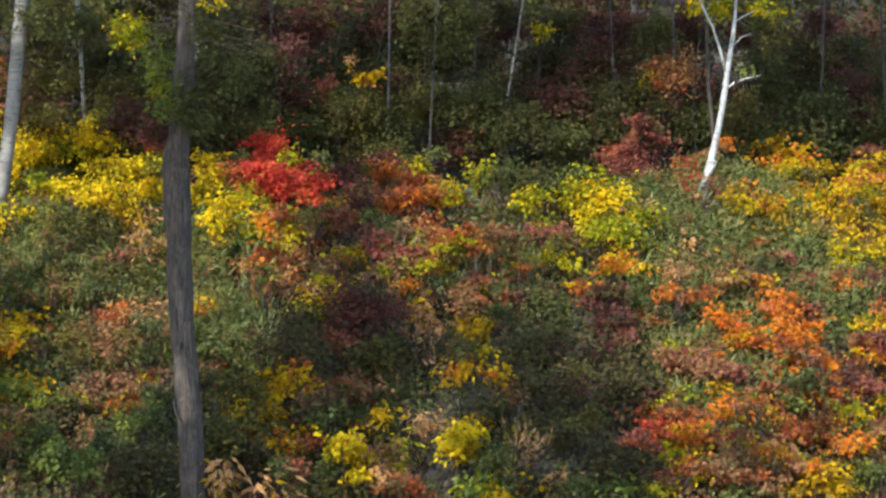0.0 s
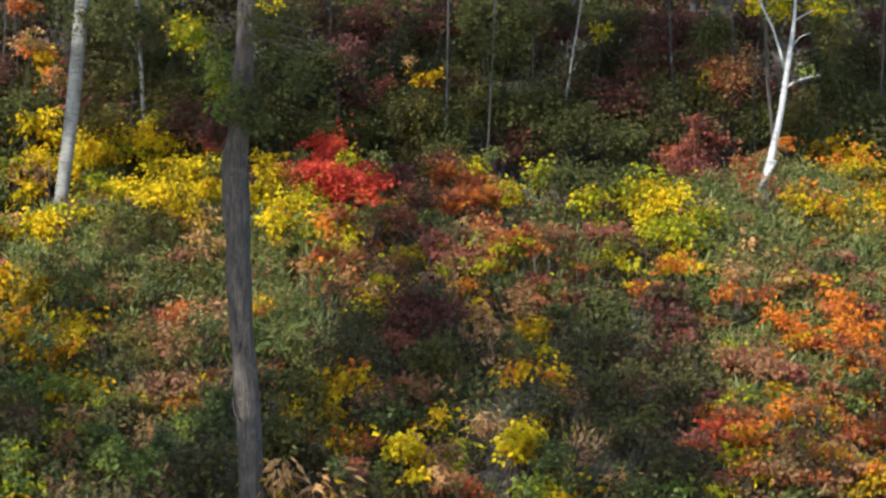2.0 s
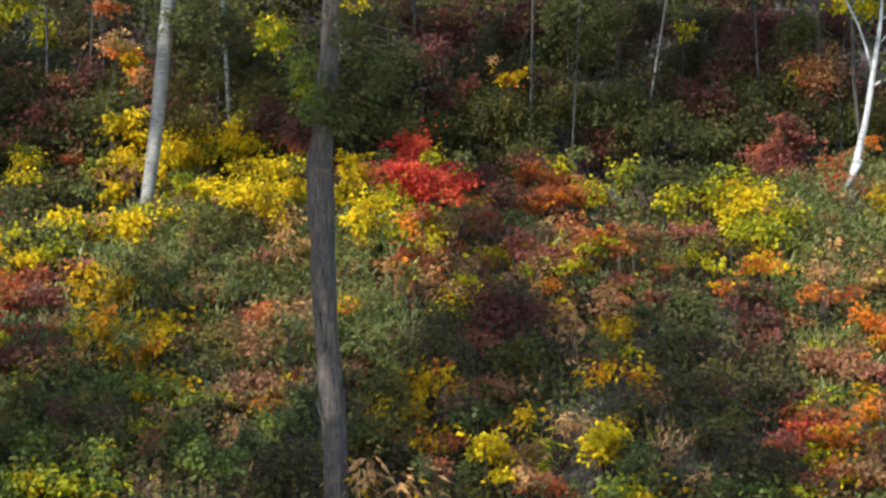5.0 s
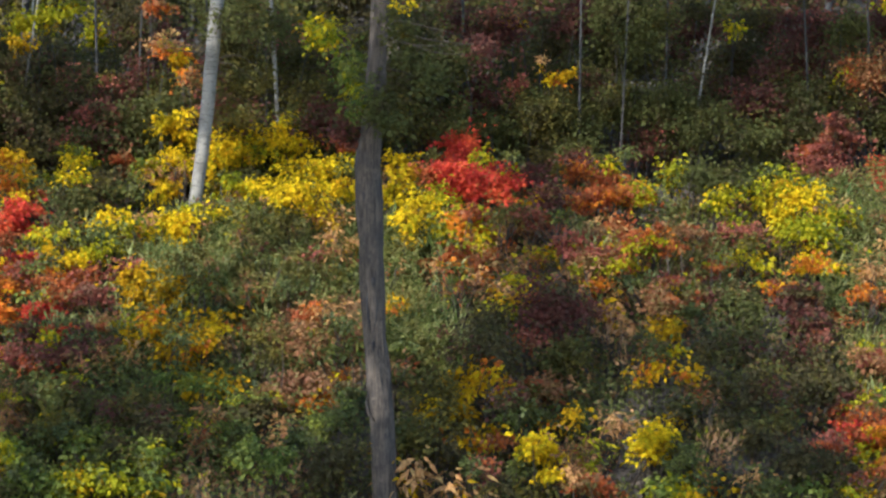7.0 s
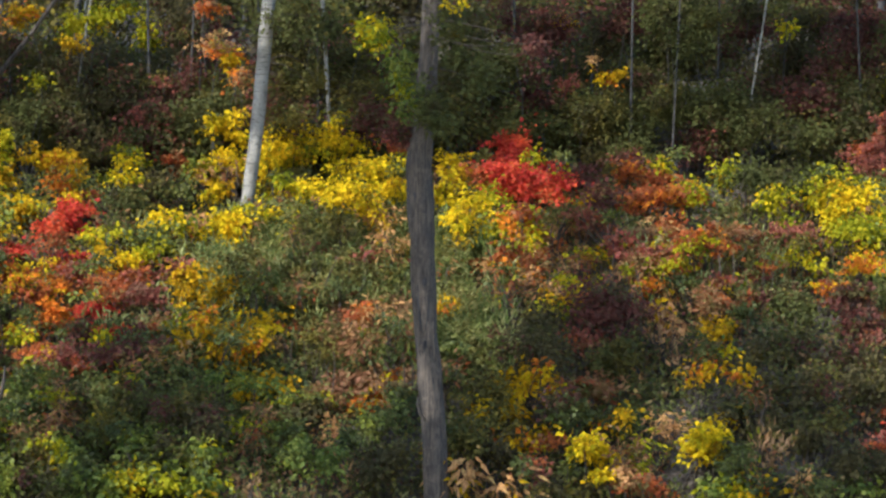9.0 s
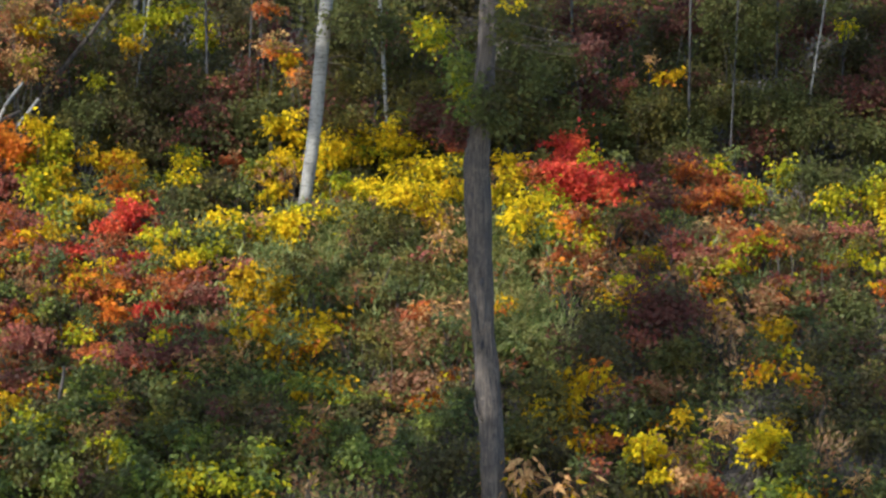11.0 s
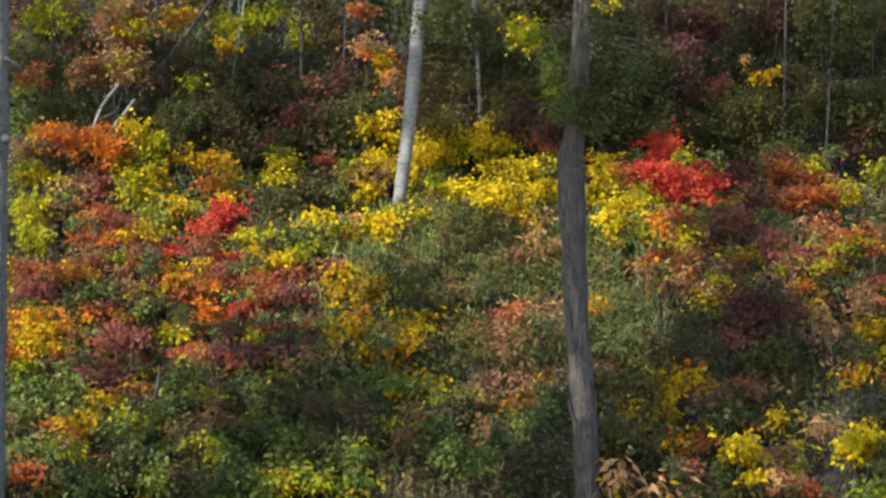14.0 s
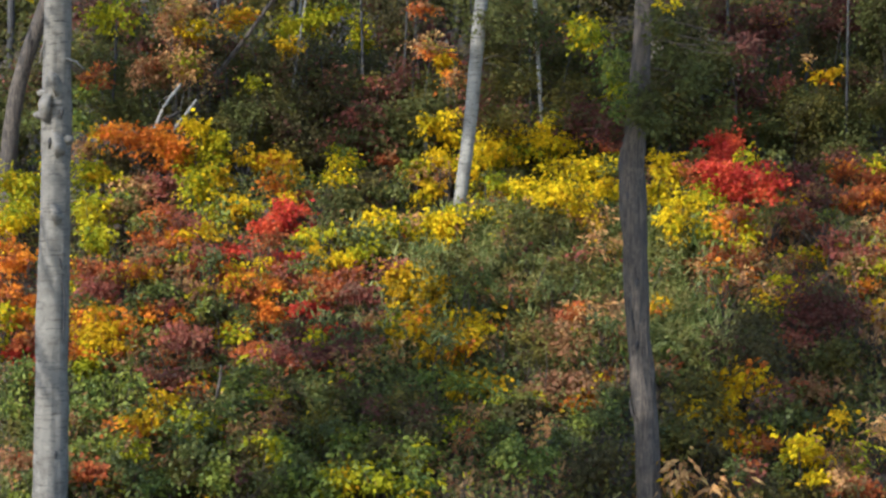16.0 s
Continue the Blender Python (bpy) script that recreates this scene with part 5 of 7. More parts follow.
shrub("green_bush", "green", "oval", 4.23, 30.54, 1.70, 0.53, 0.35, "green leafy bush low on the bank")
shrub("dark_bush", "dark", "oval", 4.42, 31.93, 2.49, 0.52, 0.52, "dark green bush in the shade")
shrub("dusky_red_shrub", "pink", "maple", 6.07, 33.30, 3.40, 0.56, 0.45, "dusky red-leaved shrub on the bank")
shrub("dusky_red_shrub", "pink", "maple", 6.23, 33.30, 3.17, 0.47, 0.38, "dusky red-leaved shrub on the bank")
shrub("dusky_red_shrub", "pink", "maple", 5.83, 33.30, 3.07, 0.58, 0.45, "dusky red-leaved shrub on the bank")
shrub("dusky_red_shrub", "pink", "maple", 5.93, 32.98, 2.79, 0.94, 0.37, "dusky red-leaved shrub on the bank")
shrub("dusky_red_shrub", "pink", "maple", 6.01, 32.55, 2.57, 0.57, 0.28, "dusky red-leaved shrub on the bank")
shrub("scarlet_shrub", "scarlet", "maple", 5.67, 33.30, 2.96, 0.38, 0.38, "red-orange maple shrub on the bank")
shrub("red_maple_shrub", "red", "maple", 6.68, 32.89, 2.74, 0.46, 0.36, "vivid red maple shrub with layered sprays", 1.2)
shrub("red_maple_shrub", "red", "maple", 6.52, 32.08, 2.53, 0.45, 0.23, "vivid red maple shrub with layered sprays", 1.2)
shrub("russet_shrub", "brown", "maple", 6.97, 33.30, 3.03, 0.50, 0.25, "withered russet bush on the bank", 1.2)
shrub("orange_maple_shrub", "orange", "maple", 7.25, 33.30, 3.13, 0.25, 0.20, "orange maple shrub with layered sprays")
shrub("green_bush", "green", "oval", 7.46, 33.30, 2.92, 0.41, 0.29, "green leafy bush low on the bank")
shrub("green_bush", "green", "oval", 7.17, 33.30, 2.77, 0.45, 0.31, "green leafy bush low on the bank")
shrub("golden_shrub", "gold", "broad", 8.12, 33.30, 3.08, 0.68, 0.38, "golden-yellow leafy shrub on the bank")
shrub("golden_shrub", "gold", "broad", 8.09, 32.86, 2.75, 0.85, 0.45, "golden-yellow leafy shrub on the bank")
shrub("golden_shrub", "gold", "broad", 7.87, 32.97, 2.75, 0.47, 0.30, "golden-yellow leafy shrub on the bank")
shrub("golden_shrub", "gold", "broad", 8.41, 32.83, 2.67, 0.49, 0.38, "golden-yellow leafy shrub on the bank")
shrub("golden_shrub", "gold", "broad", 7.08, 31.61, 2.32, 0.56, 0.29, "golden-yellow leafy shrub on the bank")
shrub("golden_shrub", "gold", "broad", 7.38, 31.22, 2.16, 0.72, 0.36, "golden-yellow leafy shrub on the bank")
shrub("golden_shrub", "gold", "broad", 8.01, 31.88, 2.40, 0.56, 0.36, "golden-yellow leafy shrub on the bank")
shrub("golden_shrub", "gold", "broad", 9.23, 32.84, 2.75, 0.58, 0.54, "golden-yellow leafy shrub on the bank")
shrub("golden_shrub", "gold", "broad", 8.62, 31.81, 2.48, 0.56, 0.52, "golden-yellow leafy shrub on the bank")
shrub("golden_shrub", "gold", "broad", 8.15, 30.93, 2.08, 0.80, 0.59, "golden-yellow leafy shrub on the bank")
shrub("golden_shrub", "gold", "broad", 8.35, 30.55, 1.78, 0.87, 0.50, "golden-yellow leafy shrub on the bank")
shrub("yellow_shrub", "yellow", "broad", 8.01, 30.97, 1.93, 0.51, 0.34, "bright yellow leafy shrub on the bank", 1.2)
shrub("golden_shrub", "gold", "broad", 8.85, 31.16, 2.16, 0.36, 0.68, "golden-yellow leafy shrub on the bank")
shrub("yellow_shrub", "yellow", "broad", 8.40, 31.30, 2.21, 0.68, 0.51, "bright yellow leafy shrub on the bank", 1.2)
shrub("yellow_shrub", "yellow", "broad", 8.84, 32.04, 2.58, 0.52, 0.44, "bright yellow leafy shrub on the bank", 1.2)
shrub("dusky_red_shrub", "pink", "maple", 9.27, 33.30, 3.06, 0.50, 0.22, "dusky red-leaved shrub on the bank")
shrub("green_bush", "fresh", "broad", 7.55, 32.28, 2.57, 0.37, 0.37, "fresh green leafy bush among autumn shrubs")
shrub("golden_shrub", "gold", "broad", 9.28, 31.61, 2.41, 0.52, 0.69, "golden-yellow leafy shrub on the bank")
shrub("golden_shrub", "gold", "broad", 9.08, 30.70, 1.87, 0.50, 0.50, "golden-yellow leafy shrub on the bank")
shrub("maroon_shrub", "maroon", "maple", 9.77, 33.30, 2.94, 0.55, 0.45, "dark maroon shrub in the shade")
shrub("yellow_shrub", "yellow", "broad", 5.13, 30.16, 1.50, 0.42, 0.34, "bright yellow leafy shrub on the bank", 1.2)
shrub("yellow_shrub", "yellow", "broad", 5.34, 30.03, 1.42, 0.34, 0.19, "bright yellow leafy shrub on the bank", 1.2)
shrub("peach_shrub", "peach", "fern", 5.84, 29.66, 1.43, 0.42, 0.56, "peach-coloured withered shrub on the bank")
shrub("peach_shrub", "peach", "fern", 5.78, 29.72, 1.27, 0.32, 0.24, "peach-coloured withered shrub on the bank")
shrub("dusky_red_shrub", "pink", "maple", 7.27, 30.14, 1.52, 0.53, 0.23, "dusky red-leaved shrub on the bank")
shrub("dusky_red_shrub", "pink", "maple", 7.57, 29.83, 1.28, 0.45, 0.19, "dusky red-leaved shrub on the bank")
shrub("scarlet_shrub", "scarlet", "maple", 8.04, 29.65, 1.28, 0.53, 0.27, "red-orange maple shrub on the bank")
shrub("yellow_shrub", "yellow", "broad", 8.16, 30.12, 1.55, 0.53, 0.33, "bright yellow leafy shrub on the bank", 1.2)
shrub("yellow_shrub", "yellow", "broad", 8.66, 30.27, 1.63, 0.37, 0.35, "bright yellow leafy shrub on the bank", 1.2)
shrub("orange_maple_shrub", "orange", "maple", 7.94, 29.59, 1.19, 0.32, 0.19, "orange maple shrub with layered sprays")
shrub("yellow_shrub", "yellow", "broad", 8.86, 29.94, 1.42, 0.49, 0.33, "bright yellow leafy shrub on the bank", 1.2)
shrub("russet_shrub", "brown", "maple", 6.48, 29.56, 1.21, 0.56, 0.24, "withered russet bush on the bank", 1.2)
shrub("russet_shrub", "brown", "fern", 6.62, 29.90, 1.42, 0.49, 0.24, "withered russet bush on the bank", 1.2)
shrub("orange_maple_shrub", "orange", "maple", 6.23, 28.42, 0.68, 0.48, 0.54, "orange maple shrub with layered sprays")
shrub("orange_maple_shrub", "orange", "maple", 7.06, 28.98, 0.90, 0.51, 0.39, "orange maple shrub with layered sprays")
shrub("orange_maple_shrub", "orange", "maple", 6.86, 28.44, 0.67, 0.50, 0.32, "orange maple shrub with layered sprays")
shrub("orange_maple_shrub", "orange", "maple", 6.46, 28.21, 0.53, 0.88, 0.21, "orange maple shrub with layered sprays")
shrub("orange_maple_shrub", "orange", "maple", 7.30, 28.49, 0.67, 0.50, 0.33, "orange maple shrub with layered sprays")
shrub("orange_maple_shrub", "orange", "maple", 7.05, 28.07, 0.44, 0.50, 0.32, "orange maple shrub with layered sprays")
shrub("orange_maple_shrub", "orange", "maple", 7.16, 27.70, 0.28, 0.64, 0.32, "orange maple shrub with layered sprays")
shrub("orange_maple_shrub", "orange", "maple", 6.84, 28.06, 0.40, 0.38, 0.30, "orange maple shrub with layered sprays")
shrub("orange_maple_shrub", "orange", "maple", 6.58, 27.56, 0.13, 0.41, 0.25, "orange maple shrub with layered sprays")
shrub("orange_maple_shrub", "orange", "maple", 6.86, 27.30, -0.02, 0.78, 0.25, "orange maple shrub with layered sprays")
shrub("orange_maple_shrub", "orange", "maple", 7.10, 27.44, 0.10, 0.49, 0.25, "orange maple shrub with layered sprays")
shrub("scarlet_shrub", "scarlet", "maple", 8.19, 28.66, 0.79, 0.51, 0.47, "red-orange maple shrub on the bank")
shrub("dusky_red_shrub", "pink", "maple", 7.85, 27.94, 0.40, 0.65, 0.46, "dusky red-leaved shrub on the bank")
shrub("maroon_shrub", "maroon", "maple", 7.25, 27.26, 0.10, 0.52, 0.45, "dark maroon shrub in the shade")
shrub("dusky_red_shrub", "pink", "maple", 7.64, 27.18, 0.04, 0.56, 0.31, "dusky red-leaved shrub on the bank")
shrub("golden_shrub", "gold", "broad", 7.37, 26.94, -0.17, 0.48, 0.31, "golden-yellow leafy shrub on the bank")
shrub("scarlet_shrub", "scarlet", "maple", 7.26, 27.03, -0.11, 0.29, 0.22, "red-orange maple shrub on the bank")
shrub("dusky_red_shrub", "pink", "maple", 8.27, 27.95, 0.55, 0.46, 0.76, "dusky red-leaved shrub on the bank")
shrub("scarlet_shrub", "scarlet", "maple", 8.03, 27.13, 0.05, 0.44, 0.44, "red-orange maple shrub on the bank")
shrub("russet_shrub", "brown", "fern", 5.71, 27.93, 0.38, 0.49, 0.32, "withered russet bush on the bank", 1.2)
shrub("russet_shrub", "brown", "maple", 5.77, 27.59, 0.22, 0.78, 0.45, "withered russet bush on the bank", 1.2)
shrub("golden_shrub", "gold", "broad", 5.85, 27.30, -0.01, 0.41, 0.25, "golden-yellow leafy shrub on the bank")
shrub("russet_shrub", "brown", "maple", 5.41, 27.82, 0.28, 0.45, 0.38, "withered russet bush on the bank", 1.2)
shrub("maroon_shrub", "maroon", "maple", 4.72, 28.99, 1.01, 0.51, 0.55, "dark maroon shrub in the shade")
shrub("orange_maple_shrub", "orange", "maple", 4.58, 29.48, 1.14, 0.36, 0.25, "orange maple shrub with layered sprays")
shrub("maroon_shrub", "maroon", "maple", 4.89, 28.73, 0.81, 0.50, 0.47, "dark maroon shrub in the shade")
shrub("dusky_red_shrub", "pink", "maple", 4.89, 28.34, 0.55, 0.42, 0.24, "dusky red-leaved shrub on the bank")
shrub("golden_shrub", "gold", "broad", 3.19, 28.53, 0.67, 0.57, 0.32, "golden-yellow leafy shrub on the bank")
shrub("russet_shrub", "brown", "maple", 3.10, 28.98, 1.01, 0.47, 0.47, "withered russet bush on the bank", 1.2)
shrub("green_bush", "green", "oval", 3.43, 28.79, 0.81, 0.39, 0.39, "green leafy bush low on the bank")
shrub("russet_shrub", "brown", "maple", 2.87, 28.06, 0.50, 0.45, 0.30, "withered russet bush on the bank", 1.2)
shrub("yellow_green_shrub", "lime", "broad", 3.15, 28.10, 0.43, 0.30, 0.23, "yellow-green leafy shrub on the bank")
shrub("scarlet_shrub", "scarlet", "maple", 4.99, 26.84, -0.19, 0.38, 0.30, "red-orange maple shrub on the bank")
shrub("red_maple_shrub", "red", "maple", 4.96, 26.40, -0.43, 0.54, 0.30, "vivid red maple shrub with layered sprays", 1.2)
shrub("dusky_red_shrub", "pink", "maple", 4.64, 26.15, -0.52, 0.46, 0.30, "dusky red-leaved shrub on the bank")
shrub("scarlet_shrub", "scarlet", "maple", 5.31, 26.62, -0.31, 0.40, 0.23, "red-orange maple shrub on the bank")
shrub("russet_shrub", "brown", "maple", 5.88, 26.53, -0.30, 0.76, 0.43, "withered russet bush on the bank", 1.2)
shrub("orange_maple_shrub", "orange", "maple", 5.39, 26.39, -0.42, 0.61, 0.36, "orange maple shrub with layered sprays")
shrub("scarlet_shrub", "scarlet", "maple", 6.75, 26.36, -0.43, 0.61, 0.30, "red-orange maple shrub on the bank")
shrub("orange_maple_shrub", "orange", "maple", 6.88, 26.30, -0.47, 0.47, 0.23, "orange maple shrub with layered sprays")
shrub("scarlet_shrub", "scarlet", "maple", 6.51, 26.44, -0.45, 0.47, 0.23, "red-orange maple shrub on the bank")
shrub("russet_shrub", "brown", "fern", 5.94, 25.95, -0.64, 0.60, 0.30, "withered russet bush on the bank", 1.2)
shrub("orange_maple_shrub", "orange", "maple", 5.67, 26.18, -0.52, 0.35, 0.24, "orange maple shrub with layered sprays")
shrub("yellow_green_shrub", "lime", "broad", 5.25, 25.71, -0.80, 0.38, 0.29, "yellow-green leafy shrub on the bank")
shrub("yellow_green_shrub", "lime", "broad", 5.13, 26.06, -0.64, 0.39, 0.30, "yellow-green leafy shrub on the bank")
shrub("yellow_green_shrub", "lime", "broad", 5.32, 27.19, -0.08, 0.29, 0.22, "yellow-green leafy shrub on the bank")
shrub("russet_shrub", "brown", "maple", 6.44, 26.95, -0.06, 0.44, 0.44, "withered russet bush on the bank", 1.2)
shrub("green_bush", "green", "oval", 6.54, 26.84, -0.19, 0.44, 0.29, "green leafy bush low on the bank")
shrub("olive_bush", "olive", "oval", 4.19, 26.56, -0.29, 0.37, 0.30, "olive-brown bush in deep shade")
shrub("dry_plant", "straw", "plume", 3.34, 25.94, -0.54, 0.29, 0.50, "dry straw-coloured plume of a withered plant", 0.5)
shrub("dry_plant", "straw", "plume", 3.52, 25.88, -0.68, 0.36, 0.43, "dry straw-coloured plume of a withered plant", 0.5)
shrub("peach_shrub", "peach", "fern", 3.74, 25.68, -0.85, 0.29, 0.29, "peach-coloured withered shrub on the bank")
shrub("dry_plant", "straw", "plume", 3.21, 25.63, -0.84, 0.36, 0.36, "dry straw-coloured plume of a withered plant", 0.5)
shrub("green_bush", "fresh", "broad", 4.34, 25.52, -0.96, 0.45, 0.22, "fresh green leafy bush among autumn shrubs")
shrub("yellow_green_shrub", "lime", "broad", 4.88, 25.42, -0.95, 0.38, 0.22, "yellow-green leafy shrub on the bank")
shrub("yellow_shrub", "yellow", "broad", 5.28, 25.79, -0.75, 0.21, 0.21, "bright yellow leafy shrub on the bank", 1.2)
shrub("russet_shrub", "brown", "maple", 5.47, 25.53, -0.79, 0.59, 0.42, "withered russet bush on the bank", 1.2)
shrub("russet_shrub", "brown", "fern", 5.85, 25.55, -0.85, 0.73, 0.42, "withered russet bush on the bank", 1.2)
shrub("golden_shrub", "gold", "broad", 6.59, 25.42, -0.85, 0.36, 0.41, "golden-yellow leafy shrub on the bank")
shrub("golden_shrub", "gold", "broad", 6.76, 25.42, -0.97, 0.45, 0.28, "golden-yellow leafy shrub on the bank")
shrub("golden_shrub", "gold", "broad", 6.27, 25.45, -0.97, 0.36, 0.22, "golden-yellow leafy shrub on the bank")
shrub("russet_shrub", "brown", "maple", 6.32, 25.65, -0.74, 0.59, 0.42, "withered russet bush on the bank", 1.2)
shrub("green_bush", "green", "oval", 7.29, 26.18, -0.54, 0.46, 0.43, "green leafy bush low on the bank")
shrub("green_bush", "green", "oval", 7.24, 25.56, -0.87, 0.38, 0.42, "green leafy bush low on the bank")
shrub("russet_shrub", "brown", "maple", 7.55, 26.29, -0.43, 0.43, 0.36, "withered russet bush on the bank", 1.2)
shrub("russet_shrub", "brown", "maple", 7.65, 25.85, -0.63, 0.42, 0.56, "withered russet bush on the bank", 1.2)
shrub("peach_shrub", "peach", "fern", 7.06, 26.04, -0.64, 0.43, 0.28, "peach-coloured withered shrub on the bank")
shrub("green_bush", "green", "oval", 5.68, 25.36, -1.01, 0.41, 0.21, "green leafy bush low on the bank")
shrub("yellow_shrub", "yellow", "broad", 2.61, 26.03, -0.48, 0.43, 0.57, "bright yellow leafy shrub on the bank", 1.2)
shrub("yellow_shrub", "yellow", "broad", 2.84, 26.38, -0.45, 0.30, 0.42, "bright yellow leafy shrub on the bank", 1.2)
shrub("yellow_green_shrub", "lime", "broad", 2.85, 25.48, -0.88, 0.58, 0.41, "yellow-green leafy shrub on the bank")
shrub("green_bush", "fresh", "broad", 2.70, 25.46, -0.94, 0.41, 0.27, "fresh green leafy bush among autumn shrubs")
shrub("green_bush", "green", "oval", 3.02, 25.75, -0.72, 0.41, 0.41, "green leafy bush low on the bank")
# dull bushes fill a dark patch; its shade is put into their leaf colour
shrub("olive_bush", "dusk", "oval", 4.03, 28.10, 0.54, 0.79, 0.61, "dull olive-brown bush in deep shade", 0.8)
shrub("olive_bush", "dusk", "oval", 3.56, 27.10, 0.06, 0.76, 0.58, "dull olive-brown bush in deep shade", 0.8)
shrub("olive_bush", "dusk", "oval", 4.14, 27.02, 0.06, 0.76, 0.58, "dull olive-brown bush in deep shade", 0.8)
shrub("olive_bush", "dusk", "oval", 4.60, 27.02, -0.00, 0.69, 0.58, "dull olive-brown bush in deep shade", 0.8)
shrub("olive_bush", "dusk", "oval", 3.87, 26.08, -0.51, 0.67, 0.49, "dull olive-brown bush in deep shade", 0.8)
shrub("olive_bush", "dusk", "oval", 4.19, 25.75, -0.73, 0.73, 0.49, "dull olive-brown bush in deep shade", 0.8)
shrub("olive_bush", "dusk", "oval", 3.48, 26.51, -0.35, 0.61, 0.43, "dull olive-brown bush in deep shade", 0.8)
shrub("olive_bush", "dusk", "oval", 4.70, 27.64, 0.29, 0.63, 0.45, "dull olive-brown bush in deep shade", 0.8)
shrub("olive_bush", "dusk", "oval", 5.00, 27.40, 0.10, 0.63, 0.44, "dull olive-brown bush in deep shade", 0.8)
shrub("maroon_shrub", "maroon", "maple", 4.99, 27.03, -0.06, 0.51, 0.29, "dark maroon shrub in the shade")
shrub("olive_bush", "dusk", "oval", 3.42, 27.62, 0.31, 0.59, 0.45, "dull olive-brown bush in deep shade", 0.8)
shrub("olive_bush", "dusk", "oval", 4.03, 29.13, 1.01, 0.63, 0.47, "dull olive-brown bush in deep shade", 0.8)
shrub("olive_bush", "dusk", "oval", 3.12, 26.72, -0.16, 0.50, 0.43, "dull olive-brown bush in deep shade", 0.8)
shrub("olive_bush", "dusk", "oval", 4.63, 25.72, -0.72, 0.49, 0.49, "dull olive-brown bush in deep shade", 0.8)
shrub("dark_bush", "dark", "oval", 4.17, 28.60, 0.81, 0.46, 0.46, "dark green bush in the shade")
shrub("green_bush", "green", "oval", 3.83, 25.40, -0.93, 0.55, 0.27, "green leafy bush low on the bank")

# bushes at the edge of the wood
shrub("olive_bush", "olive", "oval", -2.36, 34.60, 4.12, 1.06, 0.88, "olive-brown bush in deep shade")
shrub("olive_bush", "olive", "oval", -1.60, 34.20, 3.76, 1.09, 0.73, "olive-brown bush in deep shade")
shrub("olive_bush", "olive", "oval", -1.47, 35.00, 4.31, 0.98, 0.75, "olive-brown bush in deep shade")
shrub("yellow_green_shrub", "lime", "broad", -1.22, 33.90, 4.71, 0.63, 0.50, "yellow-green leafy shrub at the edge of the wood")
shrub("green_bush", "fresh", "broad", -0.86, 33.90, 4.22, 0.45, 0.54, "fresh green leafy bush among autumn shrubs")
shrub("yellow_green_shrub", "lime", "broad", -0.74, 33.70, 3.85, 0.40, 0.49, "yellow-green leafy shrub at the edge of the wood")
shrub("dark_bush", "dark", "oval", -2.06, 33.80, 4.87, 0.99, 0.54, "dark green bush in the shade")
shrub("olive_bush", "olive", "oval", -2.11, 34.50, 4.53, 0.74, 0.46, "olive-brown bush in deep shade")
shrub("olive_bush", "olive", "oval", -2.64, 35.00, 4.66, 0.56, 0.84, "olive-brown bush in deep shade")
shrub("maroon_shrub", "maroon", "maple", -1.01, 33.60, 3.47, 0.76, 0.40, "dark maroon shrub in the shade")
shrub("yellow_green_shrub", "lime", "broad", -1.82, 33.70, 3.48, 0.54, 0.31, "yellow-green leafy shrub at the edge of the wood")
shrub("olive_bush", "olive", "oval", -1.33, 33.60, 3.44, 0.63, 0.36, "olive-brown bush in deep shade")
shrub("russet_shrub", "brown", "oval", -7.08, 33.90, 5.01, 0.73, 0.73, "withered russet bush at the edge of the wood", 1.2)
shrub("russet_shrub", "brown", "oval", -6.89, 34.00, 4.44, 0.55, 0.83, "withered russet bush at the edge of the wood", 1.2)
shrub("russet_shrub", "brown", "oval", -6.99, 33.70, 4.21, 0.46, 0.37, "withered russet bush at the edge of the wood", 1.2)
shrub("golden_shrub", "gold", "broad", -6.83, 33.90, 4.84, 0.55, 0.37, "golden-yellow leafy shrub at the edge of the wood")
shrub("russet_shrub", "brown", "oval", -7.54, 33.80, 4.22, 0.60, 0.69, "withered russet bush at the edge of the wood", 1.2)
shrub("olive_bush", "dusk", "oval", -6.75, 35.00, 4.77, 0.57, 0.76, "dull olive-brown bush in deep shade", 0.8)
shrub("scarlet_shrub", "scarlet", "maple", -8.25, 33.40, 4.12, 0.50, 0.36, "red-orange maple shrub at the edge of the wood")
shrub("green_bush", "fresh", "broad", -8.37, 33.40, 3.88, 0.50, 0.41, "fresh green leafy bush among autumn shrubs")
shrub("green_bush", "fresh", "broad", -8.35, 33.30, 3.46, 0.54, 0.36, "fresh green leafy bush among autumn shrubs")
shrub("dark_bush", "dark", "oval", -7.78, 33.70, 3.69, 0.96, 0.46, "dark green bush in the shade")
shrub("dark_bush", "dark", "oval", -8.34, 35.00, 4.87, 0.86, 0.76, "dark green bush in the shade")
shrub("dark_bush", "dark", "oval", -8.25, 34.60, 4.33, 0.85, 0.66, "dark green bush in the shade")
shrub("russet_shrub", "brown", "oval", -7.99, 34.60, 5.08, 0.56, 0.47, "withered russet bush at the edge of the wood", 1.2)
shrub("green_bush", "green", "oval", -9.08, 33.40, 3.47, 0.36, 0.31, "green leafy bush low at the edge of the wood")
shrub("olive_bush", "dusk", "oval", -7.80, 32.90, 2.88, 0.89, 0.40, "dull olive-brown bush in deep shade", 0.8)
shrub("olive_bush", "dusk", "oval", -7.31, 32.90, 2.88, 0.54, 0.36, "dull olive-brown bush in deep shade", 0.8)
shrub("russet_shrub", "brown", "oval", -8.27, 33.00, 3.07, 0.45, 0.36, "withered russet bush at the edge of the wood", 1.2)
shrub("yellow_green_shrub", "lime", "broad", -5.77, 35.00, 4.89, 0.57, 0.52, "yellow-green leafy shrub at the edge of the wood")
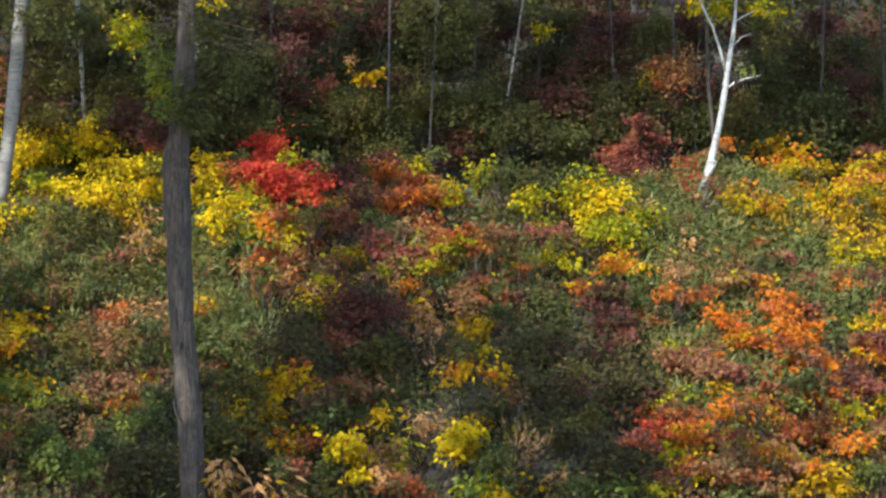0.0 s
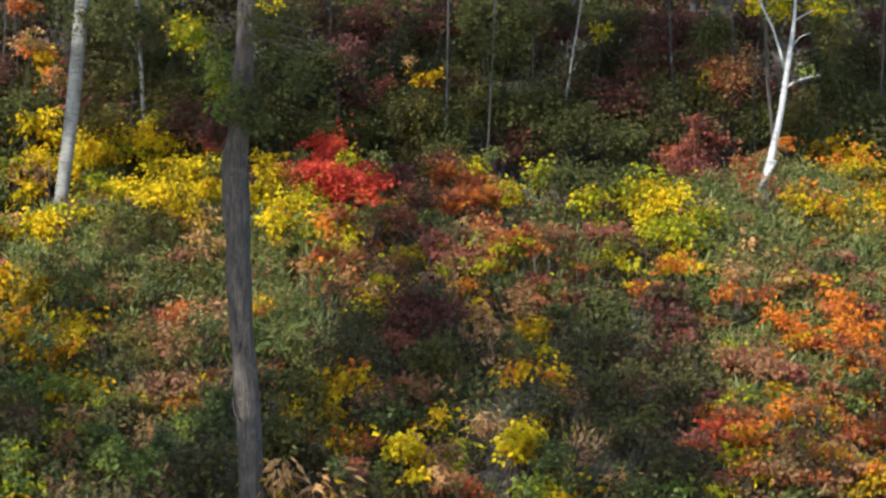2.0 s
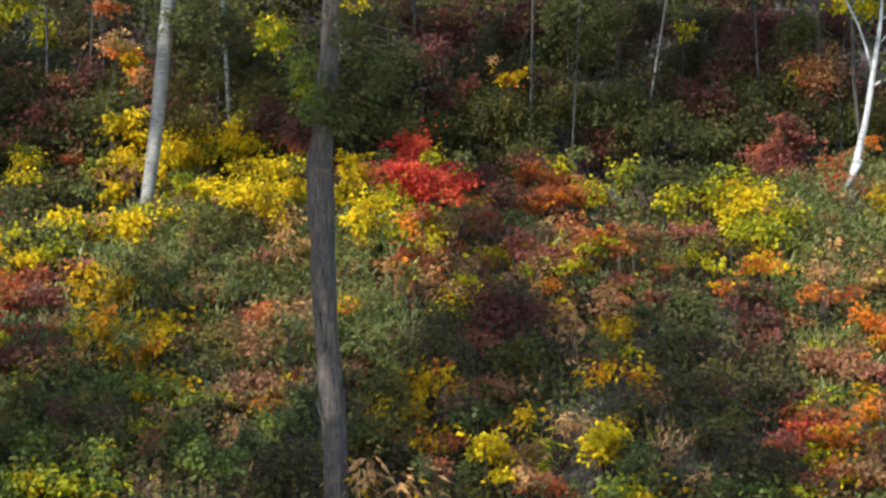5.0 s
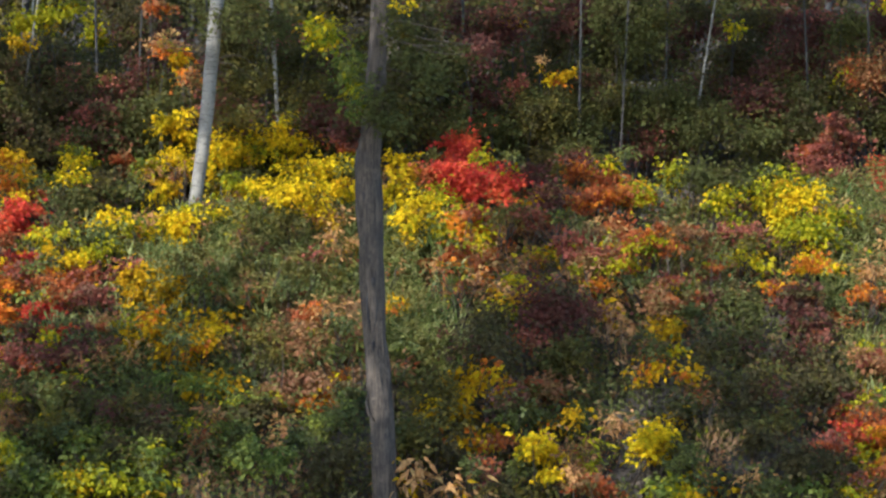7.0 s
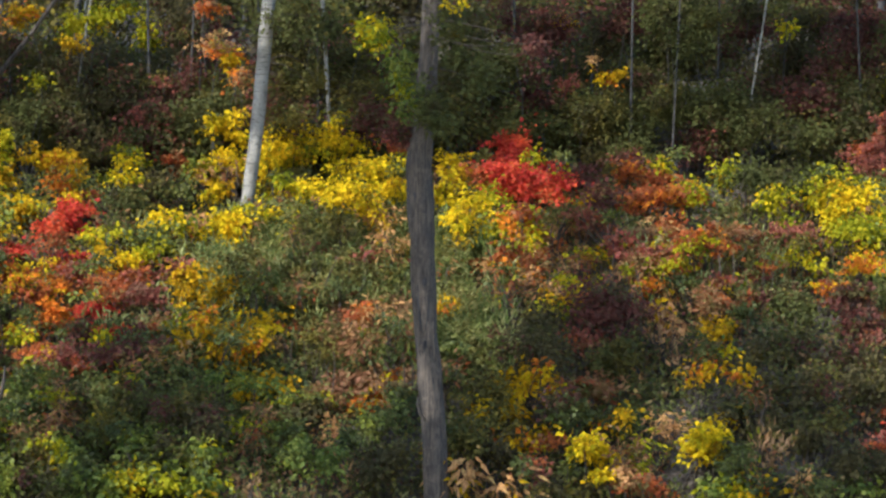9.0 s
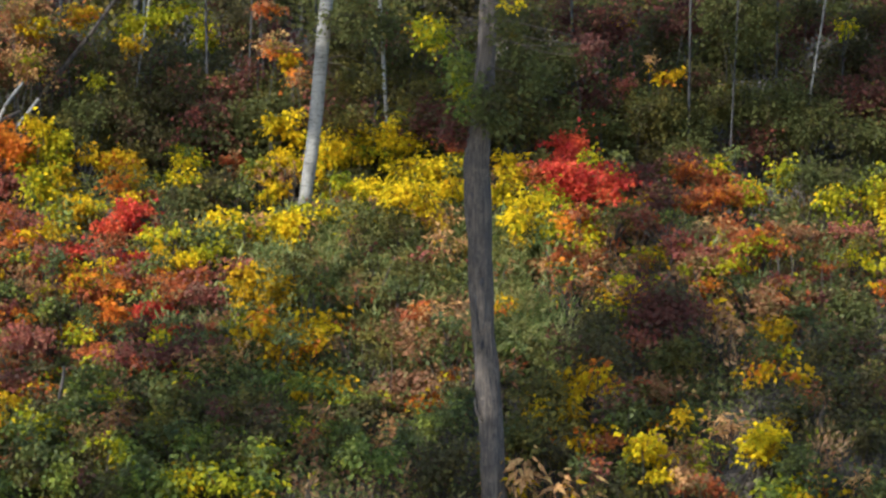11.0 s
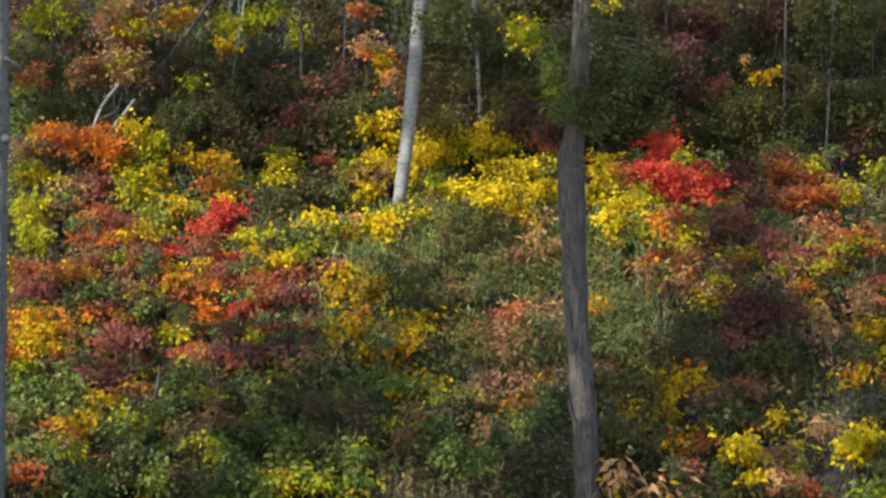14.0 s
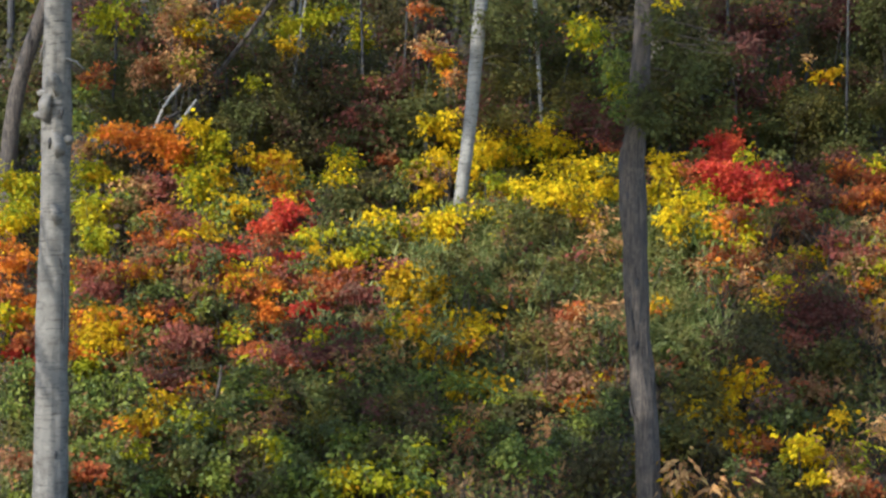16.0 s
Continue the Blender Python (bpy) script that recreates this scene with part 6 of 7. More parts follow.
shrub("yellow_green_shrub", "lime", "broad", -5.26, 35.00, 5.06, 0.47, 0.42, "yellow-green leafy shrub at the edge of the wood")
shrub("golden_shrub", "gold", "broad", -5.56, 34.80, 4.60, 0.47, 0.28, "golden-yellow leafy shrub at the edge of the wood")
shrub("yellow_green_shrub", "lime", "broad", -4.64, 35.50, 4.80, 0.43, 0.57, "yellow-green leafy shrub at the edge of the wood")
shrub("yellow_green_shrub", "lime", "broad", -4.99, 35.50, 5.23, 0.57, 0.29, "yellow-green leafy shrub at the edge of the wood")
shrub("olive_bush", "olive", "oval", -6.28, 36.50, 4.73, 0.89, 0.69, "olive-brown bush in deep shade")
shrub("olive_bush", "dusk", "oval", -5.41, 36.00, 4.42, 1.21, 0.68, "dull olive-brown bush in deep shade", 0.8)
shrub("olive_bush", "dusk", "oval", -4.13, 35.50, 4.80, 0.81, 1.00, "dull olive-brown bush in deep shade", 0.8)
shrub("olive_bush", "dusk", "oval", -5.94, 35.00, 4.26, 0.85, 0.57, "dull olive-brown bush in deep shade", 0.8)
shrub("maroon_shrub", "maroon", "maple", -4.21, 34.80, 4.07, 0.75, 0.56, "dark maroon shrub in the shade")
shrub("scarlet_shrub", "scarlet", "maple", -3.67, 34.80, 5.20, 0.56, 0.24, "red-orange maple shrub at the edge of the wood")
shrub("orange_maple_shrub", "orange", "maple", -3.42, 34.40, 4.53, 0.48, 0.24, "orange maple shrub with layered sprays")
shrub("orange_maple_shrub", "orange", "maple", -3.09, 34.00, 4.10, 0.22, 0.33, "orange maple shrub with layered sprays")
shrub("golden_shrub", "gold", "broad", -3.27, 34.60, 4.38, 0.37, 0.37, "golden-yellow leafy shrub at the edge of the wood")
shrub("olive_bush", "olive", "oval", -3.56, 35.00, 3.99, 0.66, 0.84, "olive-brown bush in deep shade")
shrub("olive_bush", "dusk", "oval", -5.92, 34.40, 3.72, 1.02, 0.65, "dull olive-brown bush in deep shade", 0.8)
shrub("olive_bush", "dusk", "oval", -4.89, 34.80, 3.95, 1.17, 0.75, "dull olive-brown bush in deep shade", 0.8)
shrub("maroon_shrub", "maroon", "maple", -4.36, 34.00, 3.48, 0.96, 0.64, "dark maroon shrub in the shade")
shrub("maroon_shrub", "maroon", "maple", -4.45, 33.70, 3.06, 1.04, 0.54, "dark maroon shrub in the shade")
shrub("olive_bush", "dusk", "oval", -5.14, 34.20, 3.17, 1.01, 0.74, "dull olive-brown bush in deep shade", 0.8)
shrub("olive_bush", "dusk", "oval", -5.57, 33.80, 3.35, 0.64, 0.55, "dull olive-brown bush in deep shade", 0.8)
shrub("olive_bush", "olive", "oval", -3.79, 34.00, 3.48, 0.64, 0.55, "olive-brown bush in deep shade")
shrub("dark_bush", "dark", "oval", -6.21, 33.70, 3.47, 0.64, 0.55, "dark green bush in the shade")
shrub("golden_shrub", "gold", "broad", -6.54, 35.00, 5.03, 0.57, 0.38, "golden-yellow leafy shrub at the edge of the wood")
shrub("yellow_green_shrub", "lime", "broad", -6.06, 34.50, 4.06, 0.28, 0.28, "yellow-green leafy shrub at the edge of the wood")
shrub("olive_bush", "dusk", "oval", -4.27, 36.00, 5.27, 0.58, 0.39, "dull olive-brown bush in deep shade", 0.8)
shrub("dark_bush", "dark", "oval", 0.02, 34.50, 4.75, 1.05, 0.92, "dark green bush in the shade")
# three dark bushes added to hide the lit slope, in place of shade
shrub("dark_bush", "dark", "oval", -0.66, 33.90, 4.54, 0.72, 0.72, "dark green bush in the shade")
shrub("dark_bush", "dark", "oval", 0.10, 33.90, 4.30, 1.08, 0.72, "dark green bush in the shade")
shrub("dark_bush", "dark", "oval", 0.78, 33.90, 4.45, 0.63, 0.81, "dark green bush in the shade")
shrub("dark_bush", "dark", "oval", 0.10, 34.50, 3.94, 1.14, 1.10, "dark green bush in the shade")
shrub("dark_bush", "dark", "oval", 0.42, 34.00, 3.30, 0.95, 0.54, "dark green bush in the shade")
shrub("dark_bush", "dark", "oval", 0.35, 35.00, 4.38, 0.74, 0.93, "dark green bush in the shade")
shrub("maroon_shrub", "maroon", "maple", 1.23, 35.50, 4.83, 1.27, 0.85, "dark maroon shrub in the shade")
shrub("dusky_red_shrub", "pink", "maple", 1.62, 34.80, 4.07, 0.46, 0.18, "dusky red-leaved shrub at the edge of the wood")
shrub("peach_shrub", "peach", "fern", 1.99, 34.60, 4.37, 0.22, 0.26, "peach-coloured withered shrub at the edge of the wood")
shrub("golden_shrub", "gold", "broad", 2.22, 34.50, 4.18, 0.31, 0.36, "golden-yellow leafy shrub at the edge of the wood")
shrub("olive_bush", "olive", "oval", 1.88, 34.40, 3.51, 1.04, 0.91, "olive-brown bush in deep shade")
shrub("maroon_shrub", "maroon", "maple", 1.05, 34.80, 3.78, 0.60, 1.11, "dark maroon shrub in the shade")
shrub("dark_bush", "dark", "oval", 2.56, 35.00, 3.62, 1.15, 0.97, "dark green bush in the shade")
shrub("olive_bush", "olive", "oval", 2.90, 34.60, 3.92, 0.50, 0.50, "olive-brown bush in deep shade")
shrub("maroon_shrub", "maroon", "maple", 2.64, 36.00, 5.04, 1.04, 0.85, "dark maroon shrub in the shade")
shrub("dark_bush", "dark", "oval", 1.23, 34.20, 3.26, 0.81, 0.54, "dark green bush in the shade")
shrub("maroon_shrub", "maroon", "maple", 0.69, 35.50, 5.01, 0.56, 0.56, "dark maroon shrub in the shade")
shrub("olive_bush", "dusk", "oval", 2.22, 36.00, 4.87, 0.76, 0.86, "dull olive-brown bush in deep shade", 0.8)
shrub("olive_bush", "dusk", "oval", 1.58, 35.00, 3.71, 0.56, 0.83, "dull olive-brown bush in deep shade", 0.8)
shrub("golden_shrub", "gold", "broad", 1.61, 35.50, 5.08, 0.38, 0.19, "golden-yellow leafy shrub at the edge of the wood")
shrub("olive_bush", "dusk", "oval", 3.06, 36.00, 4.61, 0.66, 0.85, "dull olive-brown bush in deep shade", 0.8)
shrub("dark_bush", "dark", "oval", 2.33, 33.90, 3.04, 0.98, 0.45, "dark green bush in the shade")
shrub("maroon_shrub", "maroon", "maple", 5.07, 34.20, 3.70, 1.15, 0.60, "dark maroon shrub in the shade")
shrub("maroon_shrub", "maroon", "maple", 5.78, 35.50, 4.38, 1.20, 0.77, "dark maroon shrub in the shade")
shrub("dark_bush", "dark", "oval", 4.20, 33.90, 3.27, 1.32, 0.87, "dark green bush in the shade")
shrub("dark_bush", "dark", "oval", 5.09, 33.80, 3.11, 1.32, 0.73, "dark green bush in the shade")
shrub("dark_bush", "dark", "oval", 3.93, 34.40, 3.71, 0.97, 0.83, "dark green bush in the shade")
shrub("olive_bush", "olive", "oval", 5.71, 34.80, 3.91, 1.17, 0.56, "olive-brown bush in deep shade")
shrub("russet_shrub", "brown", "oval", 6.73, 34.60, 4.15, 0.80, 0.75, "withered russet bush at the edge of the wood", 1.2)
shrub("maroon_shrub", "maroon", "maple", 6.21, 36.00, 4.95, 1.46, 0.83, "dark maroon shrub in the shade")
shrub("maroon_shrub", "maroon", "maple", 7.27, 36.00, 4.95, 0.88, 0.88, "dark maroon shrub in the shade")
shrub("dark_bush", "dark", "oval", 8.22, 34.60, 4.25, 0.80, 0.85, "dark green bush in the shade")
shrub("dark_bush", "dark", "oval", 8.95, 34.60, 3.66, 0.99, 0.99, "dark green bush in the shade")
shrub("dark_bush", "dark", "oval", 7.91, 33.80, 3.20, 0.83, 0.55, "dark green bush in the shade")
shrub("maroon_shrub", "maroon", "maple", 9.59, 34.60, 3.84, 0.71, 1.13, "dark maroon shrub in the shade")
shrub("yellow_green_shrub", "lime", "broad", 4.85, 35.00, 4.93, 0.26, 0.21, "yellow-green leafy shrub at the edge of the wood")
shrub("olive_bush", "dusk", "oval", 3.94, 36.00, 4.58, 1.06, 1.06, "dull olive-brown bush in deep shade", 0.8)
shrub("olive_bush", "dusk", "oval", 4.90, 36.00, 4.42, 1.07, 0.97, "dull olive-brown bush in deep shade", 0.8)
shrub("maroon_shrub", "maroon", "maple", 4.29, 36.00, 4.93, 1.06, 0.68, "dark maroon shrub in the shade")
shrub("olive_bush", "dusk", "oval", 5.41, 36.50, 5.07, 0.88, 0.88, "dull olive-brown bush in deep shade", 0.8)
shrub("dark_bush", "dark", "oval", 7.07, 34.20, 3.47, 0.74, 0.83, "dark green bush in the shade")
shrub("olive_bush", "dusk", "oval", 7.75, 34.60, 3.66, 0.75, 1.03, "dull olive-brown bush in deep shade", 0.8)
shrub("olive_bush", "dusk", "oval", 9.04, 36.00, 4.53, 0.88, 1.08, "dull olive-brown bush in deep shade", 0.8)
shrub("olive_bush", "dusk", "oval", 9.76, 36.00, 4.71, 0.78, 1.08, "dull olive-brown bush in deep shade", 0.8)
shrub("olive_bush", "olive", "oval", 9.72, 34.00, 3.30, 0.56, 0.56, "olive-brown bush in deep shade")
shrub("dark_bush", "dark", "oval", 10.36, 35.00, 4.12, 0.76, 1.53, "dark green bush in the shade")
shrub("maroon_shrub", "maroon", "maple", 8.24, 36.00, 4.96, 0.78, 0.78, "dark maroon shrub in the shade")
shrub("dark_bush", "dark", "oval", 5.73, 34.20, 3.50, 0.83, 0.55, "dark green bush in the shade")
shrub("green_bush", "green", "oval", 7.87, 34.00, 4.94, 0.65, 0.37, "green leafy bush low at the edge of the wood")
shrub("yellow_green_shrub", "lime", "broad", 6.99, 33.80, 5.18, 0.55, 0.24, "yellow-green leafy shrub at the edge of the wood")
shrub("dark_bush", "dark", "oval", 6.30, 35.00, 3.93, 0.85, 0.76, "dark green bush in the shade")
shrub("olive_bush", "dusk", "oval", 6.61, 34.40, 3.47, 0.65, 0.65, "dull olive-brown bush in deep shade", 0.8)
shrub("dark_bush", "dark", "oval", 4.55, 33.40, 2.69, 0.90, 0.36, "dark green bush in the shade")
shrub("maroon_shrub", "maroon", "maple", 9.57, 37.00, 5.25, 0.81, 0.60, "dark maroon shrub in the shade")
# dark bushes added from here on fill gaps where the wood lies in shade
shrub("dark_bush", "dark", "oval", 3.37, 34.60, 3.80, 0.83, 0.83, "dark green bush in the shade")
shrub("dark_bush", "dark", "oval", 3.54, 34.60, 4.88, 1.21, 0.93, "dark green bush in the shade")
shrub("dark_bush", "dark", "oval", 2.98, 34.80, 4.97, 0.93, 0.84, "dark green bush in the shade")
shrub("olive_bush", "dusk", "oval", 4.20, 35.20, 5.11, 0.85, 0.57, "dull olive-brown bush in deep shade", 0.8)
shrub("dark_bush", "dark", "oval", 6.43, 34.80, 4.84, 0.85, 0.75, "dark green bush in the shade")
shrub("dark_bush", "dark", "oval", 3.25, 36.00, 4.49, 0.87, 0.87, "dark green bush in the shade")
shrub("olive_bush", "dusk", "oval", 2.86, 35.50, 4.11, 0.76, 0.76, "dull olive-brown bush in deep shade", 0.8)


# ---- undergrowth that covers the bank ----
rng = np.random.default_rng(31)


def cover(name, label, colour, shape, n, tall, length, where, lean, droop, region=(-9.6, 9.6, 23.6, 33.4)):
    x = rng.uniform(region[0], region[1], 3 * n)
    y = rng.uniform(region[2], region[3], 3 * n)
    fringe = np.minimum(np.minimum(x - region[0], region[1] - x), np.minimum(y - region[2], region[3] - y))
    field = np.array([noise.noise(Vector((a * 0.55 + where[0], b * 0.8, where[0]))) for a, b in zip(x, y)])
    ok = np.flatnonzero(field + 0.5 * np.clip(fringe, 0, 0.6) - 0.3 > where[1])[:n]
    x, y = x[ok], y[ok]
    n = len(x)
    z = ground_z(x, y) + tall * rng.random(n) ** 0.7
    ways = np.stack([rng.normal(0, 0.5, n), rng.normal(-0.25, 0.5, n), lean + rng.normal(0, 0.4, n) - droop], 1)
    ups = unit(rng.normal(0, 0.5, (n, 3)) + [-0.15, -0.6, 0.6])
    me = leaves(name, np.stack([x, y, z], 1), ups, ways, length * rng.uniform(0.55, 1.3, n), shape, LEAF[colour])
    tagged(new(name, me), label, "undergrowth", kind="stuff")


def tufts(name, label, colour, clusters, blades, length, region):
    """Upright tufts of arching blades, each tuft fanning out from its foot."""
    cx, cy = rng.uniform(region[0], region[1], clusters), rng.uniform(region[2], region[3], clusters)
    field = np.array([noise.noise(Vector((a * 0.9, b * 1.3, 3.3))) for a, b in zip(cx, cy)])
    cx, cy = cx[field > -0.22], cy[field > -0.22]
    k = len(cx)
    lift, grow = rng.uniform(0.05, 0.5, k), rng.uniform(0.5, 1.4, k)
    w = np.repeat(np.arange(k), blades)
    n = len(w)
    fan = rng.normal(0, 1, (n, 2))
    x, y = cx[w] + 0.06 * fan[:, 0], cy[w] + 0.06 * fan[:, 1]
    z = ground_z(x, y) + lift[w] + rng.uniform(-0.05, 0.12, n)
    ways = np.stack([0.3 * fan[:, 0], 0.3 * fan[:, 1] - 0.1, rng.uniform(0.4, 1.1, n)], 1)
    ups = unit(rng.normal(0, 0.35, (n, 3)) + [-0.4, -0.8, 0.25])
    me = leaves(name, np.stack([x, y, z], 1), ups, ways, length * grow[w] * rng.uniform(0.6, 1.25, n), GRASS, LEAF[colour])
    tagged(new(name, me), label, "grass", kind="stuff")


cover("leafy_undergrowth", "low dark green leafy undergrowth on the bank", "green", OVAL, 36000, 0.35, 0.07, (9.4, -0.5), 0.0, 0.3)
cover("withered_undergrowth", "withered russet and brown undergrowth on the bank", "mixed", BROAD, 32000, 0.36, 0.07, (15.7, -0.05), 0.1, 0.5)
cover("bamboo_grass", "grey-green dwarf bamboo grass covering the bank", "bamboo", SASA, 25245, 0.5, 0.115, (3.1, -0.1), 0.35, 0.3)
cover("bamboo_grass", "grey-green dwarf bamboo grass covering the bank", "bamboo", SASA, 12622, 0.7, 0.115, (3.1, -0.4), 0.35, 0.3, region=(-3.22, -0.56, 29.24, 31.52))
cover("bamboo_grass", "grey-green dwarf bamboo grass covering the bank", "bamboo", SASA, 8167, 0.75, 0.115, (4.1, -0.4), 0.4, 0.3, region=(-0.33, 0.51, 28.02, 31.16))
cover("bamboo_grass", "grey-green dwarf bamboo grass covering the bank", "bamboo", SASA, 14850, 0.7, 0.115, (5.1, -0.4), 0.35, 0.3, region=(5.24, 8.29, 28.94, 32.58))
cover("bamboo_grass", "grey-green dwarf bamboo grass covering the bank", "bamboo", SASA, 4455, 0.5, 0.115, (7.1, -0.3), 0.35, 0.3, region=(5.23, 6.49, 27.04, 29.48))
cover("withered_undergrowth", "withered russet and brown undergrowth on the bank", "mixed", BROAD, 9000, 0.42, 0.07, (6.1, -0.35), 0.1, 0.5, region=(2.16, 4.21, 29.22, 31.10))
cover("withered_undergrowth", "withered russet and brown undergrowth on the bank", "mixed", BROAD, 6500, 0.55, 0.07, (8.1, -0.3), 0.1, 0.5, region=(-1.61, -0.52, 27.34, 29.88))
cover("withered_undergrowth", "withered russet and brown undergrowth on the bank", "mixed", BROAD, 5000, 0.4, 0.07, (2.1, -0.35), 0.1, 0.5, region=(5.04, 8.13, 25.36, 27.66))
cover("leafy_undergrowth", "low dark green leafy undergrowth on the bank", "green", OVAL, 20000, 0.55, 0.07, (1.1, -0.4), 0.1, 0.4, region=(-7.41, -1.75, 25.38, 28.38))
tufts("tall_grass", "upright tufts of yellow-green grass on the bank", "blades", 900, 6, 0.16, (-3.25, -0.55, 29.18, 31.60))
tufts("tall_grass", "upright tufts of yellow-green grass on the bank", "blades", 420, 6, 0.18, (-0.34, 0.66, 28.20, 31.18))
tufts("tall_grass", "upright tufts of yellow-green grass on the bank", "blades", 820, 6, 0.15, (5.24, 8.29, 29.14, 32.38))
tufts("tall_grass", "upright tufts of yellow-green grass on the bank", "blades", 120, 6, 0.17, (5.19, 6.63, 27.02, 29.28))
tufts("tall_grass", "upright tufts of yellow-green grass on the bank", "blades", 180, 6, 0.17, (2.16, 4.21, 29.42, 30.90))
tufts("tall_grass", "upright tufts of yellow-green grass on the bank", "blades", 320, 6, 0.14, (-4.66, -1.52, 28.18, 31.04))


# ---- small plants between the shrubs ----
def scatter(region, palette, n, sizes):
    """Small plants of mixed autumn colours, strewn over a stretch of the bank."""
    masters = {}
    for i in range(n):
        x, y = rng.uniform(region[0], region[1]), rng.uniform(region[2], region[3])
        colour, style = palette[int(rng.integers(0, len(palette)))]
        key = (colour, style, int(rng.integers(0, 2)))
        w = rng.uniform(*sizes)
        z = float(ground_z(x, y)) + rng.uniform(0.3, 0.85)
        if key not in masters:
            w = sum(sizes) / 2
            masters[key] = (shrub("small_" + NAMES[colour], colour, style, x, y, z, w, w * 0.75, LABELS[colour], 0.8), w)
            continue
        m, w0 = masters[key]
        c = copy_thing(m, pose(x, y, z, 0, 0, rng.uniform(0, 360)))
        s = min(1.25, w / w0)
        c.scale = (s, s, s)


NAMES = {"scarlet": "scarlet_plant", "brown": "russet_plant", "pink": "dusky_red_plant", "orange": "orange_plant", "lime": "yellow_green_plant",
         "green": "green_plant", "gold": "golden_plant", "fresh": "green_plant", "straw": "dry_plant", "olive": "olive_plant", "red": "red_plant", "yellow": "yellow_plant", "dark": "dark_plant", "peach": "peach_plant"}
LABELS = {"scarlet": "small red-orange plant among the undergrowth", "brown": "small withered russet plant on the bank", "pink": "small dusky red plant on the bank",
          "orange": "small orange-leaved plant on the bank", "lime": "small yellow-green plant on the bank", "green": "small green plant low on the bank",
          "gold": "small golden-leaved plant on the bank", "fresh": "small fresh green plant on the bank", "straw": "small dry straw-coloured plant on the bank",
          "olive": "small olive-brown plant on the bank", "red": "small vivid red plant on the bank", "yellow": "small yellow-leaved plant on the bank", "dark": "small dark green plant in the shade", "peach": "small peach-coloured withered plant on the bank"}
scatter((0.41, 4.55, 28.98, 30.70), [("brown", "fern"), ("brown", "fern"), ("scarlet", "maple"), ("pink", "maple"), ("olive", "oval"), ("green", "oval"), ("lime", "broad")], 64, (0.24, 0.5))
scatter((4.69, 8.65, 25.38, 29.22), [("brown", "fern"), ("brown", "fern"), ("scarlet", "maple"), ("orange", "maple"), ("pink", "maple"), ("green", "oval"), ("lime", "broad")], 84, (0.24, 0.5))
scatter((-9.31, -4.10, 27.30, 30.72), [("brown", "fern"), ("scarlet", "maple"), ("orange", "maple"), ("pink", "maple"), ("green", "oval"), ("lime", "broad"), ("gold", "broad")], 96, (0.24, 0.5))
scatter((-7.25, -1.73, 25.42, 27.54), [("green", "oval"), ("fresh", "broad"), ("fresh", "broad"), ("lime", "broad"), ("olive", "oval"), ("brown", "fern")], 70, (0.3, 0.65))
scatter((-2.73, -0.52, 27.38, 30.70), [("brown", "fern"), ("olive", "oval"), ("green", "oval")], 40, (0.28, 0.5))
scatter((-0.27, 3.47, 25.46, 28.02), [("green", "oval"), ("olive", "oval"), ("gold", "broad"), ("brown", "fern"), ("dark", "oval")], 40, (0.24, 0.5))
scatter((-4.87, -1.62, 30.02, 32.42), [("yellow", "broad"), ("lime", "broad"), ("green", "oval"), ("brown", "fern")], 24, (0.28, 0.5))
scatter((5.40, 8.65, 29.22, 31.90), [("brown", "fern"), ("green", "oval"), ("pink", "maple")], 22, (0.25, 0.45))
scatter((-2.80, -0.59, 31.12, 33.20), [("olive", "oval"), ("green", "oval"), ("lime", "broad")], 18, (0.25, 0.45))
scatter((3.98, 6.06, 30.30, 32.82), [("green", "oval"), ("olive", "oval"), ("brown", "fern")], 12, (0.22, 0.4))
scatter((6.93, 9.56, 30.28, 33.20), [("green", "oval"), ("olive", "oval"), ("lime", "broad"), ("scarlet", "maple")], 14, (0.22, 0.4))
scatter((-0.32, 3.32, 30.70, 33.20), [("green", "oval"), ("olive", "oval"), ("brown", "fern"), ("lime", "broad")], 20, (0.22, 0.4))
scatter((-2.78, -0.55, 29.00, 31.26), [("brown", "fern"), ("pink", "maple"), ("green", "oval"), ("brown", "fern")], 18, (0.18, 0.34))
scatter((-0.30, 1.77, 29.00, 31.14), [("orange", "maple"), ("peach", "large"), ("gold", "broad"), ("lime", "broad"), ("brown", "fern")], 16, (0.16, 0.3))
scatter((5.28, 8.13, 28.96, 31.74), [("brown", "fern"), ("lime", "broad"), ("orange", "maple"), ("peach", "large"), ("scarlet", "maple")], 24, (0.18, 0.34))
scatter((-8.73, -4.28, 28.48, 33.20), [("lime", "broad"), ("fresh", "broad"), ("yellow", "broad"), ("green", "oval"), ("lime", "broad")], 26, (0.18, 0.36))


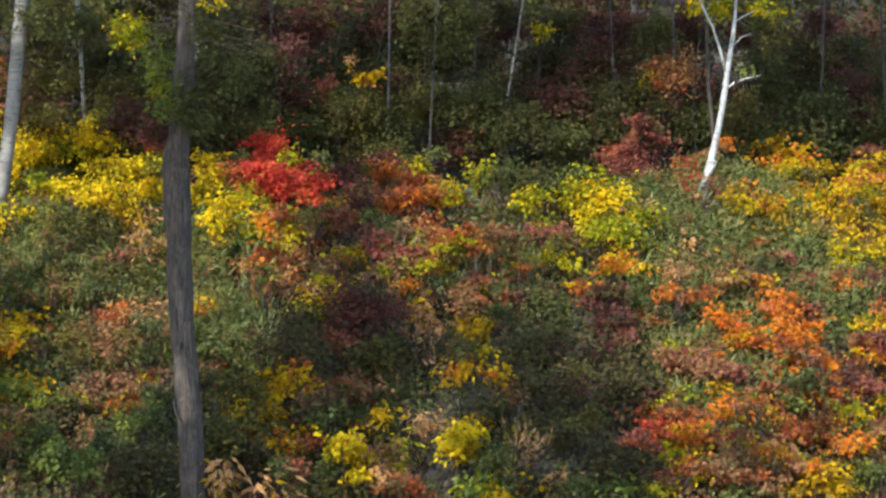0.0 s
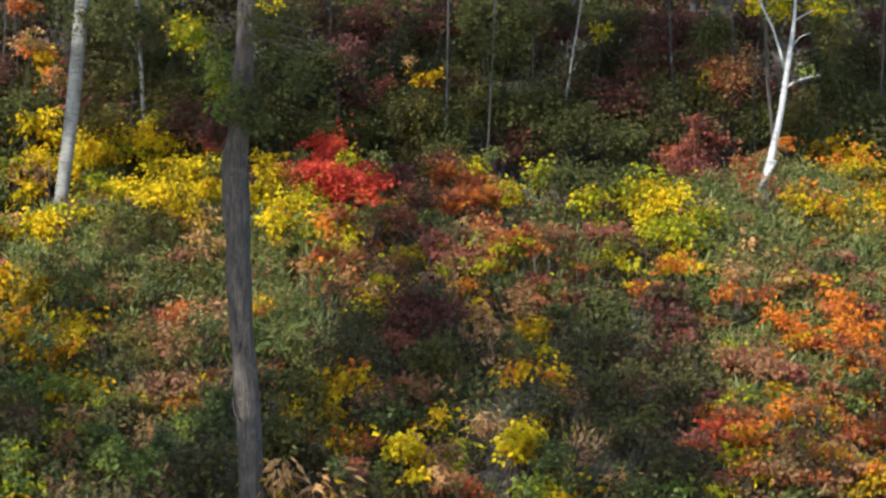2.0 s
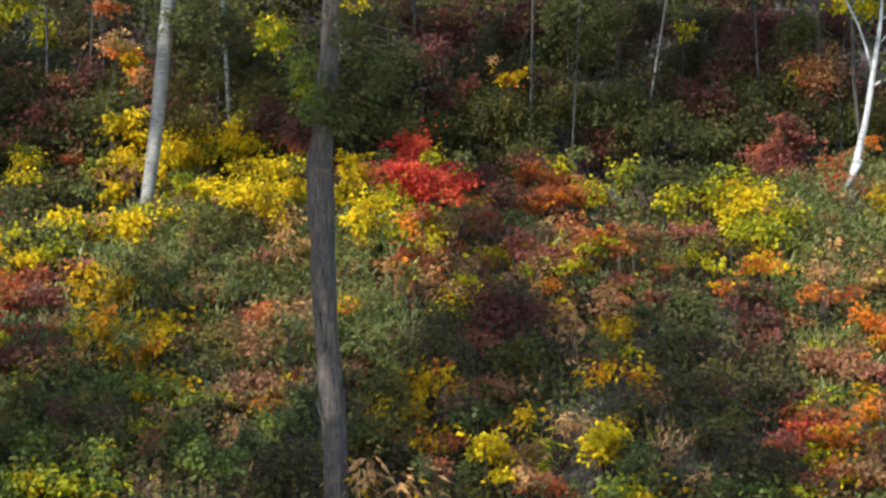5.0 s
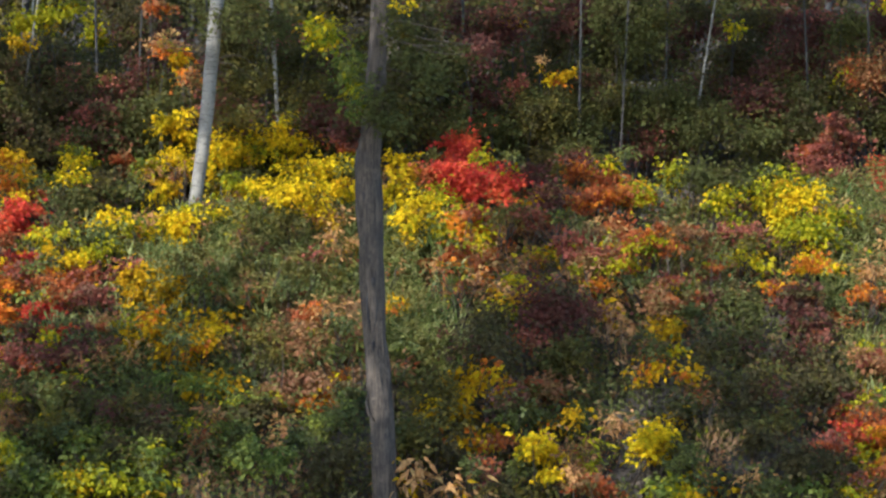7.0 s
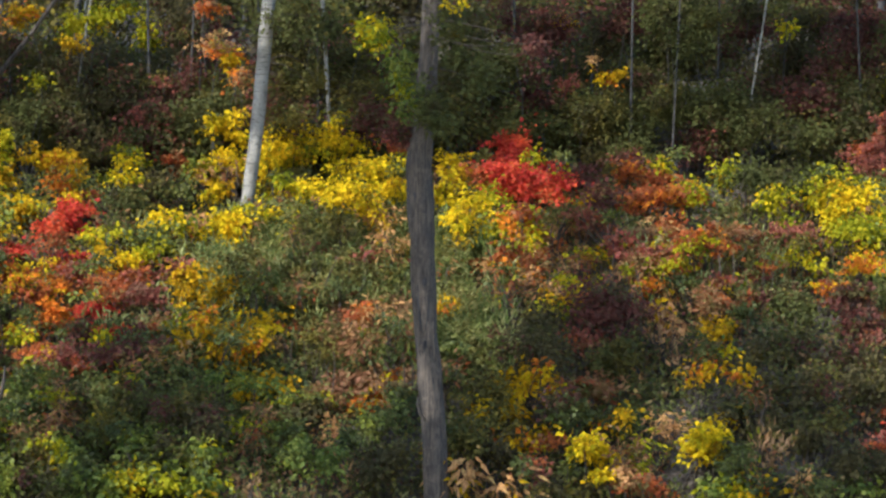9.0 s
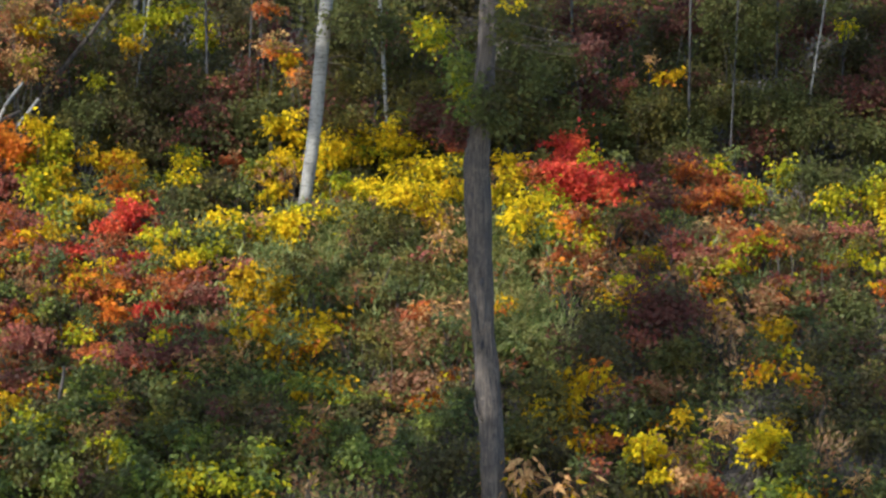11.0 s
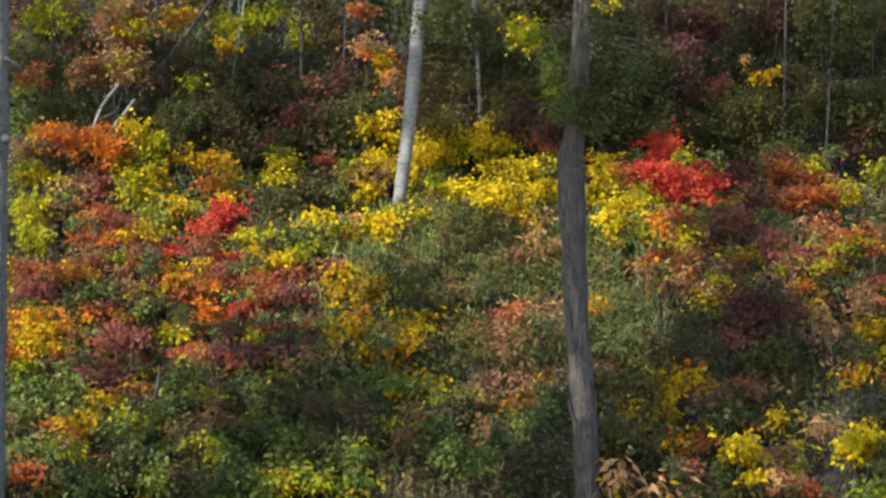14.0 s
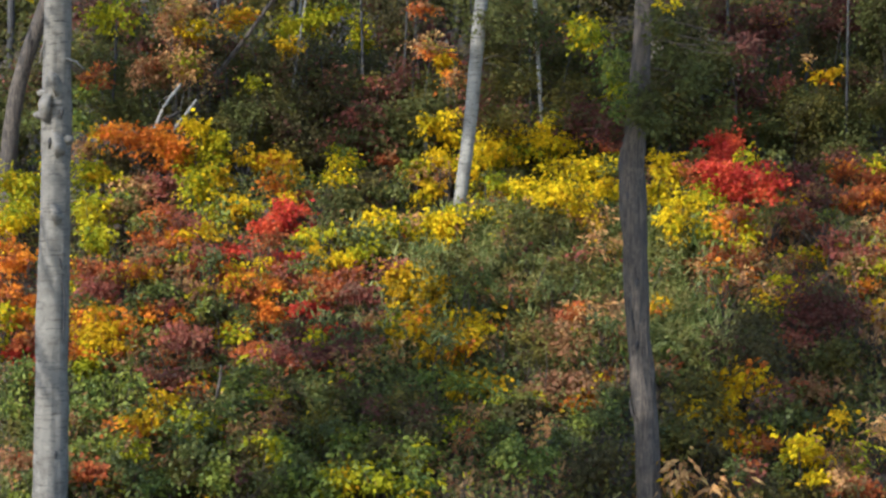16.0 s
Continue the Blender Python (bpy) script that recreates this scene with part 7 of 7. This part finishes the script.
# ---- the wood behind ----
# several dark-barked stems are added only to carry crowns that shade the wood
EDGE = [  # slender trees at the edge of the wood: foot x, y; lean; radius; bark; crown colour
    (4.06, 34.6, 0.161, 0.018, BIRCH_BARK, "olive"),
    (8.76, 34.0, 0.037, 0.019, GREY_BARK, "dark"),
    (3.74, 34.5, 0.022, 0.012, DARK_BARK, "olive"),
    (3.03, 34.0, 0.052, 0.012, DARK_BARK, "dark"),
    (2.49, 34.5, 0.017, 0.020, DARK_BARK, "olive"),
    (-5.96, 36.4, 0.106, 0.026, BIRCH_BARK, ""),
    (-1.78, 34.0, -0.056, 0.032, BIRCH_BARK, "gold"),
    (-4.52, 35.0, -0.022, 0.018, DARK_BARK, ""),
    (5.92, 34.6, -0.042, 0.017, DARK_BARK, "olive"),
    (9.84, 34.0, -0.043, 0.019, DARK_BARK, "dark"),
    (-8.26, 34.4, 0.051, 0.022, DARK_BARK, "olive"),
    (-10.47, 33.5, 0.026, 0.024, GREY_BARK, "lime"),
    (0.88, 35, -0.022, 0.023, DARK_BARK, "dark"),
    (-4.02, 35.0, 0.045, 0.015, DARK_BARK, "olive"),
    (-7.47, 35.0, 0.090, 0.018, DARK_BARK, ""),
    (-9.34, 34.6, 0.023, 0.017, DARK_BARK, "lime"),
    (-2.84, 35.0, -0.044, 0.015, DARK_BARK, "gold"),
    (6.76, 34.4, -0.023, 0.015, DARK_BARK, "dark"),
]


def wood():
    """Shrubs, saplings and tall trees of the shaded wood, out of a few that are built once."""
    kinds = [("olive", "oval", 1.3, 1.2), ("dark", "oval", 1.5, 1.4), ("maroon", "oval", 1.3, 1.1), ("dark", "oval", 1.7, 1.7), ("dusk", "oval", 1.2, 1.5), ("dusk", "oval", 1.6, 1.3)]
    masters = {}
    for scale, fill in ((1.1, 0.5), (1.6, 0.42)):
        for k, (colour, style, w, h) in enumerate(kinds):
            masters[scale, k] = shrub({"maroon": "maroon_shrub", "dusk": "dull_bush"}.get(colour, colour + "_bush"), colour, style, 2.0 * k - 5, 60.0 + 2 * scale, float(ground_z(2.0 * k - 5, 60.0 + 2 * scale)) + h * 0.5, w, h,
                                      {"dusk": "dull brown-green bush in the shaded wood", "olive": "olive-brown bush in the shaded wood", "dark": "dark green bush in the shaded wood", "maroon": "dark maroon shrub in the shaded wood"}[colour], fill, scale)
    dice = np.random.default_rng(21)
    for i in range(275):
        y = 33.8 + 4.5 * dice.random() if i < 130 else 38.3 + 14 * dice.random()
        x = dice.uniform(-0.33, 0.33) * y
        m = masters[1.1 if y < 38.3 else 1.6, int(dice.integers(0, len(kinds)))]
        s = dice.uniform(0.75, 1.2) if y < 38.3 else dice.uniform(0.9, 1.5)
        c = copy_thing(m, pose(x, y, float(ground_z(x, y)) + 0.6 * s + dice.uniform(0, 0.3), 0, 0, dice.uniform(-40, 40)))
        c.scale = (s, s, s * dice.uniform(0.8, 1.2))
    global rng
    rng = np.random.default_rng(22)
    trunks = []
    for i in range(3):
        line = [(0, 0, -0.3, 0.07), (rng.normal(0, 0.08), 0, 2.0, 0.06), (rng.normal(0, 0.2), rng.normal(0, 0.1), 4.5, 0.05), (rng.normal(0, 0.3), 0, 8.0, 0.03)]
        t = tree("wood_tree", line, DARK_BARK, "slender tree in the shaded wood", 9, 0.15)
        high_crown(t, (line[3][0] * 0.8, 0, 5.8), (2.2, 2.2, 2.2), 1500, "oval", ["olive", "dark", "lime"][i], 3.1, 30)
        t.location = (3.0 * i - 5, 62, float(ground_z(0, 62)))
        trunks.append(t)
    for i in range(34):
        y = 41 + 13 * rng.random() ** 1.2
        x = rng.uniform(-0.4, 0.36) * y
        copy_thing(trunks[int(rng.integers(0, 3))], pose(x, y, float(ground_z(x, y)), rng.normal(0, 2), rng.normal(0, 3), rng.uniform(0, 360)))
    for x, y, lean, r, bark, colour in EDGE:
        g = float(ground_z(x, y))
        line = [(x, y, g - 0.2, r * 1.15), (x + lean * 1.2, y, g + 1.2, r), (x + lean * 3.6, y, g + 3.6, r * 0.85), (x + lean * 6, y, g + 8.5, r * 0.4)]
        t = tree("edge_tree", line, bark, "thin pale tree at the edge of the wood" if bark is BIRCH_BARK else "thin grey tree at the edge of the wood", 9, 0.12)
        if colour:
            # unseen crown, set and sized to block sun from the wood below
            high_crown(t, (x + lean * 4.5, y - 1.3, 9.1), (2.2, 1.6, 2.5), 3900, "oval", colour, 2.85, 56)


wood()
tree("leaning_tree", [(-8.35, 34.6, 2.4, 0.04), (-7.139, 34.6, 3.613, 0.038), (-6.588, 34.6, 4.336, 0.033), (-6.275, 34.6, 4.718, 0.033), (-5.988, 34.6, 5.116, 0.033), (-5.785, 34.6, 5.397, 0.029)], GREY_BARK, "grey trunk fallen against the wooded slope", 10, 0.12)
tree("sapling", [(-5.86, 34.9, 2.4, 0.02), (-5.606, 34.9, 3.999, 0.017), (-5.538, 34.9, 4.461, 0.021), (-5.462, 34.9, 4.922, 0.021), (-5.402, 34.9, 5.342, 0.017), (-5.309, 34.9, 5.844, 0.017)], BIRCH_BARK, "thin pale stem at the edge of the wood", 8, 0.1)
tree("dead_stub", [(-7.768, 33.2, 2.067, 0.022), (-7.166, 33, 3.594, 0.022), (-7.095, 33.2, 3.774, 0.025), (-6.994, 33.5, 3.995, 0.023)], BIRCH_BARK, "pale broken trunk jutting from the bank", 10, 0.12)
tree("dead_stub", [(-7.67, 33, 2.02, 0.019), (-6.896, 32.8, 3.39, 0.019), (-6.809, 33, 3.544, 0.025), (-6.732, 33.3, 3.754, 0.022)], BIRCH_BARK, "pale broken trunk jutting from the bank", 10, 0.12)
tree("dead_stub", [(-8.702, 33.2, 2.067, 0.028), (-7.36, 33, 3.307, 0.028), (-7.176, 33.2, 3.477, 0.028), (-7.027, 33.5, 3.59, 0.024)], GREY_BARK, "grey dead branch lying on the bank", 10, 0.12)
tree("dead_stub", [(-5.38, 27.2, -0.802, 0.02), (-5.2, 27, 0.007, 0.02), (-5.174, 27, 0.124, 0.02), (-5.161, 27, 0.294, 0.013)], GREY_BARK, "grey dead stem standing among the undergrowth", 10, 0.12)
